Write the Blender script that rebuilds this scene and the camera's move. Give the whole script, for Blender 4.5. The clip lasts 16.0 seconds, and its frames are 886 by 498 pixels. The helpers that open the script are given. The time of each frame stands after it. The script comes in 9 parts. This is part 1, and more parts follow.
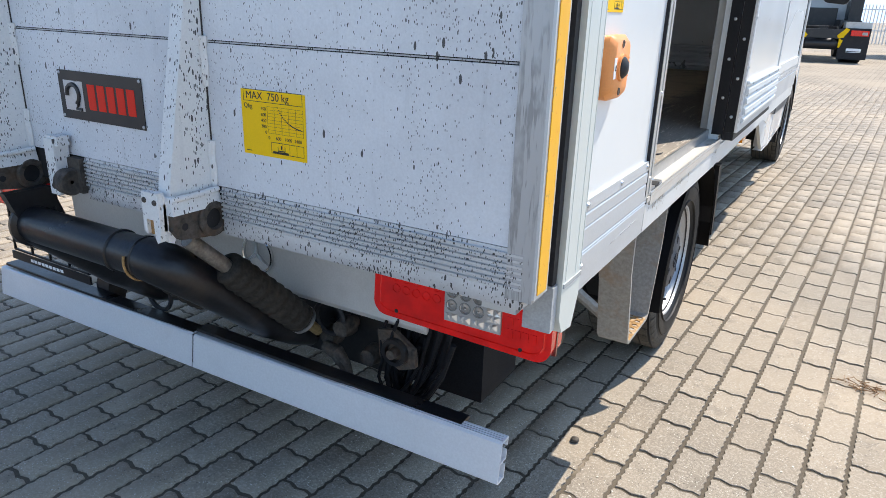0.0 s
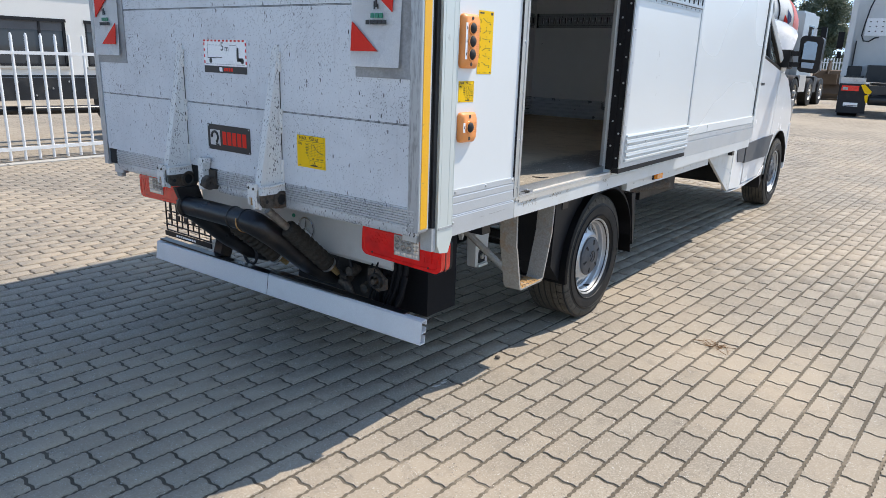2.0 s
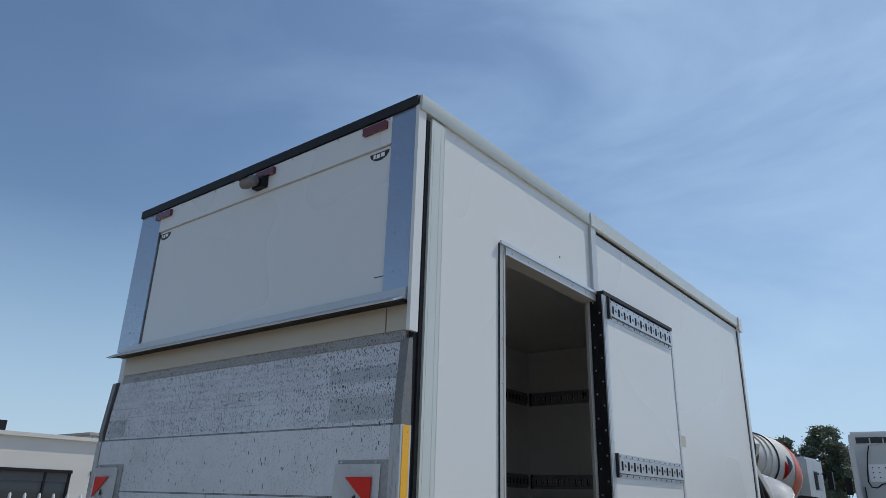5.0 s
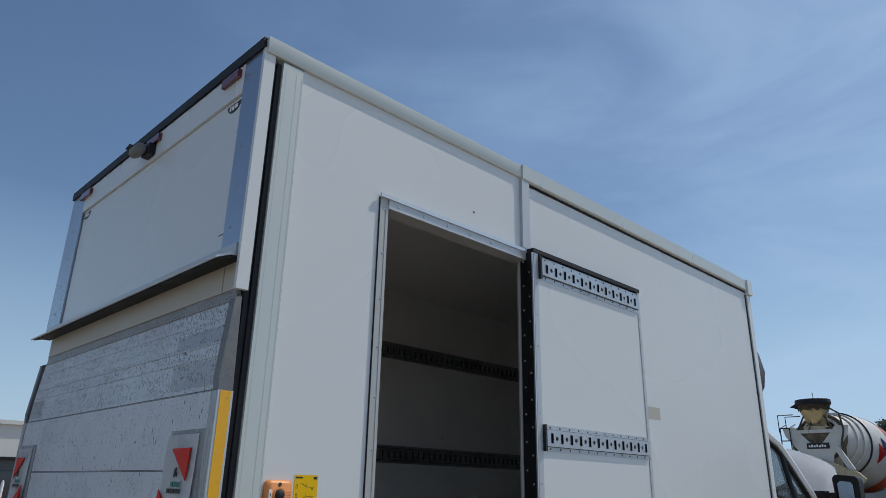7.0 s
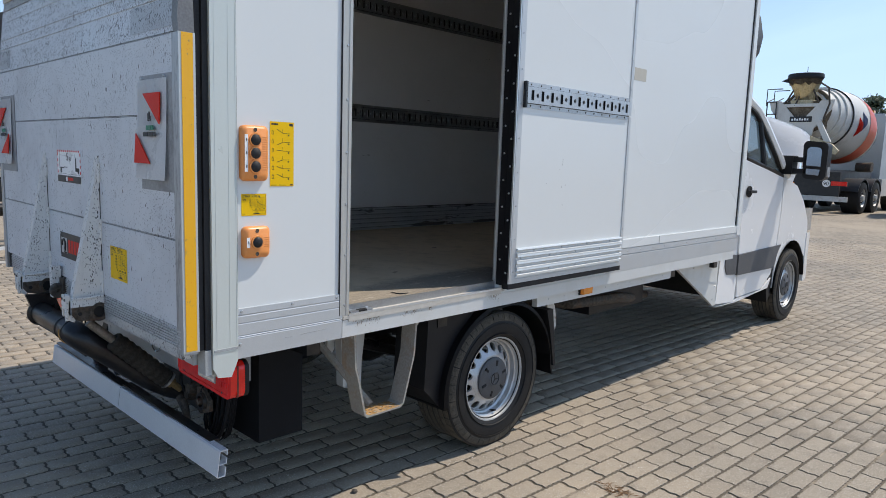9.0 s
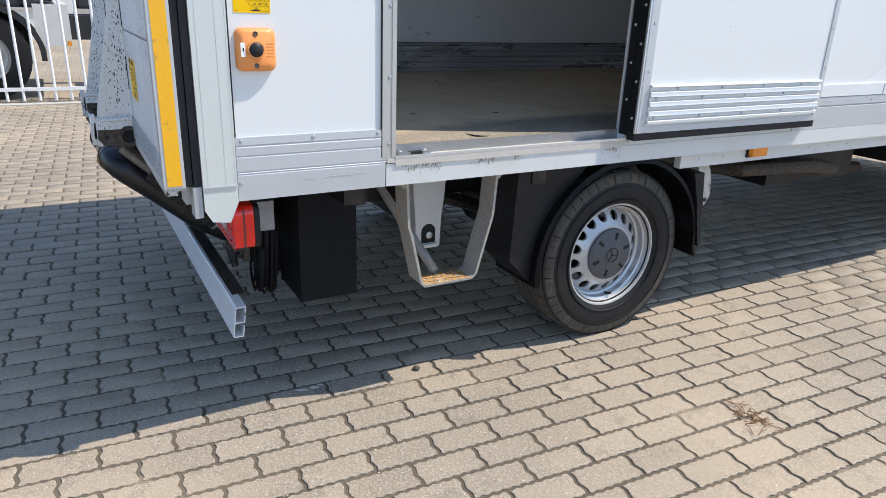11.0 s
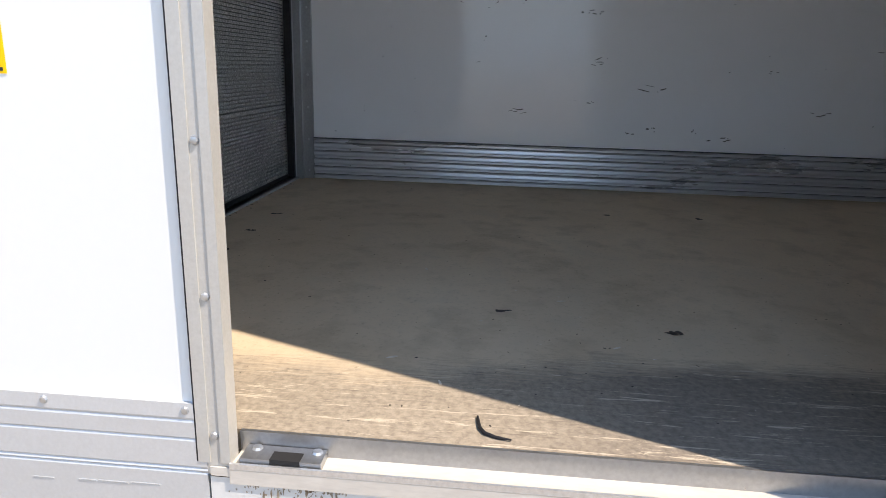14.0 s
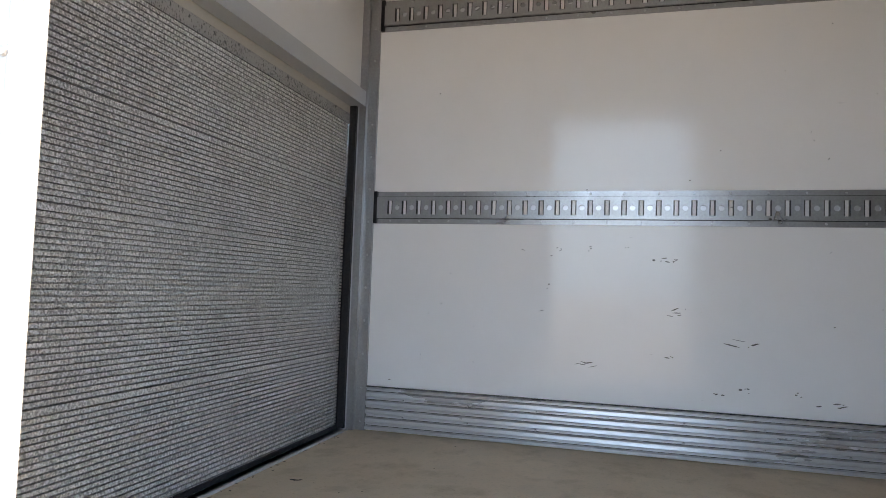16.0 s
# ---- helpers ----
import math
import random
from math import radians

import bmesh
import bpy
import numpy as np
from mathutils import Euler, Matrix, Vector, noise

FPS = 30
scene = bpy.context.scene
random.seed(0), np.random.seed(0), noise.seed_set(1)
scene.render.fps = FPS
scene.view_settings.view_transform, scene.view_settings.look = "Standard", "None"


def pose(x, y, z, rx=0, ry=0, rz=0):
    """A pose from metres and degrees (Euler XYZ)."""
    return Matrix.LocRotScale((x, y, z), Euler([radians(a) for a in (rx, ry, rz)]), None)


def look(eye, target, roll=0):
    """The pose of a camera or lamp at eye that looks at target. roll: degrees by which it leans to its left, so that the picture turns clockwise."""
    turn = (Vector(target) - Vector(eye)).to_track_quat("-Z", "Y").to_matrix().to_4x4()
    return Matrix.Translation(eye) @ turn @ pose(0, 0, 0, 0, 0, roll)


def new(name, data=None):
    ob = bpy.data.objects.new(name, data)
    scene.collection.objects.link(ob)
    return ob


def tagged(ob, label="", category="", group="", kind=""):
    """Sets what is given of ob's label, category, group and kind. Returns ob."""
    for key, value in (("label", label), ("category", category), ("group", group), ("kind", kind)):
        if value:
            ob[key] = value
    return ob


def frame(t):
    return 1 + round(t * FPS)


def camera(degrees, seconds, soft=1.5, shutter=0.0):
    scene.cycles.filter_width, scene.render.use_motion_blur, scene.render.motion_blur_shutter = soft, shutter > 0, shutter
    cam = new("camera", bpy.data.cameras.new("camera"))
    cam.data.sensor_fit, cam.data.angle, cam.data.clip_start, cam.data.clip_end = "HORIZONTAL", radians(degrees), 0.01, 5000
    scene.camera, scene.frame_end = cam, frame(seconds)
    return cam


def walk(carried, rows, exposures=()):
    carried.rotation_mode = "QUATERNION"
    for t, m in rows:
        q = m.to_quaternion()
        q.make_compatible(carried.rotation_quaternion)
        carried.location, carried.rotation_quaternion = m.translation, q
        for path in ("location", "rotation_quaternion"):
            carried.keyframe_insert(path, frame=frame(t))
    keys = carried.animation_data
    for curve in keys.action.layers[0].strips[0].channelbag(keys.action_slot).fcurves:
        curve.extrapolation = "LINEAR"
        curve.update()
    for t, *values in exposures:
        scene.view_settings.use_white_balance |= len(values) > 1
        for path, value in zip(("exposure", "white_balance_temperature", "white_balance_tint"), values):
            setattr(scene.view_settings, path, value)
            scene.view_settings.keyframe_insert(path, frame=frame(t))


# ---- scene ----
cam = camera(66.1, 16.0, 0.6)
PATH = [
    (0, (1.465, -1.011, 1.228), (0.518, 0.62, 0.561), 1.8),
    (0.5, (1.671, -1.258, 1.249), (0.709, 0.389, 0.647), 2.0),
    (1, (1.994, -1.458, 1.295), (0.986, 0.167, 0.71), 2.0),
    (1.5, (2.311, -1.639, 1.339), (1.165, -0.106, 0.76), 2.0),
    (2, (2.529, -1.846, 1.376), (1.37, -0.308, 0.837), 1.9),
    (2.5, (2.636, -1.909, 1.424), (1.454, -0.359, 0.975), 1.9),
    (3, (2.653, -1.941, 1.46), (1.447, -0.374, 1.159), 2.0),
    (3.5, (2.647, -1.956, 1.485), (1.418, -0.378, 1.464), 1.8),
    (4, (2.66, -1.955, 1.515), (1.44, -0.397, 1.805), 1.7),
    (4.5, (2.671, -1.949, 1.535), (1.493, -0.443, 2.123), 1.6),
    (4.7, (2.671, -1.939, 1.542), (1.513, -0.461, 2.232), 1.9),
    (6.8, (3.115, -1.154, 1.501), (1.779, 0.178, 2.169), 1.0),
    (7, (3.128, -1.104, 1.504), (1.779, 0.213, 2.171), 1.2),
    (7.5, (3.129, -1.055, 1.494), (1.782, 0.271, 2.149), 1.6),
    (8, (3.121, -1.045, 1.483), (1.737, 0.339, 1.897), 1.6),
    (8.5, (3.118, -1.034, 1.475), (1.711, 0.386, 1.545), 1.7),
    (9, (3.126, -1.011, 1.441), (1.738, 0.404, 1.175), 1.9),
    (9.2, (3.13, -0.993, 1.42), (1.761, 0.409, 1.023), 1.9),
    (11.3, (2.884, -0.146, 1.258), (1.195, 0.676, 0.572), 1.8),
    (11.5, (2.899, -0.05, 1.255), (1.175, 0.694, 0.568), 1.6),
    (12, (2.772, 0.17, 1.27), (1.003, 0.778, 0.562), 1.8),
    (12.5, (2.595, 0.387, 1.305), (0.77, 0.877, 0.651), 1.6),
    (13, (2.363, 0.618, 1.355), (0.448, 0.808, 0.812), 1.9),
    (13.5, (2.097, 0.778, 1.349), (0.169, 0.697, 0.824), 1.7),
    (14, (1.861, 0.888, 1.349), (-0.061, 0.712, 0.828), 1.6),
    (14.5, (1.651, 1.003, 1.356), (-0.252, 0.599, 0.889), 1.7),
    (15, (1.583, 1.055, 1.376), (-0.322, 0.559, 1.024), 1.8),
    (15.5, (1.589, 1.082, 1.398), (-0.337, 0.563, 1.253), 2.0),
    (16, (1.577, 1.077, 1.439), (-0.346, 0.539, 1.552), 2.0),
]
walk(cam, [(t, look(eye, target, roll)) for t, eye, target, roll in PATH],
     [(0, 0.64, 6800, 12), (0.5, 0.48, 6800, 12), (1.5, 0.42, 6750, 12), (2.5, 0.27, 6750, 11), (3.5, 0.10, 6750, 11), (4.5, -0.48, 6750, 10), (7, -0.76, 6700, 10), (8, -0.66, 6700, 10),
      (8.5, -0.42, 6750, 11), (9, -0.10, 6800, 12), (11.5, 0.38, 6800, 13), (12, 0.36, 6850, 13), (12.5, 0.32, 6900, 13), (13, 0.50, 7050, 15), (13.5, 0.62, 7200, 16), (14, 0.78, 7400, 17), (14.5, 1.28, 7700, 19), (15, 2.00, 7850, 19), (16, 2.08, 7800, 17)])

# ---- light ----
SUN_DIR = Vector((0.262, 0.64, 1.0)).normalized()
SUN_ELEV = math.asin(SUN_DIR.z)
SUN_ROT = math.atan2(SUN_DIR.x, SUN_DIR.y)

world = bpy.data.worlds.new("summer_sky")
scene.world = world
world.use_nodes = True
wn, wl = world.node_tree.nodes, world.node_tree.links
wn.clear()
sky = wn.new("ShaderNodeTexSky")
sky.sky_type, sky.sun_disc = "NISHITA", False
sky.sun_elevation, sky.sun_rotation = SUN_ELEV, SUN_ROT
sky.air_density, sky.dust_density, sky.ozone_density = 1.25, 0.4, 6.5
w_co = wn.new("ShaderNodeTexCoord")
w_map = wn.new("ShaderNodeMapping")
w_map.inputs["Scale"].default_value = (1.0, 1.6, 3.2)
w_map.inputs["Rotation"].default_value = (0.25, 0.2, 0.6)
w_noise = wn.new("ShaderNodeTexNoise")
w_noise.inputs["Scale"].default_value = 1.7
w_noise.inputs["Detail"].default_value = 7
w_noise.inputs["Roughness"].default_value = 0.55
w_noise.inputs["Distortion"].default_value = 0.6
w_ramp = wn.new("ShaderNodeValToRGB")
w_ramp.color_ramp.elements[0].position, w_ramp.color_ramp.elements[1].position = 0.40, 0.72
w_ramp.color_ramp.elements[1].color = (0.75, 0.75, 0.75, 1)
w_mix = wn.new("ShaderNodeMixRGB")
w_mix.inputs["Color2"].default_value = (4.4, 6.5, 9.2, 1)
# thin cloud and haze thicken towards the sun's side of the sky
w_dot = wn.new("ShaderNodeVectorMath")
w_dot.operation = "DOT_PRODUCT"
w_dot.inputs[1].default_value = Vector((0.55, 0.83, 0.10)).normalized()
w_side = wn.new("ShaderNodeMapRange")
for key, value in (("From Min", -0.15), ("From Max", 0.95), ("To Min", 0.03), ("To Max", 1.0)):
    w_side.inputs[key].default_value = value
w_veil = wn.new("ShaderNodeMath")
w_veil.operation = "MULTIPLY"
w_haze = wn.new("ShaderNodeMath")
w_haze.operation = "MULTIPLY_ADD"
w_haze.inputs[1].default_value, w_haze.inputs[2].default_value = 0.18, 0.0
w_sum = wn.new("ShaderNodeMath")
w_sum.operation, w_sum.use_clamp = "ADD", True
w_bg = wn.new("ShaderNodeBackground")
w_bg.inputs["Strength"].default_value = 0.15
w_out = wn.new("ShaderNodeOutputWorld")
wl.new(w_co.outputs["Generated"], w_map.inputs["Vector"])
wl.new(w_map.outputs["Vector"], w_noise.inputs["Vector"])
wl.new(w_noise.outputs["Fac"], w_ramp.inputs["Fac"])
wl.new(w_co.outputs["Generated"], w_dot.inputs[0])
wl.new(w_dot.outputs["Value"], w_side.inputs["Value"])
wl.new(w_ramp.outputs["Color"], w_veil.inputs[0])
wl.new(w_side.outputs["Result"], w_veil.inputs[1])
wl.new(w_side.outputs["Result"], w_haze.inputs[0])
wl.new(w_veil.outputs["Value"], w_sum.inputs[0])
wl.new(w_haze.outputs["Value"], w_sum.inputs[1])
# milky band of haze over the horizon
w_xyz = wn.new("ShaderNodeSeparateXYZ")
wl.new(w_co.outputs["Generated"], w_xyz.inputs["Vector"])
w_low = wn.new("ShaderNodeMapRange")
for key, value in (("From Min", 0.0), ("From Max", 0.36), ("To Min", 0.75), ("To Max", 0.0)):
    w_low.inputs[key].default_value = value
wl.new(w_xyz.outputs["Z"], w_low.inputs["Value"])
w_all = wn.new("ShaderNodeMath")
w_all.operation, w_all.use_clamp = "ADD", True
wl.new(w_sum.outputs["Value"], w_all.inputs[0])
wl.new(w_low.outputs["Result"], w_all.inputs[1])
wl.new(w_all.outputs["Value"], w_mix.inputs["Fac"])
wl.new(sky.outputs["Color"], w_mix.inputs["Color1"])
wl.new(w_mix.outputs["Color"], w_bg.inputs["Color"])
wl.new(w_bg.outputs["Background"], w_out.inputs["Surface"])

sun_data = bpy.data.lights.new("sun", "SUN")
sun_data.energy, sun_data.angle, sun_data.color = 4.2, radians(0.53), (1.0, 0.95, 0.86)
sun = new("sun", sun_data)
sun.matrix_world = look(SUN_DIR * 40, (0, 0, 0))

# ---- materials ----


def N(nt, kind, **inputs):
    node = nt.nodes.new("ShaderNode" + kind)
    for key, value in inputs.items():
        node.inputs[key.replace("_", " ")].default_value = value
    return node


def mixed(nt, fac, a, b):
    node = nt.nodes.new("ShaderNodeMixRGB")
    for sock, value in (("Fac", fac), ("Color1", a), ("Color2", b)):
        if isinstance(value, bpy.types.NodeSocket):
            nt.links.new(value, node.inputs[sock])
        else:
            node.inputs[sock].default_value = value if sock == "Fac" else (*value[:3], 1)
    return node.outputs["Color"]


def ramp(nt, src, lo, hi, a=0.0, b=1.0):
    node = nt.nodes.new("ShaderNodeMapRange")
    for key, value in (("From Min", lo), ("From Max", hi), ("To Min", a), ("To Max", b)):
        node.inputs[key].default_value = value
    nt.links.new(src, node.inputs["Value"])
    return node.outputs["Result"]


def calc(nt, op, a, b=0.0):
    node = nt.nodes.new("ShaderNodeMath")
    node.operation = op
    for i, value in enumerate((a, b)):
        if isinstance(value, bpy.types.NodeSocket):
            nt.links.new(value, node.inputs[i])
        else:
            node.inputs[i].default_value = value
    return node.outputs["Value"]


def position(nt, scale=(1, 1, 1), rot=(0, 0, 0)):
    geo = nt.nodes.new("ShaderNodeNewGeometry")
    mp = nt.nodes.new("ShaderNodeMapping")
    mp.inputs["Scale"].default_value = scale
    mp.inputs["Rotation"].default_value = rot
    nt.links.new(geo.outputs["Position"], mp.inputs["Vector"])
    return mp.outputs["Vector"]


def noise_tex(nt, vec, scale, detail=4.0, rough=0.55, distort=0.0):
    node = N(nt, "TexNoise", Scale=scale, Detail=detail, Roughness=rough, Distortion=distort)
    nt.links.new(vec, node.inputs["Vector"])
    return node.outputs["Fac"]


def start(name):
    m = bpy.data.materials.new(name)
    m.use_nodes = True
    nt = m.node_tree
    return m, nt, nt.nodes["Principled BSDF"]


def bump(nt, shader, height, strength=0.2, dist=0.002):
    node = N(nt, "Bump", Strength=strength, Distance=dist)
    nt.links.new(height, node.inputs["Height"])
    nt.links.new(node.outputs["Normal"], shader.inputs["Normal"])


def paint(name, col, rough=0.45, metal=0.0, var=0.08, stain=None, stain_amt=0.25, scale=2.0, fine=120.0,
          relief=0.12, depth=0.001, stretch=(1, 1, 1), coat=0.0, gloss=0.5, detail=6):
    """A surface with grain and stains at two sizes."""
    m, nt, sh = start(name)
    vec = position(nt, stretch)
    big = noise_tex(nt, vec, scale, detail, 0.6)
    small = noise_tex(nt, vec, fine, 3, 0.6)
    dark = tuple(c * (1 - var * 2) for c in col)
    light = tuple(min(1, c * (1 + var)) for c in col)
    base = mixed(nt, ramp(nt, small, 0.3, 0.7), dark, light)
    base = mixed(nt, calc(nt, "MULTIPLY", ramp(nt, big, 0.52, 0.72), stain_amt), base, stain or dark)
    nt.links.new(base, sh.inputs["Base Color"])
    sh.inputs["Metallic"].default_value = metal
    sh.inputs["Specular IOR Level"].default_value = gloss
    nt.links.new(ramp(nt, big, 0.3, 0.75, max(0.03, rough - 0.08), min(1, rough + 0.12)), sh.inputs["Roughness"])
    if coat:
        sh.inputs["Coat Weight"].default_value = coat
        sh.inputs["Coat Roughness"].default_value = 0.08
    if relief:
        bump(nt, sh, small, relief, depth)
    return m


def plain(name, col, rough=0.4, metal=0.0):
    return paint(name, col, rough, metal, 0.05, None, 0.15, 8.0, 250.0, 0.05, 0.0005)


M_PANEL = paint("white_box_panel", (0.740, 0.762, 0.758), 0.26, 0, 0.002, (0.72, 0.725, 0.725), 0.10, 1.1, 60, 0.0, 0.0004, detail=1)
M_CABWHITE = paint("white_car_paint", (0.80, 0.81, 0.82), 0.22, 0, 0.01, (0.66, 0.65, 0.62), 0.22, 2.2, 300, 0.01, 0.0004, coat=0.5)
M_ALU = paint("anodised_aluminium", (0.56, 0.58, 0.595), 0.42, 0.35, 0.025, (0.47, 0.47, 0.46), 0.3, 3.0, 220, 0.03, 0.0005)
M_POST = paint("pale_post_paint", (0.62, 0.66, 0.63), 0.32, 0.12, 0.012, (0.56, 0.595, 0.57), 0.35, 2.2, 260, 0.02, 0.0005, (1, 1, 0.5))
M_ALUB = paint("bright_aluminium", (0.70, 0.72, 0.74), 0.34, 0.75, 0.06, (0.45, 0.44, 0.42), 0.45, 4.0, 160, 0.06, 0.0006)
M_SILL = paint("scuffed_pale_sill_paint", (0.66, 0.67, 0.66), 0.45, 0.12, 0.02, (0.56, 0.53, 0.47), 0.45, 4.5, 180, 0.06, 0.0008)
M_THRESH = paint("worn_beige_threshold", (0.58, 0.545, 0.49), 0.5, 0.1, 0.05, (0.36, 0.31, 0.24), 0.6, 9.0, 160, 0.08, 0.0008, (1, 0.25, 1))
M_JAMB = paint("greyed_jamb_aluminium", (0.50, 0.495, 0.47), 0.42, 0.25, 0.03, (0.44, 0.42, 0.38), 0.45, 5.0, 200, 0.04, 0.0005)
M_GALV = paint("galvanised_steel", (0.56, 0.58, 0.60), 0.36, 0.85, 0.10, (0.30, 0.30, 0.30), 0.55, 5.0, 90, 0.08, 0.0008)
M_SKIRT = paint("rolled_zinc_rail", (0.62, 0.64, 0.67), 0.30, 0.6, 0.02, (0.56, 0.57, 0.59), 0.12, 6.0, 160, 0.03, 0.0005, (1, 0.2, 1))
M_RAIL = paint("dull_zinc_track", (0.40, 0.41, 0.42), 0.34, 0.85, 0.06, (0.26, 0.26, 0.27), 0.5, 6.0, 120, 0.05, 0.0006)
M_KICK = paint("rolled_kick_rail", (0.66, 0.685, 0.69), 0.38, 0.35, 0.03, (0.55, 0.56, 0.56), 0.35, 5.0, 180, 0.03, 0.0005, (1, 0.3, 1))
M_DOORRAIL = paint("dull_zinc_door_rail", (0.54, 0.56, 0.58), 0.38, 0.6, 0.07, (0.27, 0.28, 0.29), 0.45, 7.0, 110, 0.06, 0.0006)
M_RUBBER = paint("black_rubber", (0.022, 0.022, 0.025), 0.55, 0, 0.2, (0.06, 0.058, 0.055), 0.4, 5, 150, 0.15, 0.001, gloss=0.28)
M_TYRE = paint("tyre_rubber", (0.014, 0.014, 0.015), 0.56, 0, 0.2, (0.036, 0.032, 0.027), 0.45, 6, 130, 0.35, 0.0016, gloss=0.28)
M_TREAD = paint("dusty_tyre_tread", (0.090, 0.079, 0.064), 0.8, 0, 0.25, (0.185, 0.157, 0.118), 0.75, 7, 140, 0.3, 0.0016, gloss=0.28)
M_PLASTIC = paint("black_plastic", (0.012, 0.012, 0.014), 0.45, 0, 0.15, (0.034, 0.032, 0.031), 0.35, 4, 220, 0.2, 0.0008, gloss=0.28)
M_MATTEBLACK = paint("matte_black_plastic", (0.014, 0.0145, 0.0165), 0.7, 0, 0.15, (0.026, 0.026, 0.029), 0.3, 4, 220, 0.2, 0.0008, gloss=0.12)
M_GREYPLASTIC = paint("dark_grey_plastic_trim", (0.085, 0.088, 0.095), 0.55, 0, 0.1, (0.15, 0.145, 0.135), 0.35, 4, 220, 0.15, 0.0008)
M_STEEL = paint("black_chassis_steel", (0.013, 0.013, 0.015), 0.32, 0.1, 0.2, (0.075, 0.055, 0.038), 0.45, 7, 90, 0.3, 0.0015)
M_RUSTY = paint("dirty_hinge_steel", (0.085, 0.072, 0.060), 0.7, 0.2, 0.3, (0.15, 0.085, 0.045), 0.65, 14, 80, 0.6, 0.003)
M_RUST = paint("rusty_step_tread", (0.42, 0.24, 0.09), 0.85, 0, 0.25, (0.58, 0.50, 0.40), 0.8, 24, 120, 0.5, 0.002)
M_STEP = paint("worn_white_step_bar", (0.37, 0.35, 0.315), 0.55, 0.1, 0.12, (0.36, 0.22, 0.11), 0.65, 14, 110, 0.3, 0.0015)
M_BELLOWS = paint("dusty_bellows_rubber", (0.036, 0.032, 0.027), 0.8, 0, 0.25, (0.10, 0.082, 0.062), 0.6, 10, 120, 0.35, 0.0015, gloss=0.28)
M_ORANGE = paint("orange_plastic", (0.84, 0.31, 0.085), 0.42, 0, 0.03, (0.74, 0.28, 0.10), 0.4, 10, 300, 0.06, 0.0004)
M_YELLOW = paint("yellow_label_film", (0.92, 0.56, 0.006), 0.5, 0, 0.02, (0.86, 0.51, 0.01), 0.4, 14, 300, 0.02, 0.0003, gloss=0.2)
M_INK = plain("black_print", (0.018, 0.018, 0.02), 0.45)
M_REDINK = paint("red_print", (0.74, 0.030, 0.014), 0.5, 0, 0.03, None, 0.1, 8.0, 250.0, 0, gloss=0.2)
M_WHITEINK = plain("white_film", (0.94, 0.94, 0.94), 0.3)
M_GREENINK = plain("green_print", (0.015, 0.22, 0.13), 0.4)
M_SILVERINK = plain("silver_print", (0.55, 0.56, 0.57), 0.35, 0.3)
M_STEELRIM = paint("silver_wheel_paint", (0.56, 0.57, 0.58), 0.38, 0.5, 0.04, (0.30, 0.29, 0.27), 0.35, 9, 200, 0.05, 0.0005)
M_CHROME = plain("chrome", (0.75, 0.76, 0.77), 0.12, 1.0)
# near-black fill for holes, slots and gaps: their shade as a colour
M_DARKIN = plain("recess_shade", (0.012, 0.012, 0.013), 0.8)
M_SEALANT = paint("grey_sealant", (0.40, 0.41, 0.41), 0.6, 0, 0.08, (0.22, 0.2, 0.18), 0.5, 20, 200)
M_CREAM = paint("cream_roller_cover", (0.54, 0.51, 0.44), 0.55, 0, 0.03, (0.5, 0.46, 0.38), 0.3, 3, 200, 0.05)


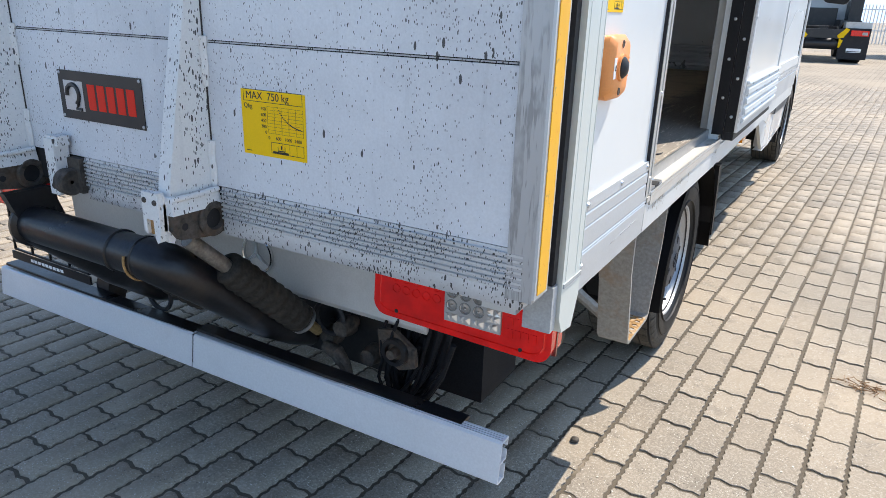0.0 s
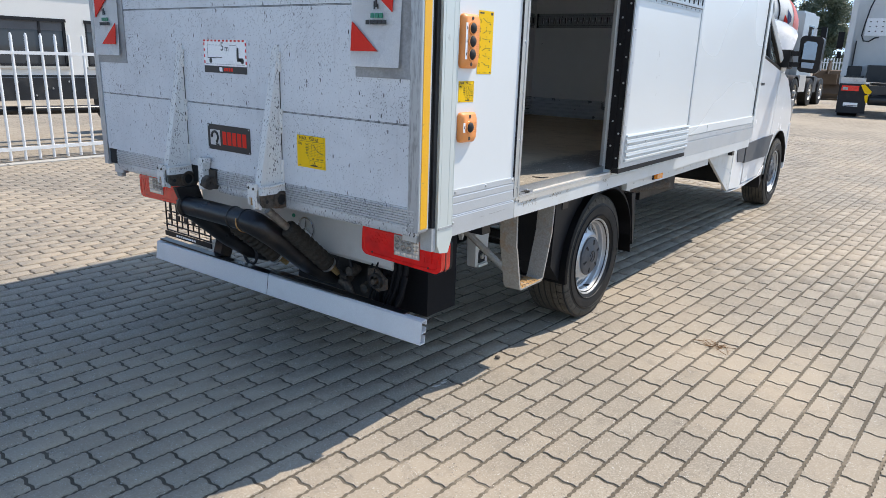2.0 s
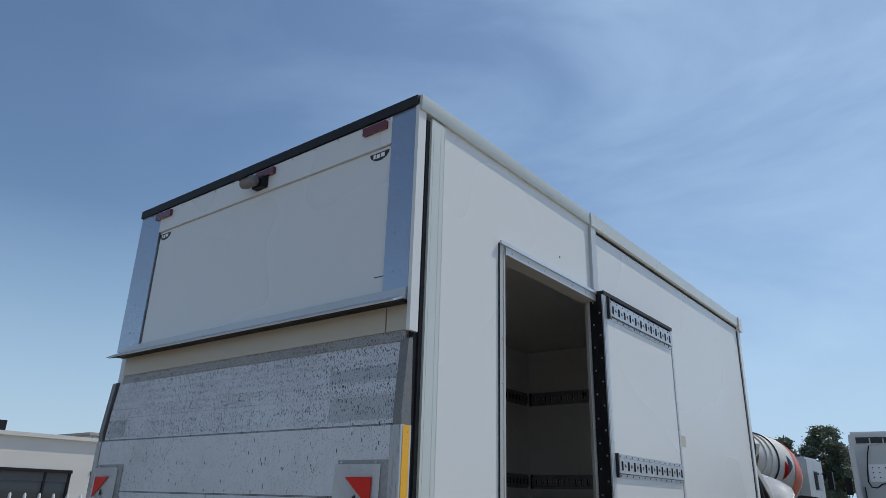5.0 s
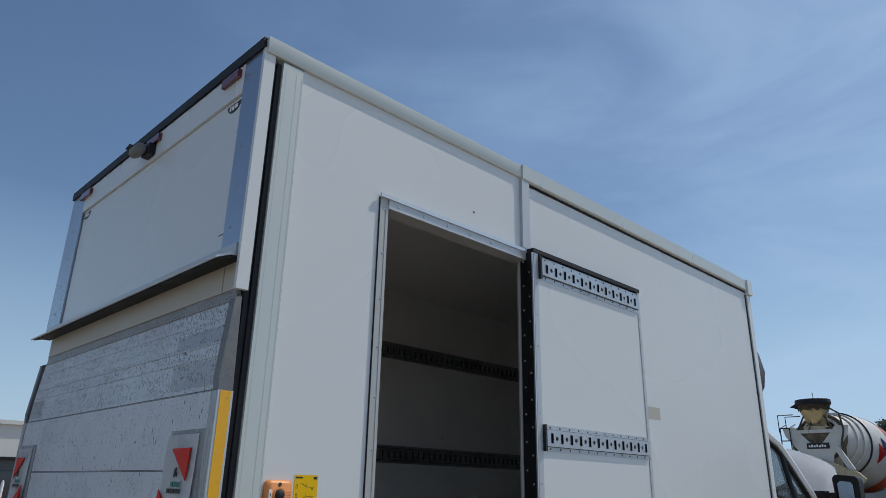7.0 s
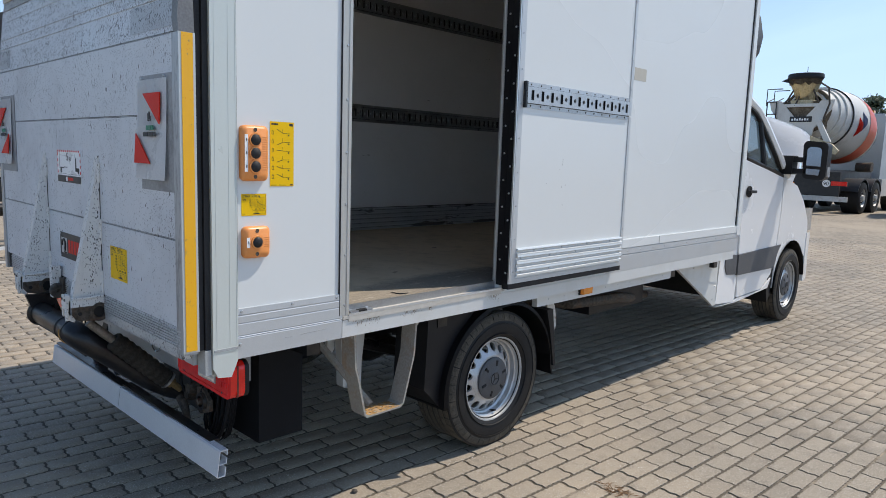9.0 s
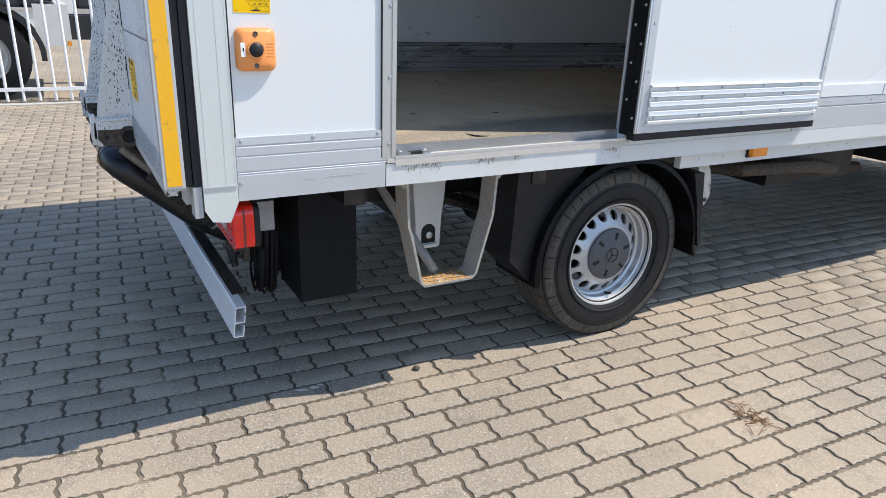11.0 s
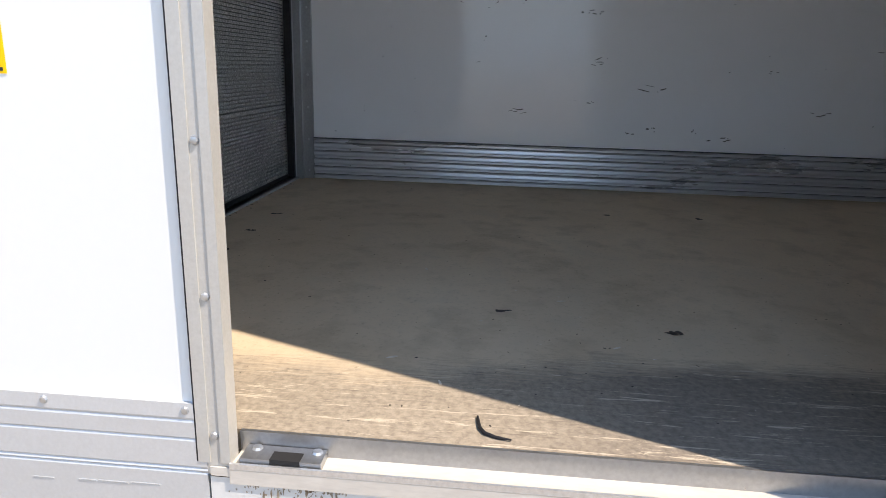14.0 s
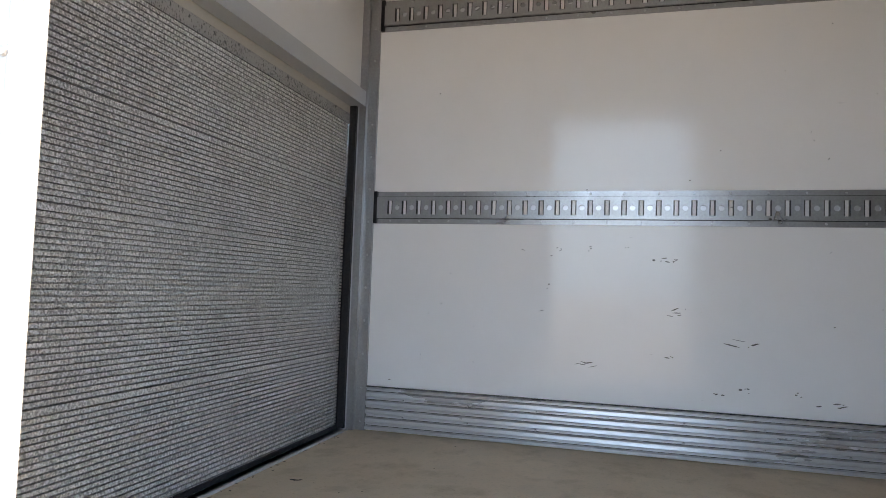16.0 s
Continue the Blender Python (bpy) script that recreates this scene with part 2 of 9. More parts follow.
def platform_paint(name, base_col, metal, amount, grime):
    """Weathered pale deck with drips and specks of black dirt that get denser towards the top edge."""
    m, nt, sh = start(name)
    vec = position(nt)
    flat = position(nt, (1.0, 1.0, 0.36))
    blotch = noise_tex(nt, vec, 2.4, 6, 0.62)
    grain = noise_tex(nt, vec, 220, 2, 0.5)
    wipe = noise_tex(nt, position(nt, (1.0, 1.0, 0.10)), 34, 5, 0.65)
    base = mixed(nt, ramp(nt, grain, 0.3, 0.7), tuple(c * 0.92 for c in base_col), base_col)
    base = mixed(nt, calc(nt, "MULTIPLY", ramp(nt, blotch, 0.5, 0.75), grime), base, (0.30, 0.29, 0.29))
    base = mixed(nt, ramp(nt, wipe, 0.58, 0.80, 0.0, 0.30), base, (0.27, 0.27, 0.28))
    xyz = nt.nodes.new("ShaderNodeSeparateXYZ")
    nt.links.new(vec, xyz.inputs["Vector"])
    dense = ramp(nt, xyz.outputs["Z"], 0.9, 2.15, 0.0, 1.0)
    crowd = noise_tex(nt, vec, 6.5, 4, 0.65)
    masks = []
    for sc, size, keep in ((150.0, 0.36, 0.13), (290.0, 0.42, 0.26), (96.0, 0.30, 0.05)):
        vor = N(nt, "TexVoronoi", Scale=sc, Randomness=1.0)
        nt.links.new(flat, vor.inputs["Vector"])
        sep = nt.nodes.new("ShaderNodeSeparateColor")
        nt.links.new(vor.outputs["Color"], sep.inputs["Color"])
        limit = calc(nt, "MULTIPLY", calc(nt, "ADD", calc(nt, "MULTIPLY", dense, 1.5), 0.55), keep * amount)
        limit = calc(nt, "MULTIPLY", limit, ramp(nt, crowd, 0.34, 0.66, 0.15, 2.1))
        chosen = calc(nt, "LESS_THAN", sep.outputs["Red"], limit)
        radius = calc(nt, "ADD", calc(nt, "MULTIPLY", sep.outputs["Green"], size * 0.75), size * 0.25)
        masks.append(calc(nt, "MULTIPLY", chosen, calc(nt, "LESS_THAN", vor.outputs["Distance"], radius)))
    spots = calc(nt, "MAXIMUM", calc(nt, "MAXIMUM", masks[0], masks[1]), masks[2])
    base = mixed(nt, calc(nt, "MULTIPLY", spots, 0.93), base, (0.028, 0.027, 0.028))
    nt.links.new(base, sh.inputs["Base Color"])
    sh.inputs["Metallic"].default_value = metal
    nt.links.new(ramp(nt, blotch, 0.3, 0.7, 0.36, 0.58), sh.inputs["Roughness"])
    bump(nt, sh, calc(nt, "ADD", grain, spots), 0.15, 0.0008)
    return m


M_DECK = platform_paint("speckled_lift_deck", (0.70, 0.722, 0.75), 0.10, 1.6, 0.30)
M_NOSE = platform_paint("speckled_nose_deck", (0.68, 0.70, 0.73), 0.15, 3.2, 0.30)
M_TIP = platform_paint("grimy_tip_aluminium", (0.42, 0.405, 0.385), 0.2, 2.6, 0.75)
M_WORN = platform_paint("gritty_worn_deck", (0.50, 0.515, 0.535), 0.2, 2.2, 0.7)
M_DECKRIB = platform_paint("speckled_bare_aluminium", (0.60, 0.61, 0.62), 0.45, 4.2, 0.65)
M_ARMPAINT = platform_paint("flaking_white_arm_paint", (0.76, 0.755, 0.735), 0.0, 2.2, 0.12)


def scratched_edge():
    m, nt, sh = start("scratched_edge_aluminium")
    vec = position(nt, (1, 1, 0.5))
    warp = noise_tex(nt, vec, 40, 3)
    hatch = []
    for turn, sc in ((0.5, 90.0), (-0.7, 70.0), (1.45, 110.0), (0.05, 80.0)):
        rot = position(nt, (1, 1, 0.09), (0, turn, 0))
        hatch.append(ramp(nt, noise_tex(nt, rot, sc, 3, 0.6), 0.575, 0.615))
    lines = calc(nt, "MAXIMUM", calc(nt, "MAXIMUM", hatch[0], hatch[1]), calc(nt, "MAXIMUM", hatch[2], hatch[3]))
    part_mask = ramp(nt, warp, 0.35, 0.6)
    base = mixed(nt, calc(nt, "MULTIPLY", calc(nt, "MULTIPLY", lines, part_mask), 0.42), (0.45, 0.46, 0.47), (0.08, 0.08, 0.08))
    nt.links.new(base, sh.inputs["Base Color"])
    sh.inputs["Metallic"].default_value, sh.inputs["Roughness"].default_value = 0.45, 0.45
    bump(nt, sh, lines, 0.3, 0.001)
    return m


M_EDGE = scratched_edge()


def reflective_tape():
    m, nt, sh = start("yellow_reflective_tape")
    vec = position(nt)
    vor = N(nt, "TexVoronoi", Scale=105.0, Randomness=0.15)
    vor.feature = "DISTANCE_TO_EDGE"
    nt.links.new(vec, vor.inputs["Vector"])
    cell = calc(nt, "LESS_THAN", vor.outputs["Distance"], 0.10)
    wear = ramp(nt, noise_tex(nt, vec, 26, 5, 0.7), 0.62, 0.68)
    base = mixed(nt, cell, (0.86, 0.36, 0.010), (0.90, 0.46, 0.018))
    base = mixed(nt, wear, base, (0.42, 0.25, 0.10))
    nt.links.new(base, sh.inputs["Base Color"])
    sh.inputs["Roughness"].default_value = 0.3
    bump(nt, sh, cell, 0.2, 0.0005)
    return m


M_TAPE = reflective_tape()


def lens_mat(name, col, rough=0.12, trans=0.0):
    m, nt, sh = start(name)
    vec = position(nt)
    vor = N(nt, "TexVoronoi", Scale=190.0, Randomness=0.1)
    nt.links.new(vec, vor.inputs["Vector"])
    base = mixed(nt, ramp(nt, noise_tex(nt, vec, 22, 4), 0.35, 0.7), col, tuple(c * 0.72 for c in col))
    nt.links.new(base, sh.inputs["Base Color"])
    sh.inputs["Roughness"].default_value = rough
    sh.inputs["Transmission Weight"].default_value = trans
    sh.inputs["Coat Weight"].default_value = 0.6
    bump(nt, sh, vor.outputs["Distance"], 0.05, 0.0006)
    return m


M_REDLENS = lens_mat("red_lamp_lens", (0.88, 0.008, 0.004))
M_CLEARLENS = lens_mat("clear_lamp_lens", (0.40, 0.395, 0.385), 0.18)
M_AMBER = lens_mat("amber_lamp_lens", (0.90, 0.28, 0.01))


def glass_mat(name, tint, rough=0.02, mix=0.85):
    m, nt, sh = start(name)
    sh.inputs["Base Color"].default_value = (*tint, 1)
    sh.inputs["Roughness"].default_value = rough
    sh.inputs["IOR"].default_value = 1.45
    sh.inputs["Transmission Weight"].default_value = mix
    bump(nt, sh, noise_tex(nt, position(nt), 1.2, 2), 0.02, 0.002)
    return m


M_GLASS = glass_mat("tinted_window_glass", (0.35, 0.40, 0.40))
M_MIRROR = plain("mirror_glass", (0.20, 0.23, 0.28), 0.03, 1.0)


def concrete_paver():
    m, nt, sh = start("grey_beige_concrete_paver")
    info = nt.nodes.new("ShaderNodeObjectInfo")
    geo = nt.nodes.new("ShaderNodeNewGeometry")
    own = calc(nt, "FRACT", calc(nt, "ADD", info.outputs["Random"], geo.outputs["Random Per Island"]))
    vec = position(nt)
    big = noise_tex(nt, vec, 0.55, 6, 0.6)
    mid = noise_tex(nt, vec, 9, 5, 0.65)
    grain = noise_tex(nt, vec, 330, 3, 0.65)
    vor = N(nt, "TexVoronoi", Scale=120.0)
    nt.links.new(vec, vor.inputs["Vector"])
    base = mixed(nt, own, (0.250, 0.212, 0.164), (0.350, 0.300, 0.233))
    base = mixed(nt, ramp(nt, grain, 0.38, 0.66, 0.0, 0.72), base, (0.142, 0.121, 0.096))
    speck = noise_tex(nt, vec, 120, 2, 0.7)
    base = mixed(nt, ramp(nt, speck, 0.50, 0.62, 0.0, 0.45), base, (0.50, 0.45, 0.38))
    base = mixed(nt, ramp(nt, big, 0.42, 0.66, 0.05, 0.75), base, (0.45, 0.362, 0.262))
    base = mixed(nt, ramp(nt, mid, 0.55, 0.72, 0.0, 0.55), base, (0.165, 0.143, 0.116))
    pits = N(nt, "TexVoronoi", Scale=75.0)
    nt.links.new(vec, pits.inputs["Vector"])
    pit = calc(nt, "MULTIPLY", calc(nt, "LESS_THAN", pits.outputs["Distance"], 0.17), ramp(nt, mid, 0.42, 0.55, 0.0, 0.8))
    base = mixed(nt, pit, base, (0.12, 0.105, 0.085))
    flecks = calc(nt, "LESS_THAN", vor.outputs["Distance"], 0.19)
    base = mixed(nt, calc(nt, "MULTIPLY", flecks, ramp(nt, mid, 0.4, 0.6, 0.3, 0.95)), base, (0.60, 0.57, 0.51))
    nt.links.new(base, sh.inputs["Base Color"])
    sh.inputs["Roughness"].default_value = 0.88
    bump(nt, sh, calc(nt, "ADD", grain, calc(nt, "MULTIPLY", mid, 0.8)), 0.5, 0.002)
    return m


M_PAVER = concrete_paver()
ROW, LONG, TILT_P = 0.1065, 0.2040, radians(3.4)   # paver course width, paver length, turn of the courses


def ground_mat():
    """Joint sand near the van; farther off the same courses of pavers as a fine pattern."""
    m, nt, sh = start("yard_ground")
    vec = position(nt)
    sand_n = noise_tex(nt, vec, 260, 3, 0.7)
    dirt = noise_tex(nt, vec, 1.1, 5, 0.6)
    sand = mixed(nt, ramp(nt, sand_n, 0.3, 0.7), (0.066, 0.053, 0.038), (0.140, 0.114, 0.082))
    place = nt.nodes.new("ShaderNodeSeparateXYZ")
    nt.links.new(vec, place.inputs["Vector"])
    drift = calc(nt, "ADD", ramp(nt, place.outputs["X"], 1.3, 4.2, 0.0, 0.16), ramp(nt, place.outputs["Y"], 2.5, 9.0, 0.0, 0.12))
    patchy = calc(nt, "ADD", noise_tex(nt, vec, 2.3, 6, 0.65), drift)
    sand = mixed(nt, ramp(nt, calc(nt, "ADD", dirt, drift), 0.50, 0.70, 0, 0.6), sand, (0.18, 0.148, 0.106))
    sand = mixed(nt, ramp(nt, patchy, 0.60, 0.75, 0, 0.9), sand, (0.40, 0.33, 0.245))
    pv = position(nt, (1, 1, 1), (0, 0, TILT_P + radians(90)))
    brick = nt.nodes.new("ShaderNodeTexBrick")
    brick.offset, brick.squash = 0.5, 1.0
    for key, value in (("Scale", 1.0), ("Mortar Size", 0.007), ("Mortar Smooth", 0.2), ("Brick Width", LONG), ("Row Height", ROW), ("Bias", 0.0)):
        brick.inputs[key].default_value = value
    brick.inputs["Color1"].default_value = (0.235, 0.200, 0.156, 1)
    brick.inputs["Color2"].default_value = (0.330, 0.284, 0.222, 1)
    brick.inputs["Mortar"].default_value = (0.105, 0.086, 0.064, 1)
    nt.links.new(pv, brick.inputs["Vector"])
    big = noise_tex(nt, vec, 0.35, 6, 0.65)
    far = mixed(nt, ramp(nt, big, 0.40, 0.66, 0.15, 0.85), brick.outputs["Color"], (0.40, 0.328, 0.242))
    xyz = nt.nodes.new("ShaderNodeSeparateXYZ")
    nt.links.new(vec, xyz.inputs["Vector"])
    inside = calc(nt, "MULTIPLY", calc(nt, "GREATER_THAN", xyz.outputs["X"], -6.9), calc(nt, "LESS_THAN", xyz.outputs["X"], 5.1))
    inside = calc(nt, "MULTIPLY", inside, calc(nt, "GREATER_THAN", xyz.outputs["Y"], -3.6))
    inside = calc(nt, "MULTIPLY", inside, calc(nt, "LESS_THAN", xyz.outputs["Y"], 15.1))
    nt.links.new(mixed(nt, inside, far, sand), sh.inputs["Base Color"])
    sh.inputs["Roughness"].default_value = 0.95
    bump(nt, sh, sand_n, 0.5, 0.002)
    return m


M_GROUND = ground_mat()


def load_floor():
    """Dusty beige plywood deck, worn to grey-brown grit along the side door."""
    m, nt, sh = start("dusty_plywood_floor")
    vec = position(nt)
    streak = position(nt, (1.0, 0.07, 1.0))
    dust = noise_tex(nt, vec, 1.6, 5, 0.6)
    fine = noise_tex(nt, vec, 90, 4, 0.7)
    scr = noise_tex(nt, streak, 210, 6, 0.75, 0.7)
    xyz = nt.nodes.new("ShaderNodeSeparateXYZ")
    nt.links.new(vec, xyz.inputs["Vector"])
    edge_noise = calc(nt, "ADD", xyz.outputs["X"], calc(nt, "MULTIPLY", noise_tex(nt, vec, 4, 5, 0.65), 0.30))
    edge_noise = calc(nt, "ADD", edge_noise, calc(nt, "MULTIPLY", scr, 0.22))
    edge_noise = calc(nt, "ADD", edge_noise, ramp(nt, xyz.outputs["Y"], 0.5, 1.2, -0.10, 0.04))
    worn = ramp(nt, edge_noise, 1.00, 1.10)
    base = mixed(nt, ramp(nt, dust, 0.35, 0.68), (0.545, 0.438, 0.308), (0.655, 0.542, 0.395))
    blot = noise_tex(nt, vec, 8.5, 6, 0.6)
    base = mixed(nt, ramp(nt, blot, 0.50, 0.70, 0, 0.42), base, (0.27, 0.21, 0.14))
    base = mixed(nt, ramp(nt, blot, 0.30, 0.44, 0.40, 0), base, (0.50, 0.43, 0.325))
    base = mixed(nt, ramp(nt, fine, 0.55, 0.75, 0, 0.35), base, (0.19, 0.16, 0.125))
    near = ramp(nt, calc(nt, "ADD", xyz.outputs["Y"], calc(nt, "MULTIPLY", blot, 0.3)), 0.98, 1.28)
    grit = mixed(nt, ramp(nt, fine, 0.35, 0.65), (0.200, 0.170, 0.135), (0.350, 0.302, 0.238))
    grit = mixed(nt, near, grit, mixed(nt, ramp(nt, fine, 0.35, 0.65), (0.120, 0.104, 0.088), (0.225, 0.195, 0.163)))
    cut = noise_tex(nt, streak, 70, 7, 0.8, 0.9)
    grit = mixed(nt, ramp(nt, scr, 0.56, 0.66, 0, 0.75), grit, (0.10, 0.082, 0.066))
    grit = mixed(nt, ramp(nt, cut, 0.570, 0.605, 0, 0.85), grit, (0.56, 0.49, 0.39))
    base = mixed(nt, calc(nt, "MULTIPLY", worn, 0.92), base, grit)
    nt.links.new(base, sh.inputs["Base Color"])
    sh.inputs["Roughness"].default_value = 0.72
    bump(nt, sh, calc(nt, "ADD", fine, scr), 0.35, 0.0015)
    return m


M_FLOOR = load_floor()


def lining_mat():
    """Scuffed glossy white lining with a faint moulded mesh."""
    m, nt, sh = start("scuffed_white_lining")
    vec = position(nt)
    mesh_n = N(nt, "TexVoronoi", Scale=170.0, Randomness=0.0)
    nt.links.new(vec, mesh_n.inputs["Vector"])
    streak = position(nt, (1.0, 0.16, 1.0))
    marks = noise_tex(nt, streak, 36, 3, 0.55)
    patch = noise_tex(nt, vec, 3.1, 4, 0.6)
    scuff = calc(nt, "MULTIPLY", ramp(nt, marks, 0.735, 0.76), ramp(nt, patch, 0.50, 0.56))
    cloud = noise_tex(nt, vec, 1.4, 4, 0.6)
    base = mixed(nt, ramp(nt, cloud, 0.4, 0.7), (0.92, 0.92, 0.915), (0.87, 0.87, 0.86))
    base = mixed(nt, calc(nt, "MULTIPLY", scuff, 0.85), base, (0.09, 0.088, 0.085))
    nt.links.new(base, sh.inputs["Base Color"])
    nt.links.new(ramp(nt, cloud, 0.3, 0.7, 0.08, 0.15), sh.inputs["Roughness"])
    bump(nt, sh, mesh_n.outputs["Distance"], 0.06, 0.0006)
    return m


M_LINING = lining_mat()



def ribbed_deck_mat():
    m, nt, sh = start("knurled_lift_deck_aluminium")
    vec = position(nt)
    knurl = noise_tex(nt, position(nt, (1, 1, 0.8)), 190, 2, 0.8)
    patch = noise_tex(nt, vec, 3.0, 5, 0.6)
    worn = noise_tex(nt, position(nt, (1, 1, 0.12)), 16, 4, 0.6)
    base = mixed(nt, ramp(nt, patch, 0.35, 0.7), (0.60, 0.595, 0.575), (0.44, 0.432, 0.41))
    # sparkle on the knurl tops and dark of its hollows put into colour
    base = mixed(nt, ramp(nt, knurl, 0.50, 0.60, 0.0, 0.9), base, (0.86, 0.855, 0.84))
    base = mixed(nt, ramp(nt, knurl, 0.40, 0.47, 0.75, 0.0), base, (0.16, 0.155, 0.145))
    base = mixed(nt, ramp(nt, worn, 0.55, 0.75, 0.0, 0.35), base, (0.33, 0.32, 0.30))
    nt.links.new(base, sh.inputs["Base Color"])
    sh.inputs["Metallic"].default_value, sh.inputs["Roughness"].default_value = 0.3, 0.40
    bump(nt, sh, knurl, 0.9, 0.002)
    return m


M_RIBBED = ribbed_deck_mat()

# ---- building helpers ----


def part(name, bm, material, parent=None, label="", sharp=35, kind=""):
    """Links a bmesh as one mesh object, under a thing or a part if one is given."""
    me = bpy.data.meshes.new(name)
    bmesh.ops.recalc_face_normals(bm, faces=bm.faces[:])
    bm.to_mesh(me)
    bm.free()
    me.shade_smooth()
    me.set_sharp_from_angle(angle=radians(sharp))
    me.materials.append(material)
    ob = new(name, me)
    if parent is not None:
        under(ob, parent)
    return tagged(ob, label=label, kind=kind)


def under(ob, parent):
    ob.parent = parent
    ob.matrix_parent_inverse = total(parent).inverted()


def total(ob):
    """Where an object stands in the world, from its own pose and its parents'."""
    m = ob.matrix_basis.copy()
    while ob.parent is not None:
        m = ob.parent.matrix_basis @ (ob.matrix_parent_inverse @ m)
        ob = ob.parent
    return m


def thing(name, at, label, category, group="", kind=""):
    ob = new(name)
    ob.empty_display_size = 0.1
    ob.location = at
    ob.matrix_basis = Matrix.Translation(at)
    return tagged(ob, label, category, group, kind)


def add_box(bm, x0, x1, y0, y1, z0, z1):
    v = [bm.verts.new(c) for c in ((x0, y0, z0), (x1, y0, z0), (x1, y1, z0), (x0, y1, z0),
                                   (x0, y0, z1), (x1, y0, z1), (x1, y1, z1), (x0, y1, z1))]
    for q in ((0, 3, 2, 1), (4, 5, 6, 7), (0, 1, 5, 4), (1, 2, 6, 5), (2, 3, 7, 6), (3, 0, 4, 7)):
        bm.faces.new([v[i] for i in q])
    return v


def rounded(bm, width, segments=2, angle=30):
    if width <= 0:
        return bm
    sharp = [e for e in bm.edges if len(e.link_faces) == 2 and e.calc_face_angle(0) > radians(angle)]
    bmesh.ops.bevel(bm, geom=sharp, offset=width, segments=segments, profile=0.5, affect="EDGES", clamp_overlap=True)
    return bm


def box(name, material, parent, x0, x1, y0, y1, z0, z1, bev=0.003, label="", seg=2, kind=""):
    bm = bmesh.new()
    add_box(bm, x0, x1, y0, y1, z0, z1)
    rounded(bm, bev, seg)
    return part(name, bm, material, parent, label, kind=kind)


def add_prism(bm, poly, axis, a, b):
    """Extrudes a polygon from a to b along an axis; the polygon's pairs are the other two axes in order."""
    def at(p, d):
        return {"x": (d, p[0], p[1]), "y": (p[0], d, p[1]), "z": (p[0], p[1], d)}[axis]
    lo = [bm.verts.new(at(p, a)) for p in poly]
    hi = [bm.verts.new(at(p, b)) for p in poly]
    bm.faces.new(lo)
    bm.faces.new(hi[::-1])
    for i in range(len(poly)):
        j = (i + 1) % len(poly)
        bm.faces.new((lo[j], lo[i], hi[i], hi[j]))
    return lo, hi


def prism(name, material, parent, poly, axis, a, b, bev=0.003, label="", seg=2):
    bm = bmesh.new()
    add_prism(bm, poly, axis, a, b)
    rounded(bm, bev, seg)
    return part(name, bm, material, parent, label)


def add_tube(bm, points, radius, seg=10, caps=True):
    """A round bar along points; radius is a number or one for each point."""
    pts = [Vector(p) for p in points]
    rad = radius if isinstance(radius, (list, tuple)) else [radius] * len(pts)
    rings, prev = [], None
    for i, p in enumerate(pts):
        d = (pts[min(i + 1, len(pts) - 1)] - pts[max(i - 1, 0)]).normalized()
        if prev is None:
            side = d.orthogonal().normalized()
        else:
            side = (prev - d * prev.dot(d)).normalized()
        prev = side
        up = d.cross(side)
        rings.append([bm.verts.new(p + (side * math.cos(k * 2 * math.pi / seg) + up * math.sin(k * 2 * math.pi / seg)) * rad[i]) for k in range(seg)])
    for a, b in zip(rings, rings[1:]):
        for k in range(seg):
            bm.faces.new((a[k], a[(k + 1) % seg], b[(k + 1) % seg], b[k]))
    if caps:
        bm.faces.new(rings[0][::-1])
        bm.faces.new(rings[-1])


def tube(name, material, parent, points, radius, seg=10, label="", sharp=35):
    bm = bmesh.new()
    add_tube(bm, points, radius, seg)
    return part(name, bm, material, parent, label, sharp)


def add_lathe(bm, profile, seg=48, axis="x", centre=(0, 0, 0), close=False):
    """Turns a profile of (along the axis, radius) round the axis."""
    c = Vector(centre)
    rings = []
    for a, r in profile:
        ring = []
        for k in range(seg):
            t = 2 * math.pi * k / seg
            u, w = r * math.cos(t), r * math.sin(t)
            ring.append(bm.verts.new(c + Vector({"x": (a, u, w), "y": (u, a, w), "z": (u, w, a)}[axis])))
        rings.append(ring)
    pairs = list(zip(rings, rings[1:])) + ([(rings[-1], rings[0])] if close else [])
    for a, b in pairs:
        for k in range(seg):
            bm.faces.new((a[k], a[(k + 1) % seg], b[(k + 1) % seg], b[k]))
    return rings


def lathe(name, material, parent, profile, seg=48, axis="x", centre=(0, 0, 0), label="", caps=False, close=False, sharp=35):
    bm = bmesh.new()
    rings = add_lathe(bm, profile, seg, axis, centre, close)
    if caps:
        bm.faces.new(rings[0])
        bm.faces.new(rings[-1][::-1])
    return part(name, bm, material, parent, label, sharp)


def add_domes(bm, places, normal, r=0.005, h=0.003, seg=8):
    """Small rivet heads at places, standing out along the normal."""
    n = Vector(normal)
    u = n.orthogonal().normalized()
    w = n.cross(u)
    for p in places:
        p = Vector(p)
        rings = []
        for rr, hh in ((r, 0.0), (r * 0.75, h * 0.75)):
            rings.append([bm.verts.new(p + (u * math.cos(2 * math.pi * k / seg) + w * math.sin(2 * math.pi * k / seg)) * rr + n * hh) for k in range(seg)])
        top = bm.verts.new(p + n * h)
        for k in range(seg):
            j = (k + 1) % seg
            bm.faces.new((rings[0][k], rings[0][j], rings[1][j], rings[1][k]))
            bm.faces.new((rings[1][k], rings[1][j], top))


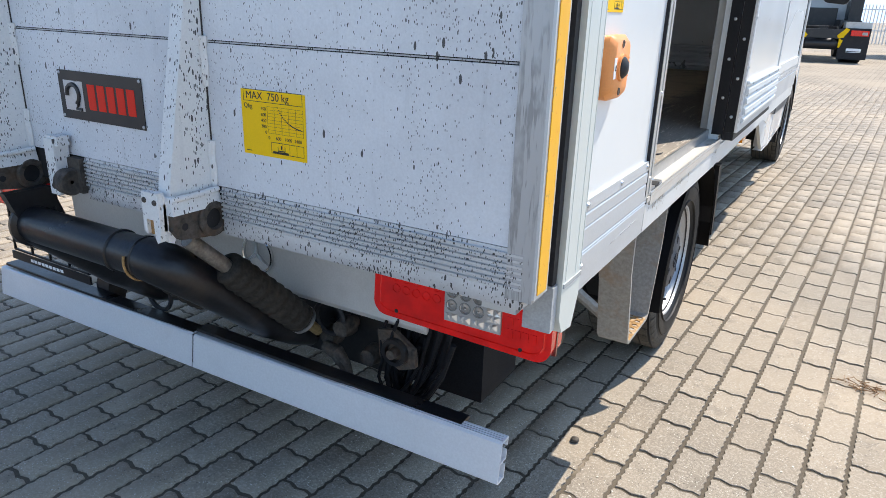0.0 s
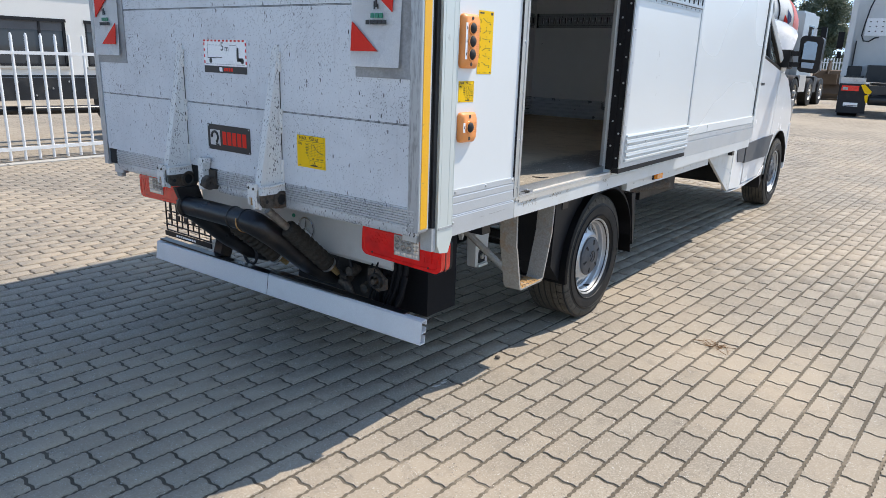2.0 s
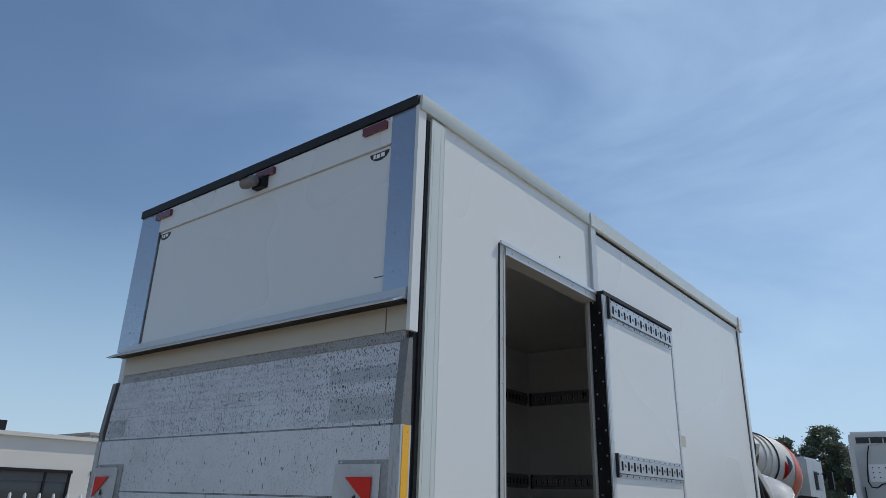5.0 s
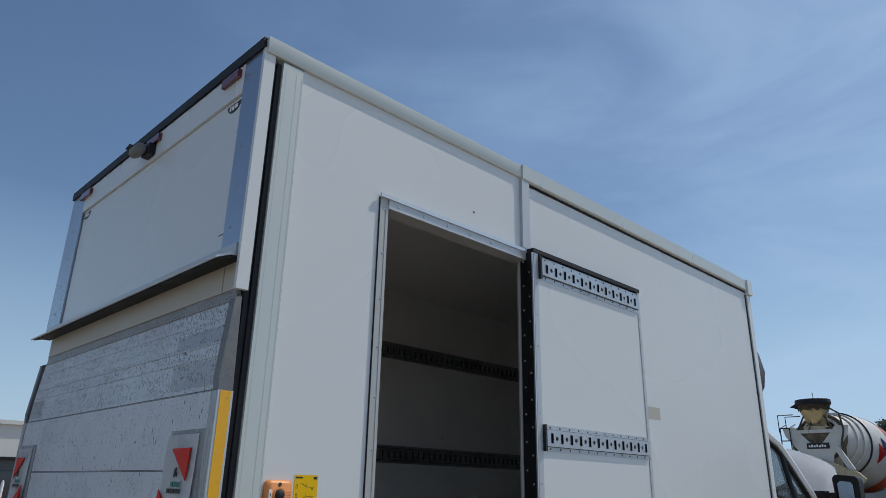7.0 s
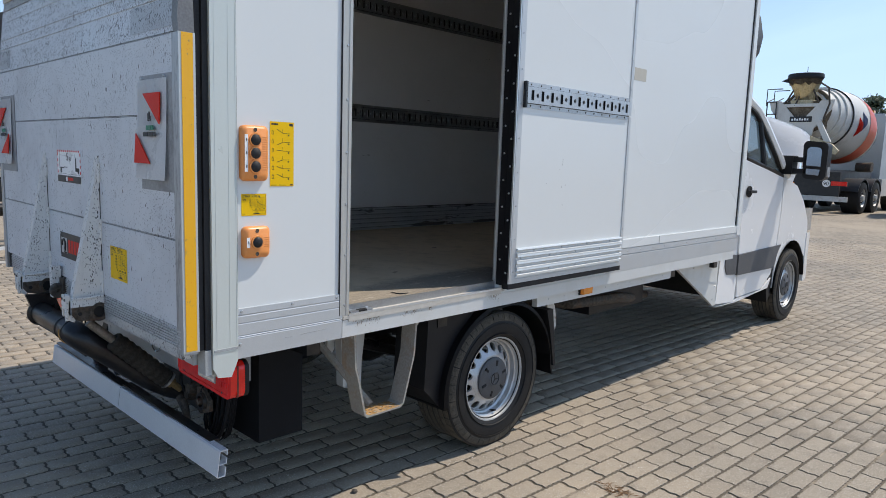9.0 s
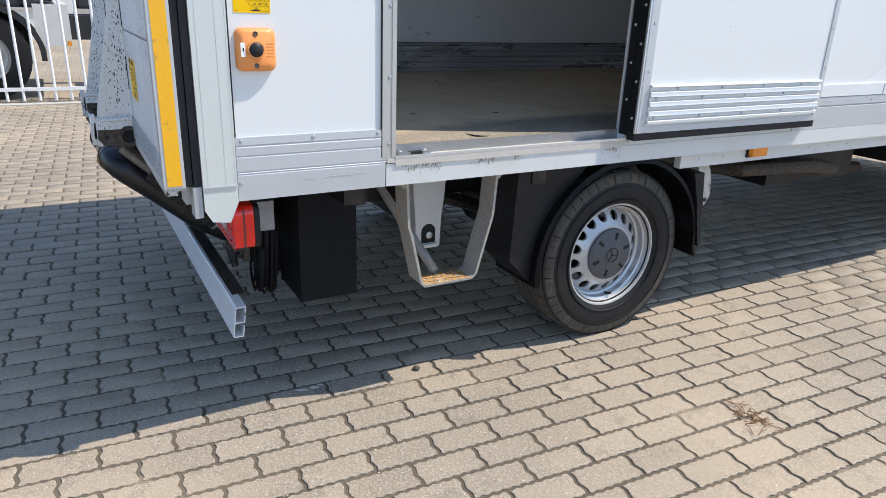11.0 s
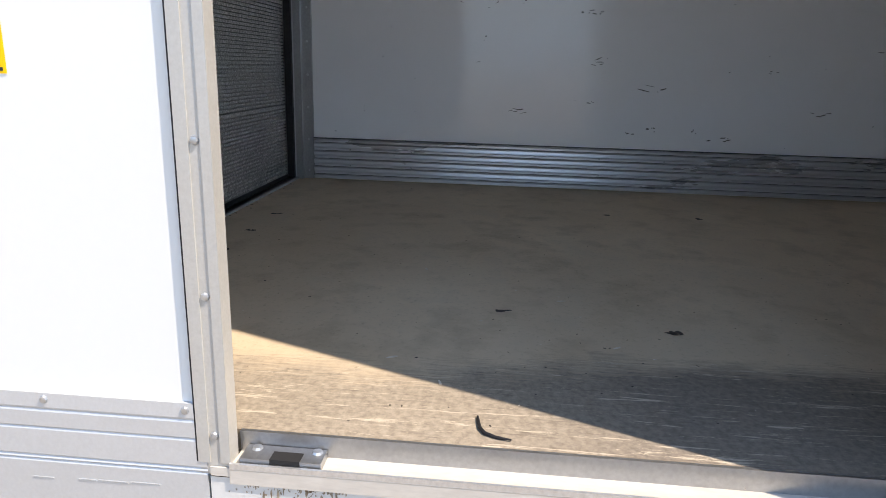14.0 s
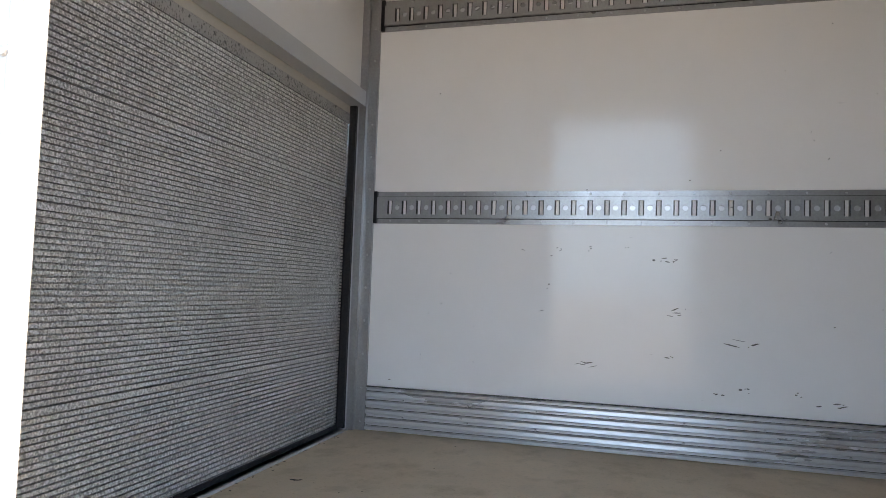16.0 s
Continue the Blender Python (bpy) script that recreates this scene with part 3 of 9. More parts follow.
def rivets(parent, places, normal, material=None, r=0.005, h=0.003, name="rivets"):
    bm = bmesh.new()
    add_domes(bm, places, normal, r, h)
    return part(name, bm, material or M_ALUB, parent, kind="stuff")


def lettering(name, text, material, parent, at, size, facing, align="LEFT", squeeze=1.0):
    """Raised print on a face. facing: '-y', '+x' say which way the face looks."""
    cu = bpy.data.curves.new(name, "FONT")
    cu.body, cu.size, cu.extrude, cu.align_x = text, size, 0.0002, align
    tmp = bpy.data.objects.new(name, cu)
    me = bpy.data.meshes.new_from_object(tmp)
    bpy.data.objects.remove(tmp)
    bpy.data.curves.remove(cu)
    turn = {"-y": pose(0, 0, 0, 90, 0, 0), "+x": pose(0, 0, 0, 90, 0, 90)}[facing]
    me.transform(Matrix.Translation(at) @ turn @ Matrix.Diagonal((squeeze, 1, 1, 1)))
    me.materials.append(material)
    ob = new(name, me)
    if parent is not None:
        under(ob, parent)
    return ob


def face_boxes(bm, facing, plane, rects, thick=0.0006):
    """Thin raised rectangles (u0, u1, z0, z1) on a plane y = plane ('-y') or x = plane ('+x')."""
    for u0, u1, z0, z1 in rects:
        if facing == "-y":
            add_box(bm, u0, u1, plane - thick, plane, z0, z1)
        else:
            add_box(bm, plane, plane + thick, u0, u1, z0, z1)


def print_boxes(name, material, parent, facing, plane, rects, thick=0.0006, label=""):
    bm = bmesh.new()
    face_boxes(bm, facing, plane, rects, thick)
    return part(name, bm, material, parent, label, kind="stuff" if len(rects) > 1 else "")

# ---- ground ----
GROUND_R = 900.0
bm = bmesh.new()
bmesh.ops.create_circle(bm, cap_ends=True, segments=64, radius=GROUND_R)
bmesh.ops.translate(bm, verts=bm.verts[:], vec=(0, 0, -0.0040))
tagged(part("ground", bm, M_GROUND), "yard ground of sandy joints and paver courses running off", "ground", kind="structure")

# ---- cargo box ----
XR, XL = 1.10, -1.04          # outer faces of the side walls
DECK = 0.865                  # top of the load floor
Y_FRONT = 4.20                # inner face of the front wall
CEIL = 3.02
cargo = thing("cargo_box", (0.03, 2.1, 0.72), "white panelled cargo box with its sliding side door open", "cargo box")

box("wall_panel", M_PANEL, cargo, 1.06, XR, 0.085, 0.508, 0.915, 3.060, 0.002, "white rear side panel")
box("wall_panel", M_PANEL, cargo, 1.06, XR, 0.508, 1.446, 2.642, 3.060, 0.002, "white panel over the side door")
box("wall_panel", M_PANEL, cargo, 1.06, XR, 1.446, 4.205, 0.80, 3.028, 0.002, "long white side panel")
box("wall_panel", M_LINING, cargo, XL, -0.99, 0.0, 4.262, 0.74, CEIL, 0.002, "scuffed white lined side wall")
box("wall_panel", M_LINING, cargo, -0.99, 1.06, Y_FRONT, 4.262, DECK, CEIL, 0.002, "white front bulkhead")
box("load_floor", M_FLOOR, cargo, -0.99, 1.062, -0.03, Y_FRONT, 0.80, DECK, 0.002, "dusty worn beige plywood floor")
box("ceiling", M_LINING, cargo, -0.99, 1.06, -0.02, Y_FRONT, CEIL, 3.045, 0.002)
prism("roof", M_PANEL, cargo, [(-1.045, 3.045), (1.0985, 3.045), (1.0985, 3.088), (1.06, 3.10), (-1.0, 3.10), (-1.045, 3.088)], "y", -0.055, 4.275, 0.004)
prism("roof_trim", M_POST, cargo, [(1.10, 3.040), (1.112, 3.040), (1.116, 3.046), (1.116, 3.107), (1.06, 3.108), (1.06, 3.1), (1.10, 3.09)], "y", -0.075, 1.421, 0.0, "white folded roof edge trim")
prism("roof_trim", M_POST, cargo, [(1.10, 3.028), (1.114, 3.028), (1.123, 3.036), (1.124, 3.113), (1.06, 3.114), (1.06, 3.109), (1.10, 3.09)], "y", 1.421, 4.265, 0.0, "white folded roof edge trim")
box("roof_corner_cap", M_PANEL, cargo, 1.07, 1.133, 4.205, 4.29, 3.0, 3.118, 0.008)
# raised black strip draws the shadow line under the roof trim
box("shadow_gap", M_DARKIN, cargo, 1.096, 1.104, 1.48, 4.205, 3.015, 3.027, 0.0)
box("panel_seam", M_ALU, cargo, 1.095, 1.118, 1.418, 1.478, 2.655, 3.027, 0.004, "vertical joint profile")
box("front_post", M_PANEL, cargo, 1.03, 1.112, 4.215, 4.275, 0.93, 2.999, 0.010, "white front corner post")
box("shadow_gap", M_RUBBER, cargo, 1.096, 1.103, 4.197, 4.214, 1.01, 2.996, 0.0)

# rear corner post and rubber seal
prism("corner_post", M_POST, cargo, [(0.0, 0.735), (0.018, 0.703), (0.064, 0.697), (0.088, 0.752), (0.088, 3.03), (0.0, 3.03)], "x", 1.055, 1.110, 0.006, "pale anodised corner post with a cut tip", 3)
for yy in (0.014, 0.060, 0.0845):
    box("post_ridge", M_POST, cargo, 1.1085, 1.1106, yy - 0.0009, yy + 0.0009, 0.80, 3.0, 0.0004)
box("post_shadow_joint", M_RUBBER, cargo, 1.0995, 1.1012, 0.0884, 0.0935, 0.922, 3.045, 0.0, "dark joint beside the corner post")
box("post_joint", M_SEALANT, cargo, 1.108, 1.1125, 0.004, 0.086, 0.790, 0.798, 0.001)
for x0, x1, y0, y1 in ((1.050, 1.092, -0.040, -0.022), (1.045, 1.100, -0.020, -0.002)):
    box("rubber_seal", M_RUBBER, cargo, x0, x1, y0, y1, 0.800, 3.02, 0.006, "black rubber door seal")
box("rear_post", M_ALU, cargo, 0.98, 1.045, -0.036, 0.06, 0.74, 3.02, 0.004)
box("rear_post", M_ALU, cargo, XL, -0.955, -0.036, -0.004, 0.74, 3.02, 0.004)

# lower side: rubbing rail, sill, chassis rail
rail = prism("rubbing_rail", M_ALU, cargo, [(1.06, 0.752), (1.1055, 0.752), (1.1065, 0.82), (1.1050, 0.823), (1.1068, 0.826), (1.1050, 0.829), (1.1068, 0.832), (1.1065, 0.868), (1.1050, 0.871), (1.1068, 0.874), (1.1068, 0.895), (1.1052, 0.898),
                                         (1.1070, 0.902), (1.1060, 0.922), (1.06, 0.922)], "y", 0.090, 0.517, 0.0, "ribbed aluminium rubbing rail")
rail.data.set_sharp_from_angle(angle=radians(8))
rivets(cargo, [(1.1062, 0.104, 0.912), (1.1062, 0.30, 0.913), (1.1062, 0.492, 0.912), (1.106, 0.098, 0.80)], (1, 0, 0), M_GALV, 0.006, 0.004)
scr = print_boxes("scrape", M_SEALANT, cargo, "+x", 1.1062, [(0.335, 0.36, 0.796, 0.7985), (0.363, 0.405, 0.797, 0.799), (0.41, 0.45, 0.7985, 0.800), (0.27, 0.30, 0.795, 0.7965)], 0.0008)
box("sill_beam", M_SILL, cargo, 1.04, 1.106, 0.520, 1.42, 0.752, 0.819, 0.003, "scuffed pale sill beam")
box("sill_beam", M_SILL, cargo, 1.04, 1.104, 1.42, 4.20, 0.752, 0.812, 0.004, "pale sill beam")
prism("lower_band", M_ALU, cargo, [(1.06, 0.813), (1.104, 0.813), (1.106, 0.905), (1.101, 0.909), (1.107, 0.913), (1.107, 0.947), (1.06, 0.947)], "y", 2.39, 4.262, 0.0, "grooved aluminium lower band")
box("lower_trim", M_PANEL, cargo, 1.09, 1.109, 2.39, 4.262, 0.950, 1.000, 0.004, "white lower panel trim")
box("lower_trim_joint", M_SEALANT, cargo, 1.108, 1.1105, 2.985, 2.990, 0.952, 0.998, 0.0)
rivets(cargo, [(1.107, 2.45 + 0.155 * i, 0.930) for i in range(12)], (1, 0, 0), M_GALV, 0.004, 0.003)
box("chassis_rail_cover", M_SILL, cargo, 1.03, 1.062, 1.80, 3.28, 0.690, 0.752, 0.004, "pale riveted side rail under the sill")
rivets(cargo, [(1.062, 1.9 + 0.14 * i, 0.722) for i in range(10)], (1, 0, 0), M_GALV, 0.004, 0.003)
lamp = box("side_marker_lamp", M_AMBER, cargo, 1.062, 1.092, 2.185, 2.275, 0.714, 0.752, 0.010, "amber side marker lamp", 3)
box("lamp_base", M_PLASTIC, lamp, 1.060, 1.072, 2.178, 2.287, 0.708, 0.758, 0.004)

# side door opening: frame, threshold, latch
for y0, y1, xi in ((0.508, 0.548, 1.078), (1.468, 1.476, 1.034)):
    box("door_jamb", M_JAMB, cargo, xi, 1.1055, y0, y1, 0.822, 2.645, 0.004, "riveted aluminium door jamb")
box("jamb_lip", M_JAMB, cargo, 1.1045, 1.1080, 0.506, 0.522, 0.84, 2.64, 0.002)
box("jamb_lip", M_JAMB, cargo, 1.1045, 1.1075, 0.536, 0.549, 0.84, 2.61, 0.002)
box("jamb_joint", M_RUBBER, cargo, 1.0995, 1.1070, 0.5035, 0.5058, 0.84, 2.64, 0.0, "dark joint beside the jamb")
rivets(cargo, [(1.1055, 0.529, 0.878 + 0.19 * i) for i in range(10)], (1, 0, 0), M_GALV, 0.006, 0.004)
box("door_header", M_ALU, cargo, 1.030, 1.113, 0.548, 1.448, 2.595, 2.645, 0.004, "riveted aluminium door header")
box("header_lip", M_ALUB, cargo, 1.110, 1.120, 0.50, 1.446, 2.634, 2.650, 0.003)
rivets(cargo, [(1.1135, 0.60 + 0.145 * i, 2.615) for i in range(6)], (1, 0, 0), M_GALV, 0.006, 0.004)
box("threshold", M_THRESH, cargo, 1.046, 1.110, 0.548, 1.448, 0.812, 0.836, 0.002, "worn beige threshold channel")
box("threshold_rib", M_RAIL, cargo, 1.0625, 1.0685, 0.548, 1.448, 0.835, 0.8665, 0.002, "dull inner lip")
box("threshold_rib", M_ALUB, cargo, 1.1065, 1.1105, 0.548, 1.448, 0.834, 0.842, 0.0015, "bright outer lip")
box("threshold_face", M_THRESH, cargo, 1.1062, 1.1090, 0.522, 1.452, 0.822, 0.8345, 0.001)
box("threshold_joint", M_RUSTY, cargo, 1.1045, 1.1068, 0.522, 1.452, 0.8192, 0.8216, 0.0, "dirty joint over the sill")
box("threshold_joint", M_RUSTY, cargo, 1.1020, 1.1062, 0.70, 1.446, 0.8355, 0.8372, 0.0)
latch = box("floor_latch", M_RAIL, cargo, 1.070, 1.104, 0.560, 0.668, 0.836, 0.848, 0.003, "zinc door latch plate")
box("latch_slot", M_DARKIN, latch, 1.084, 1.1045, 0.600, 0.640, 0.842, 0.8490, 0.001)
rivets(latch, [(1.078, 0.575, 0.848), (1.078, 0.657, 0.848)], (0, 0, 1), M_GALV, 0.008, 0.004)
bm = bmesh.new()
rng = random.Random(5)
for i in range(330):
    yy, spread = rng.choice(((0.585, 0.025), (0.63, 0.03), (0.66, 0.02), (0.69, 0.012), (0.83, 0.02), (0.87, 0.03), (0.90, 0.02), (0.985, 0.008), (1.38, 0.025), (1.41, 0.02)))
    yy, zz = yy + rng.gauss(0, spread * 0.7), 0.816 - abs(rng.gauss(0, 0.012))
    run = rng.random() < 0.25
    w, h, n = rng.uniform(0.0005, 0.0022), rng.uniform(0.004, 0.011) if run else rng.uniform(0.0008, 0.0035), rng.randint(5, 8)
    ring = [bm.verts.new((1.1062 + 0.000006 * i, yy + w * math.cos(2 * math.pi * k / n) * rng.uniform(0.4, 1.3), zz + h * math.sin(2 * math.pi * k / n) * rng.uniform(0.3, 1.2))) for k in range(n)]
    bm.faces.new(ring)
part("grime", bm, paint("sill_grime", (0.32, 0.265, 0.195), 0.8, 0, 0.3, (0.14, 0.08, 0.04), 0.9, 45.0, 300), cargo, "brown grime runs on the sill", kind="stuff")


def track_rail(parent, mapper, length, label, n0=0.058, pitch=0.0604, h=0.128, face=None, behind=None, s=0.0088):
    """A slotted lashing rail: flat riveted flanges, a raised web with upright slots between rolled rims, and round holes."""
    face, behind = face or M_RAIL, behind or M_LINING
    bm = bmesh.new()
    def bx(u0, u1, d0, d1, w0, w1):
        vs = add_box(bm, u0, u1, d0, d1, w0, w1)
        for v in vs:
            v.co = mapper(*v.co)
    top, sh, r, seg = 0.014, 0.036, 0.0105, 10
    bx(0, length, 0, 0.003, 0, 0.024)
    bx(0, length, 0, 0.003, h - 0.024, h)
    bx(0, length, 0.003, top, 0.022, sh)
    bx(0, length, 0.003, top, h - sh, h - 0.022)
    n = int((length - n0 - 0.02) / pitch) + 1
    rim_bm = bmesh.new()
    left = 0.0
    mids = []
    for i in range(n + 1):
        c = n0 + i * pitch if i < n else length + s
        u0, u1 = left, c - s
        if i and i < n:
            # web between two slots, with a round hole in its middle
            um, wm = (u0 + u1) / 2, h / 2
            mids.append(um)
            hole = [(um + r * math.cos(2 * math.pi * (k + 0.5) / 8), wm + r * math.sin(2 * math.pi * (k + 0.5) / 8)) for k in range(8)]
            w0, w1 = sh, h - sh
            rim = [(u1, wm + r * 0.6), (um + r * 0.6, w1), (um - r * 0.6, w1), (u0, wm + r * 0.6), (u0, wm - r * 0.6), (um - r * 0.6, w0), (um + r * 0.6, w0), (u1, wm - r * 0.6)]
            hv = [bm.verts.new(mapper(a, top, b)) for a, b in hole]
            hb = [bm.verts.new(mapper(a, top - 0.009, b)) for a, b in hole]
            ov = [bm.verts.new(mapper(a, top, b)) for a, b in rim]
            for k in range(8):
                j = (k + 1) % 8
                bm.faces.new((hv[k], hv[j], ov[j], ov[k]))
                bm.faces.new((hb[k], hb[j], hv[j], hv[k]))
            for a, b in ((0, 1), (2, 3), (4, 5), (6, 7)):
                cu, cw = (u1 if a in (0, 6) else u0), (w1 if a in (0, 2) else w0)
                bm.faces.new((ov[a], ov[b], bm.verts.new(mapper(cu, top, cw))))
        else:
            bx(u0, u1, 0.003, top, sh, h - sh)
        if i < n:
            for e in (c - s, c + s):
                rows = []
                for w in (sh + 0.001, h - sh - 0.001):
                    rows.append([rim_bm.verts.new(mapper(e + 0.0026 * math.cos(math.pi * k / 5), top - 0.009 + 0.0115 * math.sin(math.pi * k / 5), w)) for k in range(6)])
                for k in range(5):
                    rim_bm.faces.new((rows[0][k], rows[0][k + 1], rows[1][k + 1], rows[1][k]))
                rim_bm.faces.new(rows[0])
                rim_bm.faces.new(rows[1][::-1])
        left = c + s
    ob = part("lashing_rail", bm, face, parent, label)
    # the rims' black is the shade of the slot sides put into colour
    part("slot_rim", rim_bm, M_STEEL, ob, "rolled slot rims, blackened for the shade in the slots", kind="stuff")
    # black strips paint the shade in the creases between web and flanges
    bm = bmesh.new()
    bx(0.003, length, 0.003, 0.0050, 0.0195, 0.0225)
    bx(0.003, length, 0.003, 0.0050, h - 0.0225, h - 0.0195)
    part("rail_fold", bm, M_STEEL, ob)
    # on the door rails a near-black backing paints the shade behind the slots
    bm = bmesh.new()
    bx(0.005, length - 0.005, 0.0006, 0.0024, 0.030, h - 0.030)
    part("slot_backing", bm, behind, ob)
    # the door rails' hole bottoms are near-black for shade as well
    bm = bmesh.new()
    for um in mids:
        vs = [bm.verts.new(mapper(um + r * 1.02 * math.cos(2 * math.pi * k / seg), top - 0.0085, h / 2 + r * 1.02 * math.sin(2 * math.pi * k / seg))) for k in range(seg)]
        bm.faces.new(vs)
    part("dimple", bm, M_SKIRT if behind == M_LINING else M_DARKIN, ob, kind="stuff")
    nrm = Vector(mapper(0, 1, 0)) - Vector(mapper(0, 0, 0))
    spots = [mapper(n0 + i * pitch, 0.003, w) for i in range(n) for w in (0.011, h - 0.011) if (i + (w > 0.05)) % 2 == 0 or face != M_RAIL]
    bm = bmesh.new()
    add_domes(bm, spots, nrm, 0.0048, 0.003, 6)
    part("rivets", bm, M_GALV if face == M_RAIL else M_RUSTY, ob, kind="stuff")
    bm = bmesh.new()
    bx(-0.010, 0.003, 0, 0.019, 0, h)
    part("end_cap", bm, M_PLASTIC if face == M_RAIL else M_STEEL, ob)
    return ob


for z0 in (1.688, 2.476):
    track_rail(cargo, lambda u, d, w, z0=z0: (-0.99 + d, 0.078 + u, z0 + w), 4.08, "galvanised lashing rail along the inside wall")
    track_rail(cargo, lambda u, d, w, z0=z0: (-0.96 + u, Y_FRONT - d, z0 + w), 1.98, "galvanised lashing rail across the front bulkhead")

# inner skirting rail, pressed in waves
prof = [(-0.99, 0.868)]
for i in range(5):
    b = 0.868 + i * 0.0335
    prof += [(-0.974, b + 0.002), (-0.974, b + 0.012), (-0.982, b + 0.017), (-0.982, b + 0.027), (-0.972, b + 0.031)]
prof += [(-0.976, 1.036), (-0.99, 1.036)]
skirt = prism("skirting_rail", M_SKIRT, cargo, prof, "y", 0.066, Y_FRONT, 0.0, "wavy galvanised kick rail along the inside wall")
# dark strips put the grooves' shade into colour; one more edges the top
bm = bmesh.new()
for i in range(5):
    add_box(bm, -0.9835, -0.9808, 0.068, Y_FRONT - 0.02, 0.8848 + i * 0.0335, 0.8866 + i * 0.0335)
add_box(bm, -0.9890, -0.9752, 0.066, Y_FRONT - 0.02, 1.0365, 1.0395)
part("groove_dirt", bm, M_STEEL, skirt, "dark lines for the shade in the grooves of the kick rail", kind="stuff")
rng = random.Random(3)
rivets(cargo, [(-0.981, 0.09 + 0.26 * i + 0.13 * (j % 2), 0.890 + 0.0335 * j) for i in range(15) for j in (1, 3)], (1, 0, 0), M_GALV, 0.005, 0.003)
prism("skirting_rail", M_SKIRT, cargo, [(Y_FRONT - (a + 0.99), b) for a, b in prof], "x", -0.97, 1.05, 0.0, "wavy galvanised kick rail along the bulkhead")
box("corner_trim", M_RAIL, cargo, -0.99, -0.976, 0.024, 0.064, DECK, CEIL, 0.003, "riveted aluminium corner trim")
box("corner_trim", M_RAIL, cargo, -0.99, -0.955, -0.004, 0.024, DECK, CEIL, 0.004, "aluminium rear corner post")
rivets(cargo, [(-0.976, 0.046, 0.90 + 0.132 * i) for i in range(16)], (1, 0, 0), M_GALV, 0.005, 0.003)
box("rubber_seal", M_RUBBER, cargo, -0.956, -0.938, -0.038, -0.010, 0.80, 2.17, 0.004, "black rubber seal beside the lift deck")
box("rear_threshold", M_ALU, cargo, -0.955, 1.04, -0.036, 0.006, 0.80, 0.872, 0.004)

# rear: beam, shutter box, frame
box("rear_beam", M_ALU, cargo, -0.955, 1.04, -0.040, 0.022, 2.160, 2.222, 0.005, "grey beam over the lift deck")
box("inner_header", M_LINING, cargo, -0.955, 1.04, -0.030, -0.004, 2.222, CEIL, 0.002, "white inner face of the rear header")
box("cover_strip", M_CREAM, cargo, -0.95, 0.965, -0.060, -0.041, 2.13, 2.245, 0.002, "cream cover strip")
box("cover_strip", M_CREAM, cargo, 0.972, 1.095, -0.060, -0.041, 2.13, 2.245, 0.002)
box("header_panel", M_PANEL, cargo, -0.805, 0.950, -0.068, -0.045, 2.285, 2.925, 0.003, "recessed white rear header panel")
M_COLUMN = paint("bluish_folded_aluminium", (0.42, 0.46, 0.53), 0.30, 0.85, 0.04, (0.38, 0.40, 0.43), 0.4, 2.5, 160, 0.04)
box("header_column", M_COLUMN, cargo, 0.957, 1.085, -0.078, -0.036, 2.262, 3.06, 0.004, "folded aluminium column")
box("header_column", M_PANEL, cargo, 1.088, 1.105, -0.080, -0.034, 2.12, 3.06, 0.003)
box("header_column", M_COLUMN, cargo, -1.03, -0.815, -0.078, -0.036, 2.262, 3.06, 0.004, "folded aluminium column")
box("header_band", M_PANEL, cargo, -0.815, 0.957, -0.080, -0.040, 2.928, 3.055, 0.003, "white band above the header panel")
prism("header_rail", M_ALU, cargo, [(-0.036, 2.245), (-0.100, 2.235), (-0.150, 2.214), (-0.152, 2.220), (-0.104, 2.246), (-0.086, 2.254), (-0.086, 2.284), (-0.036, 2.284)],
      "x", -0.985, 1.082, 0.001, "drip rail with a projecting lip")
# added black strip: shade of the lip's underside put into its colour
prism("drip_seal", M_RUBBER, cargo, [(-0.062, 2.226), (-0.098, 2.226), (-0.140, 2.2140), (-0.140, 2.2172), (-0.100, 2.2335), (-0.062, 2.238)], "x", -0.98, 1.078, 0.001, "black strip for the shade under the drip rail")
rivets(cargo, [(-0.9 + 0.32 * i, -0.0805, 2.268) for i in range(7)], (0, -1, 0), M_GALV, 0.006, 0.004)
rivets(cargo, [(-0.92 + 0.155 * i, -0.0805, 3.048) for i in range(13)], (0, -1, 0), M_GALV, 0.005, 0.003)
rivets(cargo, [(x, -0.0785, z) for x in (1.0, -0.93) for z in (2.36, 2.52, 2.68, 2.84, 2.99)], (0, -1, 0), M_GALV, 0.005, 0.003)
box("roof_edge_seal", M_RUBBER, cargo, -1.035, 1.10, -0.088, -0.055, 3.060, 3.105, 0.008, "black rubber rear roof edge")
M_DARKRED = lens_mat("dark_red_marker_lens", (0.16, 0.018, 0.016))
for x0, x1 in ((-0.85, -0.70), (0.06, 0.20), (0.80, 0.935)):
    lamp = box("rear_marker_lamp", M_DARKRED, cargo, x0, x1, -0.096, -0.080, 3.004, 3.040, 0.005, "dark red marker lamp")
for xc, s in ((-0.755, 1), (0.885, -1)):
    deco = prism("oval_emblem", M_INK, cargo, [(xc + 0.055 * math.cos(a), 2.912 - 0.038 * math.sin(a)) for a in [math.pi * k / 12 for k in range(13)]], "y", -0.0695, -0.068, 0.0, "black half-oval emblem")
    print_boxes("emblem_bar", M_WHITEINK, deco, "-y", -0.0697, [(xc - 0.034, xc - 0.022, 2.888, 2.907), (xc - 0.016, xc + 0.002, 2.886, 2.905), (xc + 0.008, xc + 0.03, 2.888, 2.906)])
print_boxes("scratch", M_INK, cargo, "-y", -0.0685, [(0.90, 0.952, 2.352, 2.356)])
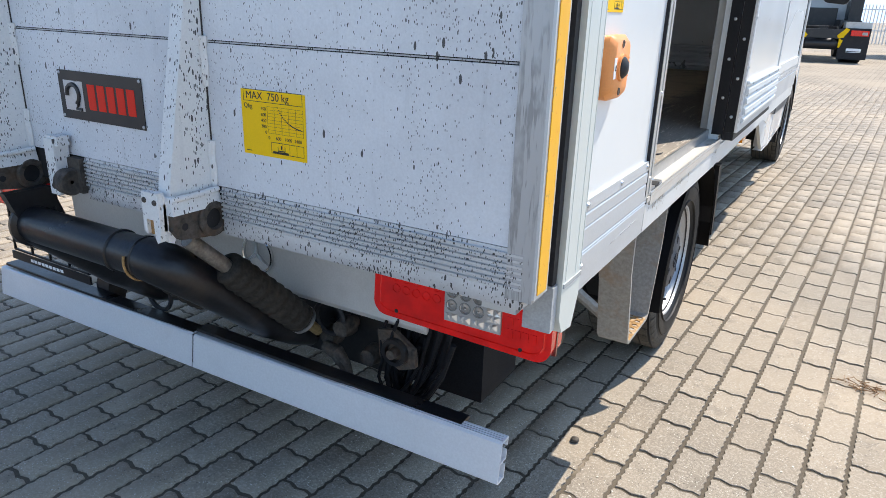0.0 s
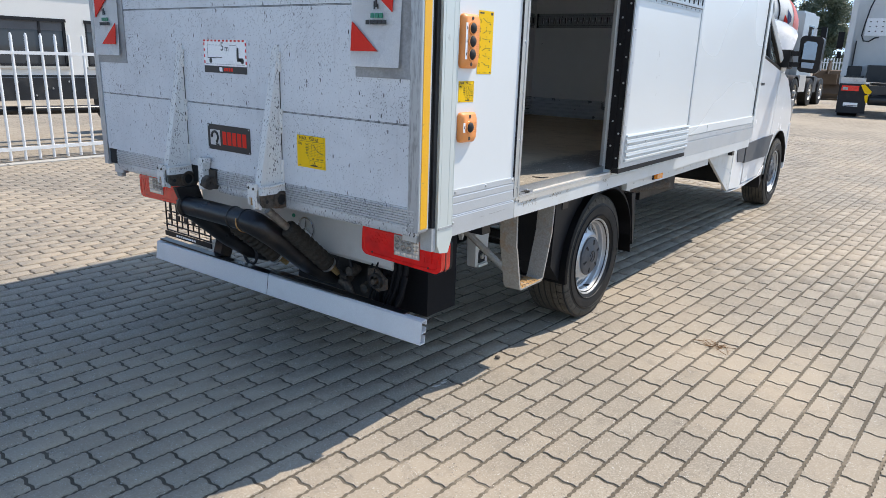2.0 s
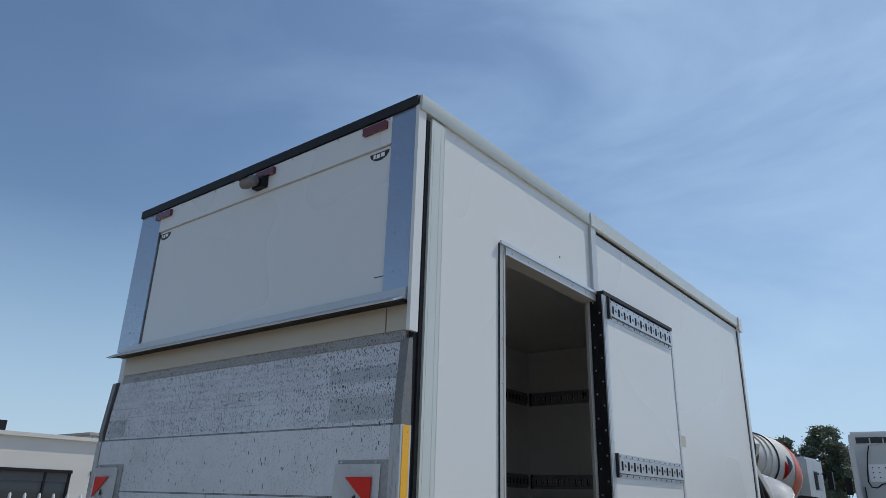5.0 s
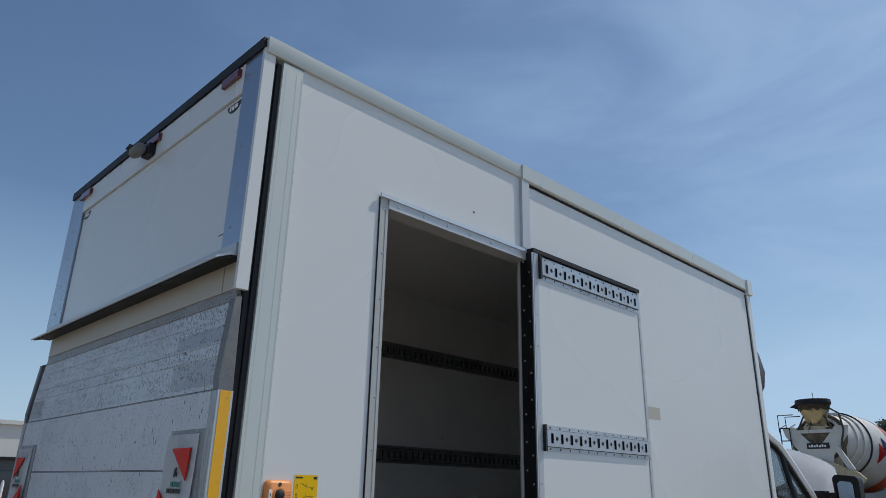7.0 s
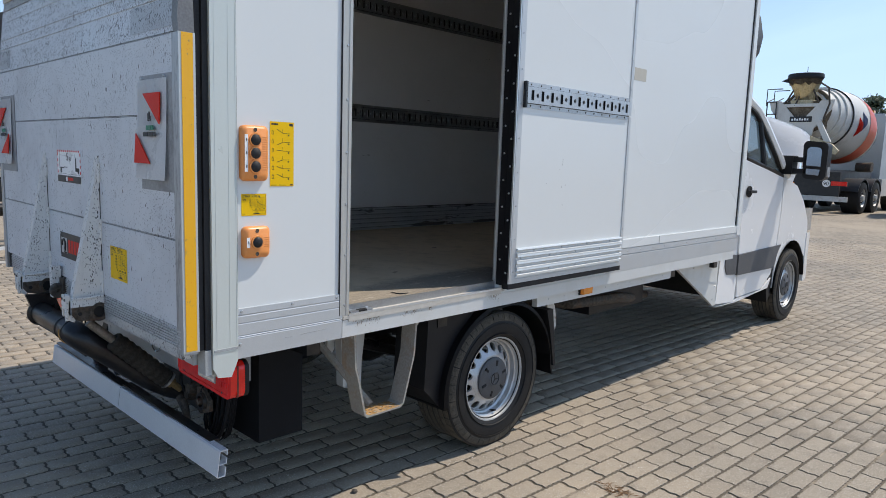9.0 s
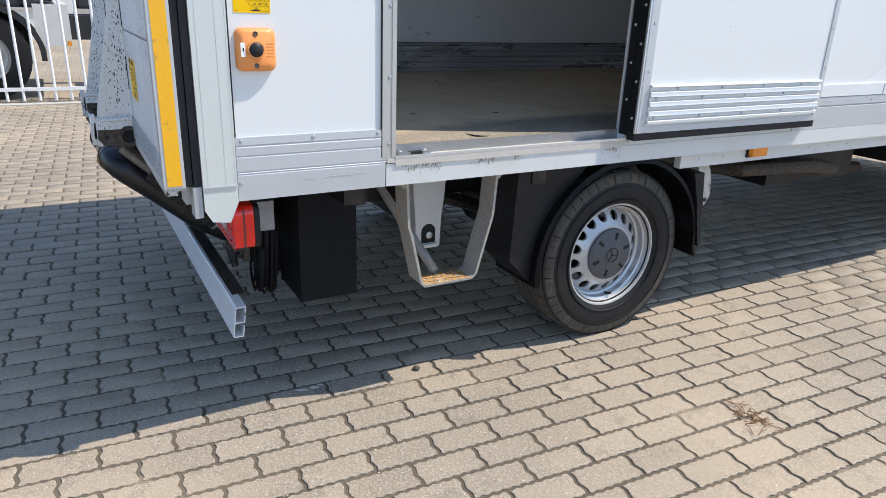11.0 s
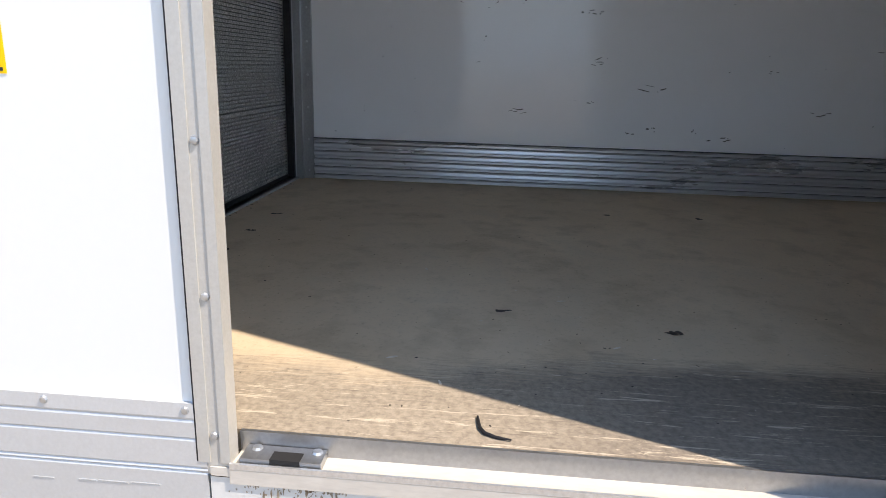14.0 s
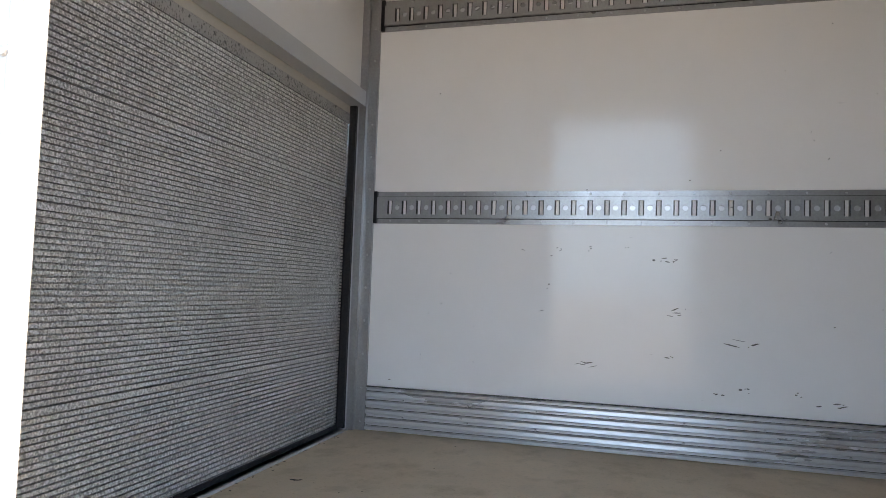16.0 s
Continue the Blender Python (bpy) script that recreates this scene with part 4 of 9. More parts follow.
mount = box("camera_mount", M_PLASTIC, cargo, 0.070, 0.150, -0.112, -0.080, 2.945, 3.0, 0.006, "rear-view camera on a bracket")
bm = bmesh.new()
add_lathe(bm, [(-0.06, 0.001), (-0.06, 0.022), (-0.035, 0.028), (0.03, 0.028), (0.04, 0.018), (0.04, 0.001)], 20, "x", (0.085, -0.135, 2.972))
part("camera_body", bm, paint("weathered_grey_cast", (0.22, 0.21, 0.2), 0.6, 0.2), mount)
prism("camera_hood", M_PLASTIC, mount, [(0.0, 2.995), (0.055, 3.004), (0.09, 2.985), (0.055, 2.992)], "y", -0.168, -0.105, 0.001)

# small print and wear on the side panel
box("sticker", M_PANEL, cargo, 1.1004, 1.1012, 2.462, 2.53, 1.850, 1.912, 0.0003, "blank white sticker")

# ---- sliding side door, slid open along the wall ----
SX = 1.152
slider = box("sliding_door", M_PANEL, cargo, 1.114, SX, 1.460, 2.440, 0.880, 2.615, 0.003, "white sliding door, slid open")
for nm, y0, y1, z0, z1 in (("door_frame", 1.452, 1.486, 0.864, 2.628), ("door_frame", 2.432, 2.456, 0.864, 2.628), ("door_frame", 1.486, 2.432, 0.864, 0.886)):
    box(nm, M_ALU, slider, 1.112, SX + 0.004, y0, y1, z0, z1, 0.003, "riveted aluminium door edge")
rivets(slider, [(SX + 0.004, 1.470, 0.92 + 0.155 * i) for i in range(11)] + [(SX + 0.004, 2.444, 0.92 + 0.155 * i) for i in range(11)], (1, 0, 0), M_GALV, 0.005, 0.003)
prof2 = [(SX, 0.893)]
for i in range(4):
    b = 0.894 + i * 0.033
    prof2 += [(SX + 0.014, b + 0.002), (SX + 0.014, b + 0.011), (SX + 0.006, b + 0.016), (SX + 0.006, b + 0.026), (SX + 0.016, b + 0.030)]
prof2 += [(SX + 0.012, 1.030), (SX, 1.030)]
prism("door_kick_rail", M_KICK, slider, prof2, "y", 1.487, 2.431, 0.0, "wavy aluminium kick rail")
rivets(slider, [(SX + 0.008, 1.52 + 0.23 * i + 0.1 * (j % 2), 0.916 + 0.033 * j) for i in range(4) for j in (0, 2, 3)], (1, 0, 0), M_GALV, 0.005, 0.003)
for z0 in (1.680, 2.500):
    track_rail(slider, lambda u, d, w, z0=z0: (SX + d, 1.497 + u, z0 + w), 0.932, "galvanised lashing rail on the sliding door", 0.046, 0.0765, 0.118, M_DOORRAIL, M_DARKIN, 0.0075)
box("top_channel", M_RUBBER, slider, 1.113, 1.160, 1.446, 2.456, 2.629, 2.650, 0.004, "black runner channel")
edge = box("edge_strip", M_PLASTIC, slider, 1.114, 1.147, 1.444, 1.4515, 0.864, 2.628, 0.004, "black studded edge strip")
post = box("post_strip", M_PLASTIC, cargo, 1.076, 1.1125, 1.4435, 1.4478, 0.853, 2.594, 0.001, "black studded strip on the door post")
box("edge_lip", M_ALUB, slider, 1.147, 1.1545, 1.443, 1.4518, 0.864, 2.628, 0.001)
box("post_block", M_PLASTIC, post, 1.078, 1.1050, 1.4480, 1.4676, 0.853, 2.594, 0.0)
box("post_lip", M_ALUB, post, 1.0720, 1.0765, 1.441, 1.4478, 0.853, 2.594, 0.001)
bm = bmesh.new()
add_domes(bm, [(1.131, 1.444, 0.915 + 0.124 * i) for i in range(14)], (0, -1, 0), 0.0055, 0.004)
add_domes(bm, [(1.095, 1.4435, 0.975 + 0.124 * i) for i in range(14)], (0, -1, 0), 0.0055, 0.004)
part("studs", bm, M_ALUB, edge, kind="stuff")
box("bottom_channel", M_RUBBER, slider, 1.108, 1.146, 1.452, 2.46, 0.836, 0.862, 0.004, "dark bottom runner")
bm = bmesh.new()
for yy, zz, w, h in ((1.83, 1.42, 0.004, 0.05), (1.806, 1.40, 0.010, 0.006), (1.70, 1.33, 0.010, 0.005), (1.83, 1.31, 0.005, 0.014), (1.86, 1.32, 0.006, 0.010), (1.845, 1.22, 0.004, 0.012)):
    add_box(bm, SX, SX + 0.0004, yy, yy + w * 0.4, zz, zz + h * 0.7)
part("scratches", bm, M_SEALANT, slider, kind="stuff")

# ---- controls and stickers on the side ----


def control_box(z0, z1, y0, y1, buttons):
    cr = 0.017
    outline = [(cy + cr * math.cos(radians(a)), cz + cr * math.sin(radians(a))) for cy, cz, a0 in ((y1 - cr, z1 - cr, 0), (y0 + cr, z1 - cr, 90), (y0 + cr, z0 + cr, 180), (y1 - cr, z0 + cr, 270)) for a in range(a0, a0 + 91, 18)]
    bm = bmesh.new()
    lo, hi = add_prism(bm, outline, "x", 1.1008, 1.1125)
    ym, zm = (y0 + y1) / 2, (z0 + z1) / 2
    top = [bm.verts.new((1.1225, ym + (q.co.y - ym) * 0.80, zm + (q.co.z - zm) * (1 - 0.010 / (z1 - zm)))) for q in hi]
    bmesh.ops.delete(bm, geom=[f for f in bm.faces if all(v in hi for v in f.verts)], context="FACES")
    for k in range(len(hi)):
        bm.faces.new((hi[k], hi[(k + 1) % len(hi)], top[(k + 1) % len(hi)], top[k]))
    bm.faces.new(top)
    body = part("control_box", bm, M_ORANGE, cargo, "worn orange plastic lift control box", 50)
    yc, span = (y0 + y1) / 2 - 0.002, len(buttons)
    for zb in buttons:
        lathe("button_collar", M_ORANGE, body, [(1.1195, 0.0235), (1.1265, 0.0220), (1.1265, 0.0180), (1.1205, 0.0180)], 24, "x", (0, yc, zb))
        lathe("push_button", M_RUBBER, body, [(1.1195, 0.0180), (1.1275, 0.0176), (1.1325, 0.012), (1.1345, 0.004), (1.1347, 0.0004)], 20, "x", (0, yc, zb), "black rubber push button")
    for zs in (z0 + 0.014, z1 - 0.014):
        lathe("screw", M_RUSTY, body, [(1.1223, 0.0068), (1.1235, 0.006), (1.1227, 0.003), (1.1227, 0.0003)], 12, "x", (0, yc, zs))
    for i in range(5 * len(buttons)):
        zc = (z0 + z1) / 2 + (i - 2.5 * len(buttons) + 0.5) * 0.0075
        if z0 + 0.03 < zc < z1 - 0.03 or span == 1:
            box("grip_rib", M_ORANGE, body, 1.1205, 1.1229, yc + 0.026, y1 - 0.006, zc - 0.0014, zc + 0.0014, 0.0006)
    tag = box("button_legend", M_WHITEINK, body, 1.1220, 1.1231, yc - 0.038, yc - 0.027, buttons[-1] - 0.017, buttons[0] + 0.017, 0.0, "white legend strip")
    print_boxes("legend_mark", M_INK, tag, "+x", 1.1232, [(yc - 0.033, yc - 0.030, zb - 0.004, zb + 0.005) for zb in buttons])
    return body


control_box(1.345, 1.524, 0.100, 0.199, (1.478, 1.435, 1.392))
control_box(1.090, 1.195, 0.106, 0.205, (1.143,))


def chart_label(parent, facing, plane, u0, z0, w, h):
    """The yellow load chart: heading, scales, curve and a small lift diagram."""
    s = w / 0.155
    dx = 0.0006
    if facing == "-y":
        plate = box("load_chart_label", M_YELLOW, parent, u0, u0 + w, plane - dx, plane, z0, z0 + h, 0.0, "yellow load chart label")
        at = lambda u, z: (u0 + u * s, plane - dx - 0.0002, z0 + z * s)
    else:
        plate = box("load_chart_label", M_YELLOW, parent, plane, plane + dx, u0, u0 + w, z0, z0 + h, 0.0, "yellow load chart label")
        at = lambda u, z: (plane + dx + 0.0002, u0 + u * s, z0 + z * s)
    lettering("label_text", "MAX  750 kg", M_INK, plate, at(0.012, 0.103), 0.0195 * s, facing)
    lettering("label_text", "Qkg", M_INK, plate, at(0.006, 0.086), 0.0125 * s, facing)
    for i, n in enumerate(("750", "600", "450", "300", "0")):
        lettering("label_text", n, M_INK, plate, at(0.061, 0.084 - 0.0105 * i), 0.0088 * s, facing, "RIGHT")
    for u, n in ((0.064, "0"), (0.082, "600"), (0.104, "1000"), (0.127, "1400")):
        lettering("label_text", n, M_INK, plate, at(u, 0.033), 0.0088 * s, facing)
    fl = -dx - 0.0001 if facing == "-y" else dx + 0.0001
    bm = bmesh.new()
    rects = [(0.006, 0.149, 0.0985, 0.0995), (0.006, 0.149, 0.1195, 0.1205), (0.006, 0.007, 0.0985, 0.1205), (0.148, 0.149, 0.0985, 0.1205)]
    rects += [(0.064, 0.149, 0.044 + 0.006 * i, 0.0444 + 0.006 * i) for i in range(9)]
    rects += [(0.064 + 0.017 * i, 0.0645 + 0.017 * i, 0.044, 0.0925) for i in range(6)]
    for i in range(20):
        a = i / 20
        zc = 0.092 - 0.036 * (1 - math.exp(-2.6 * a)) / (1 - math.exp(-2.6))
        rects.append((0.088 + 0.058 * a, 0.088 + 0.058 * (a + 0.055), zc - 0.0010, zc + 0.0008))
    rects += [(0.070, 0.149, 0.0075, 0.0085), (0.070, 0.149, 0.0275, 0.0285), (0.070, 0.0708, 0.0075, 0.0285), (0.1482, 0.149, 0.0075, 0.0285)]
    rects += [(0.098 + 0.017 * i, 0.0984 + 0.017 * i, 0.0075, 0.0285) for i in range(3)]
    rects += [(0.074, 0.112, 0.0075, 0.012), (0.086, 0.104, 0.0125, 0.0145), (0.086, 0.0872, 0.0125, 0.022), (0.1028, 0.104, 0.0125, 0.022), (0.0935, 0.0965, 0.016, 0.024), (0.006, 0.02, 0.006, 0.0075)]
    face_boxes(bm, facing, plane + fl, [(u0 + a * s, u0 + b * s, z0 + c * s, z0 + d * s) for a, b, c, d in rects], 0.0002)
    part("label_line", bm, M_INK, plate, kind="stuff")
    return plate


chart_label(cargo, "+x", 1.1005, 0.108, 1.230, 0.092, 0.072)
sheet = box("instruction_label", M_YELLOW, cargo, 1.1005, 1.1011, 0.214, 0.306, 1.326, 1.542, 0.0, "yellow lift instruction label with diagrams")
rects = [(0.219, 0.245, 1.531, 1.536), (0.288, 0.302, 1.529, 1.537), (0.217, 0.24, 1.3295, 1.331), (0.25, 0.275, 1.3295, 1.331), (0.292, 0.302, 1.329, 1.333)]
bm = bmesh.new()
for i in range(6):
    zb = 1.352 + 0.0295 * i
    rects += [(0.221, 0.2285, zb, zb + 0.0012), (0.221, 0.2285, zb + 0.010, zb + 0.0112), (0.221, 0.222, zb, zb + 0.011), (0.2275, 0.2285, zb, zb + 0.011), (0.2235, 0.226, zb + 0.012, zb + 0.0145),
              (0.262, 0.292, zb + 0.004, zb + 0.0050), (0.262, 0.2628, zb + 0.004, zb + 0.018), (0.283, 0.288, zb - 0.004, zb + 0.001)]
    for k in range(7):
        a = k / 7
        up = (0.010, 0.006, -0.008, 0.002, -0.010, 0.012)[i]
        rects.append((0.240 + 0.022 * a, 0.240 + 0.022 * (a + 0.16), zb + 0.004 + up * (1 - a), zb + 0.0056 + up * (1 - a)))
face_boxes(bm, "+x", 1.1012, rects, 0.0002)
part("label_line", bm, M_INK, sheet, kind="stuff")

# ---- tail lift, folded up against the rear ----
lift = thing("tail_lift", (0.03, -0.06, 0.4), "folded aluminium tail lift with a dirty, speckled platform", "tail lift")
PY0, PY1 = -0.085, -0.058          # outer and inner skins of the folded platform
PL, PR = -0.985, 1.046             # platform between its edge strips
for z0, z1, lab in ((0.876, 1.153, "lowest speckled deck plank"), (1.159, 1.543, "speckled deck plank"), (1.549, 1.787, "speckled deck plank")):
    box("platform_plank", M_DECK, lift, PL, PR, PY0, PY1, z0, z1, 0.003, lab)
bm = bmesh.new()
add_box(bm, PL + 0.002, PR - 0.002, PY0 + 0.005, PY1 + 0.002, 0.80, 1.795)
part("platform_core", bm, M_DARKIN, lift)
for zz in (1.156, 1.546, 1.790):
    box("joint_lip", M_WORN, lift, PL + 0.004, PR - 0.004, PY0 + 0.0012, PY0 + 0.006, zz - 0.0012, zz + 0.0012, 0.0006, "worn lip in the plank joint")
# ribbed lower lip
prof = [(-0.056, 0.775), (-0.086, 0.775), (-0.089, 0.79), (-0.086, 0.806)]
for i in range(7):
    b = 0.808 + i * 0.0092
    prof += [(-0.091, b + 0.001), (-0.091, b + 0.0050), (-0.0865, b + 0.0062), (-0.0865, b + 0.0086)]
prof += [(-0.086, 0.875), (-0.056, 0.875)]
for a, b in ((-0.90, -0.316), (-0.046, 0.300), (0.408, 1.075)):
    prism("platform_lip", M_DECKRIB, lift, prof, "x", a, b, 0.0, "ribbed speckled lower lip")
# upper tapered nose of the platform: two planes leaning towards the van
prism("platform_nose", M_NOSE, lift, [(-0.085, 1.793), (-0.076, 1.93), (-0.0595, 2.085), (-0.0575, 2.085), (-0.0575, 1.793)], "x", -0.965, 1.052, 0.002, "heavily speckled tapered nose plank")
for zz, yy in ((1.90, -0.0790), (1.945, -0.0755), (2.03, -0.0655)):
    box("nose_rib", M_NOSE, lift, -0.955, 1.045, yy - 0.0022, yy + 0.006, zz, zz + 0.005, 0.001)
prism("platform_tip", M_TIP, lift, [(-0.062, 2.088), (-0.052, 2.145), (-0.043, 2.150), (-0.038, 2.088)], "x", -0.945, 1.068, 0.001, "dirty tip strip")
M_NOSEEND = paint("dull_grey_end_plate", (0.20, 0.20, 0.205), 0.5, 0.4, 0.1, (0.30, 0.29, 0.27), 0.4, 8, 140, 0.1)
for x0, x1, z0, z1 in ((-0.955, -0.78, 1.805, 1.892), (0.72, 1.044, 1.81, 1.895), (0.70, 1.044, 1.952, 2.005)):
    slope = 0.065 if z0 > 1.79 else 0.0
    bm = bmesh.new()
    vs = add_box(bm, x0, x1, -0.0016, 0.002, z0, z1)
    for v in vs:
        v.co.y += -0.085 + (slope * (v.co.z - 1.793) if v.co.z < 1.93 else 0.009 + 0.116 * (v.co.z - 1.93)) * (1 if z0 > 1.79 else 0)
    part("worn_patch", bm, M_WORN, lift, "gritty worn patch on the deck")
for s, x0, x1 in ((1, 1.047, 1.094), (-1, -1.030, -0.986)):
    box("edge_strip", M_EDGE, lift, x0, x1, -0.090, -0.042, 0.792, 1.787, 0.006, "scratched aluminium edge profile", 3)
    prism("nose_edge", M_NOSEEND, lift, [(-0.090, 1.788), (-0.094, 1.83), (-0.072, 2.09), (-0.050, 2.10), (-0.042, 1.788)], "x", x0 + 0.012, x1 + 0.004, 0.003, "grey wedge-shaped end plate")
box("edge_flange", M_ALU, lift, 1.094, 1.099, -0.092, -0.040, 0.800, 1.787, 0.001)
box("reflective_tape", M_TAPE, lift, 1.099, 1.1005, -0.084, -0.048, 0.806, 1.786, 0.0, "yellow honeycomb reflective tape")
# inner loading face with fine ribs
bm = bmesh.new()
zz = 0.815
poly = [(-0.058, zz)]
while zz < 2.08:
    near = min(abs(zz - s) for s in (1.168, 1.562, 1.812))
    if near < 0.0075:
        poly += [(-0.0375, zz), (-0.0375, zz + 0.0135), (-0.054, zz + 0.0139), (-0.054, zz + 0.0190)]
        zz += 0.0192
    else:
        poly += [(-0.0385, zz), (-0.0385, zz + 0.0086), (-0.0490, zz + 0.0090), (-0.0490, zz + 0.0122)]
        zz += 0.0128
poly += [(-0.041, zz), (-0.058, zz)]
add_prism(bm, poly, "x", -0.93, 1.035)
part("ribbed_deck", bm, M_RIBBED, lift, "ribbed knurled loading face", sharp=20)

# support arms welded to the outer skin: narrow boxes that taper up to nothing, standing on their hinges
ARMS = (0.388, -0.256)             # the face of each arm that looks towards the open side
for xr in ARMS:
    bm = bmesh.new()
    rings = []
    for z, d in ((0.866, 0.108), (0.90, 0.103), (1.22, 0.036), (1.385, 0.006), (1.405, 0.004)):
        w = 0.040 if z < 1.39 else 0.022
        rings.append([bm.verts.new(q) for q in ((xr - w, PY0, z), (xr - w + 0.003, PY0 - d, z), (xr - 0.003, PY0 - d, z), (xr, PY0, z))])
    for r0, r1 in zip(rings, rings[1:]):
        for k in range(3):
            bm.faces.new((r0[k], r0[k + 1], r1[k + 1], r1[k]))
    bm.faces.new(rings[0][::-1])
    bm.faces.new(rings[-1])
    rounded(bm, 0.003, 2)
    arm = part("support_arm", bm, M_ARMPAINT, lift, "tapered white support arm with flaking paint")
    for z0, z1 in ((0.872, 0.968), (1.072, 1.166), (1.305, 1.380)):
        n = 9
        pts = [(xr + 0.003 + 0.0012 * math.sin(5 * k), PY0 - 0.003, z0 + (z1 - z0) * k / n) for k in range(n + 1)]
        tube("weld_bead", M_ARMPAINT, arm, pts, [0.005] + [0.0075 + 0.0009 * (k % 2) for k in range(n - 1)] + [0.009], 8)
    tube("weld_gap", M_STEEL, arm, [(xr + 0.0008, PY0 - 0.0008, 0.968), (xr + 0.0008, PY0 - 0.0008, 1.072)], 0.0019, 6, "dark open seam between the welds")
    tube("weld_gap", M_STEEL, arm, [(xr + 0.0008, PY0 - 0.0008, 1.166), (xr + 0.0008, PY0 - 0.0008, 1.305)], 0.0019, 6)
    tube("weld_bead", M_ARMPAINT, arm, [(xr - 0.044, PY0 - 0.106, 0.868), (xr - 0.020, PY0 - 0.111, 0.867), (xr + 0.003, PY0 - 0.106, 0.868), (xr + 0.010, PY0 - 0.060, 0.869), (xr + 0.012, PY0 - 0.004, 0.872)], 0.006, 8)
    bm = bmesh.new()
    lo = [bm.verts.new(q) for q in ((xr - 0.048, PY0, 0.838), (xr - 0.048, PY0 - 0.116, 0.838), (xr + 0.012, PY0 - 0.116, 0.838), (xr + 0.016, PY0, 0.838))]
    hi = [bm.verts.new(q) for q in ((xr - 0.044, PY0, 0.868), (xr - 0.044, PY0 - 0.111, 0.868), (xr + 0.004, PY0 - 0.111, 0.868), (xr + 0.010, PY0, 0.868))]
    bm.faces.new(lo[::-1])
    bm.faces.new(hi)
    for k in range(4):
        bm.faces.new((lo[k], lo[(k + 1) % 4], hi[(k + 1) % 4], hi[k]))
    rounded(bm, 0.003, 2)
    part("arm_foot", bm, M_ARMPAINT, arm, "speckled white foot of the arm")

# hinges under the arms: a cast block with an open bush at its end, and a bolted white lug in front
for xr in ARMS:
    hinge = prism("hinge_block", M_RUSTY, lift, [(-0.196, 0.842), (-0.198, 0.806), (-0.184, 0.786), (-0.120, 0.776), (-0.062, 0.778), (-0.050, 0.80), (-0.050, 0.842)], "x", xr - 0.050, xr + 0.006, 0.006, "grimy steel hinge block", 3)
    lathe("hinge_boss", M_RUSTY, hinge, [(xr - 0.02, 0.037), (xr + 0.012, 0.037), (xr + 0.016, 0.034), (xr + 0.016, 0.023), (xr + 0.002, 0.020), (xr - 0.02, 0.020)], 28, "x", (0, -0.104, 0.812), "grimy open bush")
    # black discs draw the darkness inside the holes
    lathe("hinge_hole", M_DARKIN, hinge, [(xr + 0.0065, 0.0005), (xr + 0.0065, 0.0205)], 20, "x", (0, -0.104, 0.812))
    lathe("hinge_hole", M_DARKIN, hinge, [(xr + 0.0064, 0.0005), (xr + 0.0064, 0.0075)], 14, "x", (0, -0.172, 0.810))
    x0 = xr - 0.052
    lug = prism("hinge_lug", M_ARMPAINT, lift, [(x0 - 0.004, 0.882), (x0 + 0.040, 0.882), (x0 + 0.043, 0.86), (x0 + 0.043, 0.806), (x0 + 0.038, 0.786), (x0 + 0.030, 0.782), (x0 + 0.025, 0.792), (x0 + 0.024, 0.828), (x0 + 0.004, 0.828), (x0 + 0.004, 0.798), (x0 - 0.006, 0.804)], "y", -0.216, -0.200, 0.003, "white hinge lug", 2)
    prism("lug_cheek", M_ARMPAINT, lug, [(-0.204, 0.880), (-0.207, 0.81), (-0.200, 0.782), (-0.186, 0.776), (-0.180, 0.80), (-0.196, 0.870)], "x", x0 + 0.034, x0 + 0.043, 0.003)
    box("lug_pin", M_RUST, lug, x0 + 0.002, x0 + 0.027, -0.208, -0.170, 0.796, 0.827, 0.006, "rusty pin in the lug")
    rivets(lug, [(x0 + 0.004, -0.2162, 0.866), (x0 + 0.033, -0.2162, 0.864)], (0, -1, 0), M_RUSTY, 0.006, 0.004)
bracket = box("catch_bracket", M_ARMPAINT, lift, -0.130, -0.094, -0.128, -0.092, 0.785, 0.918, 0.008, "white catch bracket")
box("catch_bracket_tab", M_ARMPAINT, bracket, -0.126, -0.082, -0.124, -0.094, 0.902, 0.924, 0.006)
rivets(bracket, [(-0.112, -0.1285, 0.806)], (0, -1, 0), M_RUSTY, 0.008, 0.004)
lathe("catch_bush", M_RUSTY, lift, [(-0.094, 0.004), (-0.094, 0.030), (-0.066, 0.032), (-0.060, 0.028), (-0.060, 0.018), (-0.066, 0.004)], 20, "x", (0, -0.112, 0.818), "grimy catch bush")
box("catch_plate", M_RUSTY, lift, -0.094, -0.048, -0.100, -0.060, 0.790, 0.872, 0.006, "dirty catch plate")
# hose loop beside the arm
tube("hydraulic_hose", M_RUBBER, lift, [(0.346, -0.100, 1.02), (0.322, -0.118, 1.00), (0.316, -0.128, 0.968), (0.326, -0.128, 0.944), (0.316, -0.130, 0.925), (0.300, -0.132, 0.895), (0.296, -0.128, 0.86), (0.302, -0.10, 0.80)], 0.010, 10, "black hydraulic hose loop")

# torsion tube, lift arms and rams below the platform
lathe("torsion_tube", M_STEEL, lift, [(-0.204, 0.002), (-0.204, 0.052), (-0.198, 0.056), (-0.188, 0.056), (-0.184, 0.044), (0.14, 0.044), (0.142, 0.048), (0.150, 0.048), (0.152, 0.044), (0.224, 0.044), (0.226, 0.049), (0.234, 0.049), (0.236, 0.044), (0.25, 0.030), (0.25, 0.002)],
      32, "x", (0, -0.150, 0.704), "black painted torsion tube")
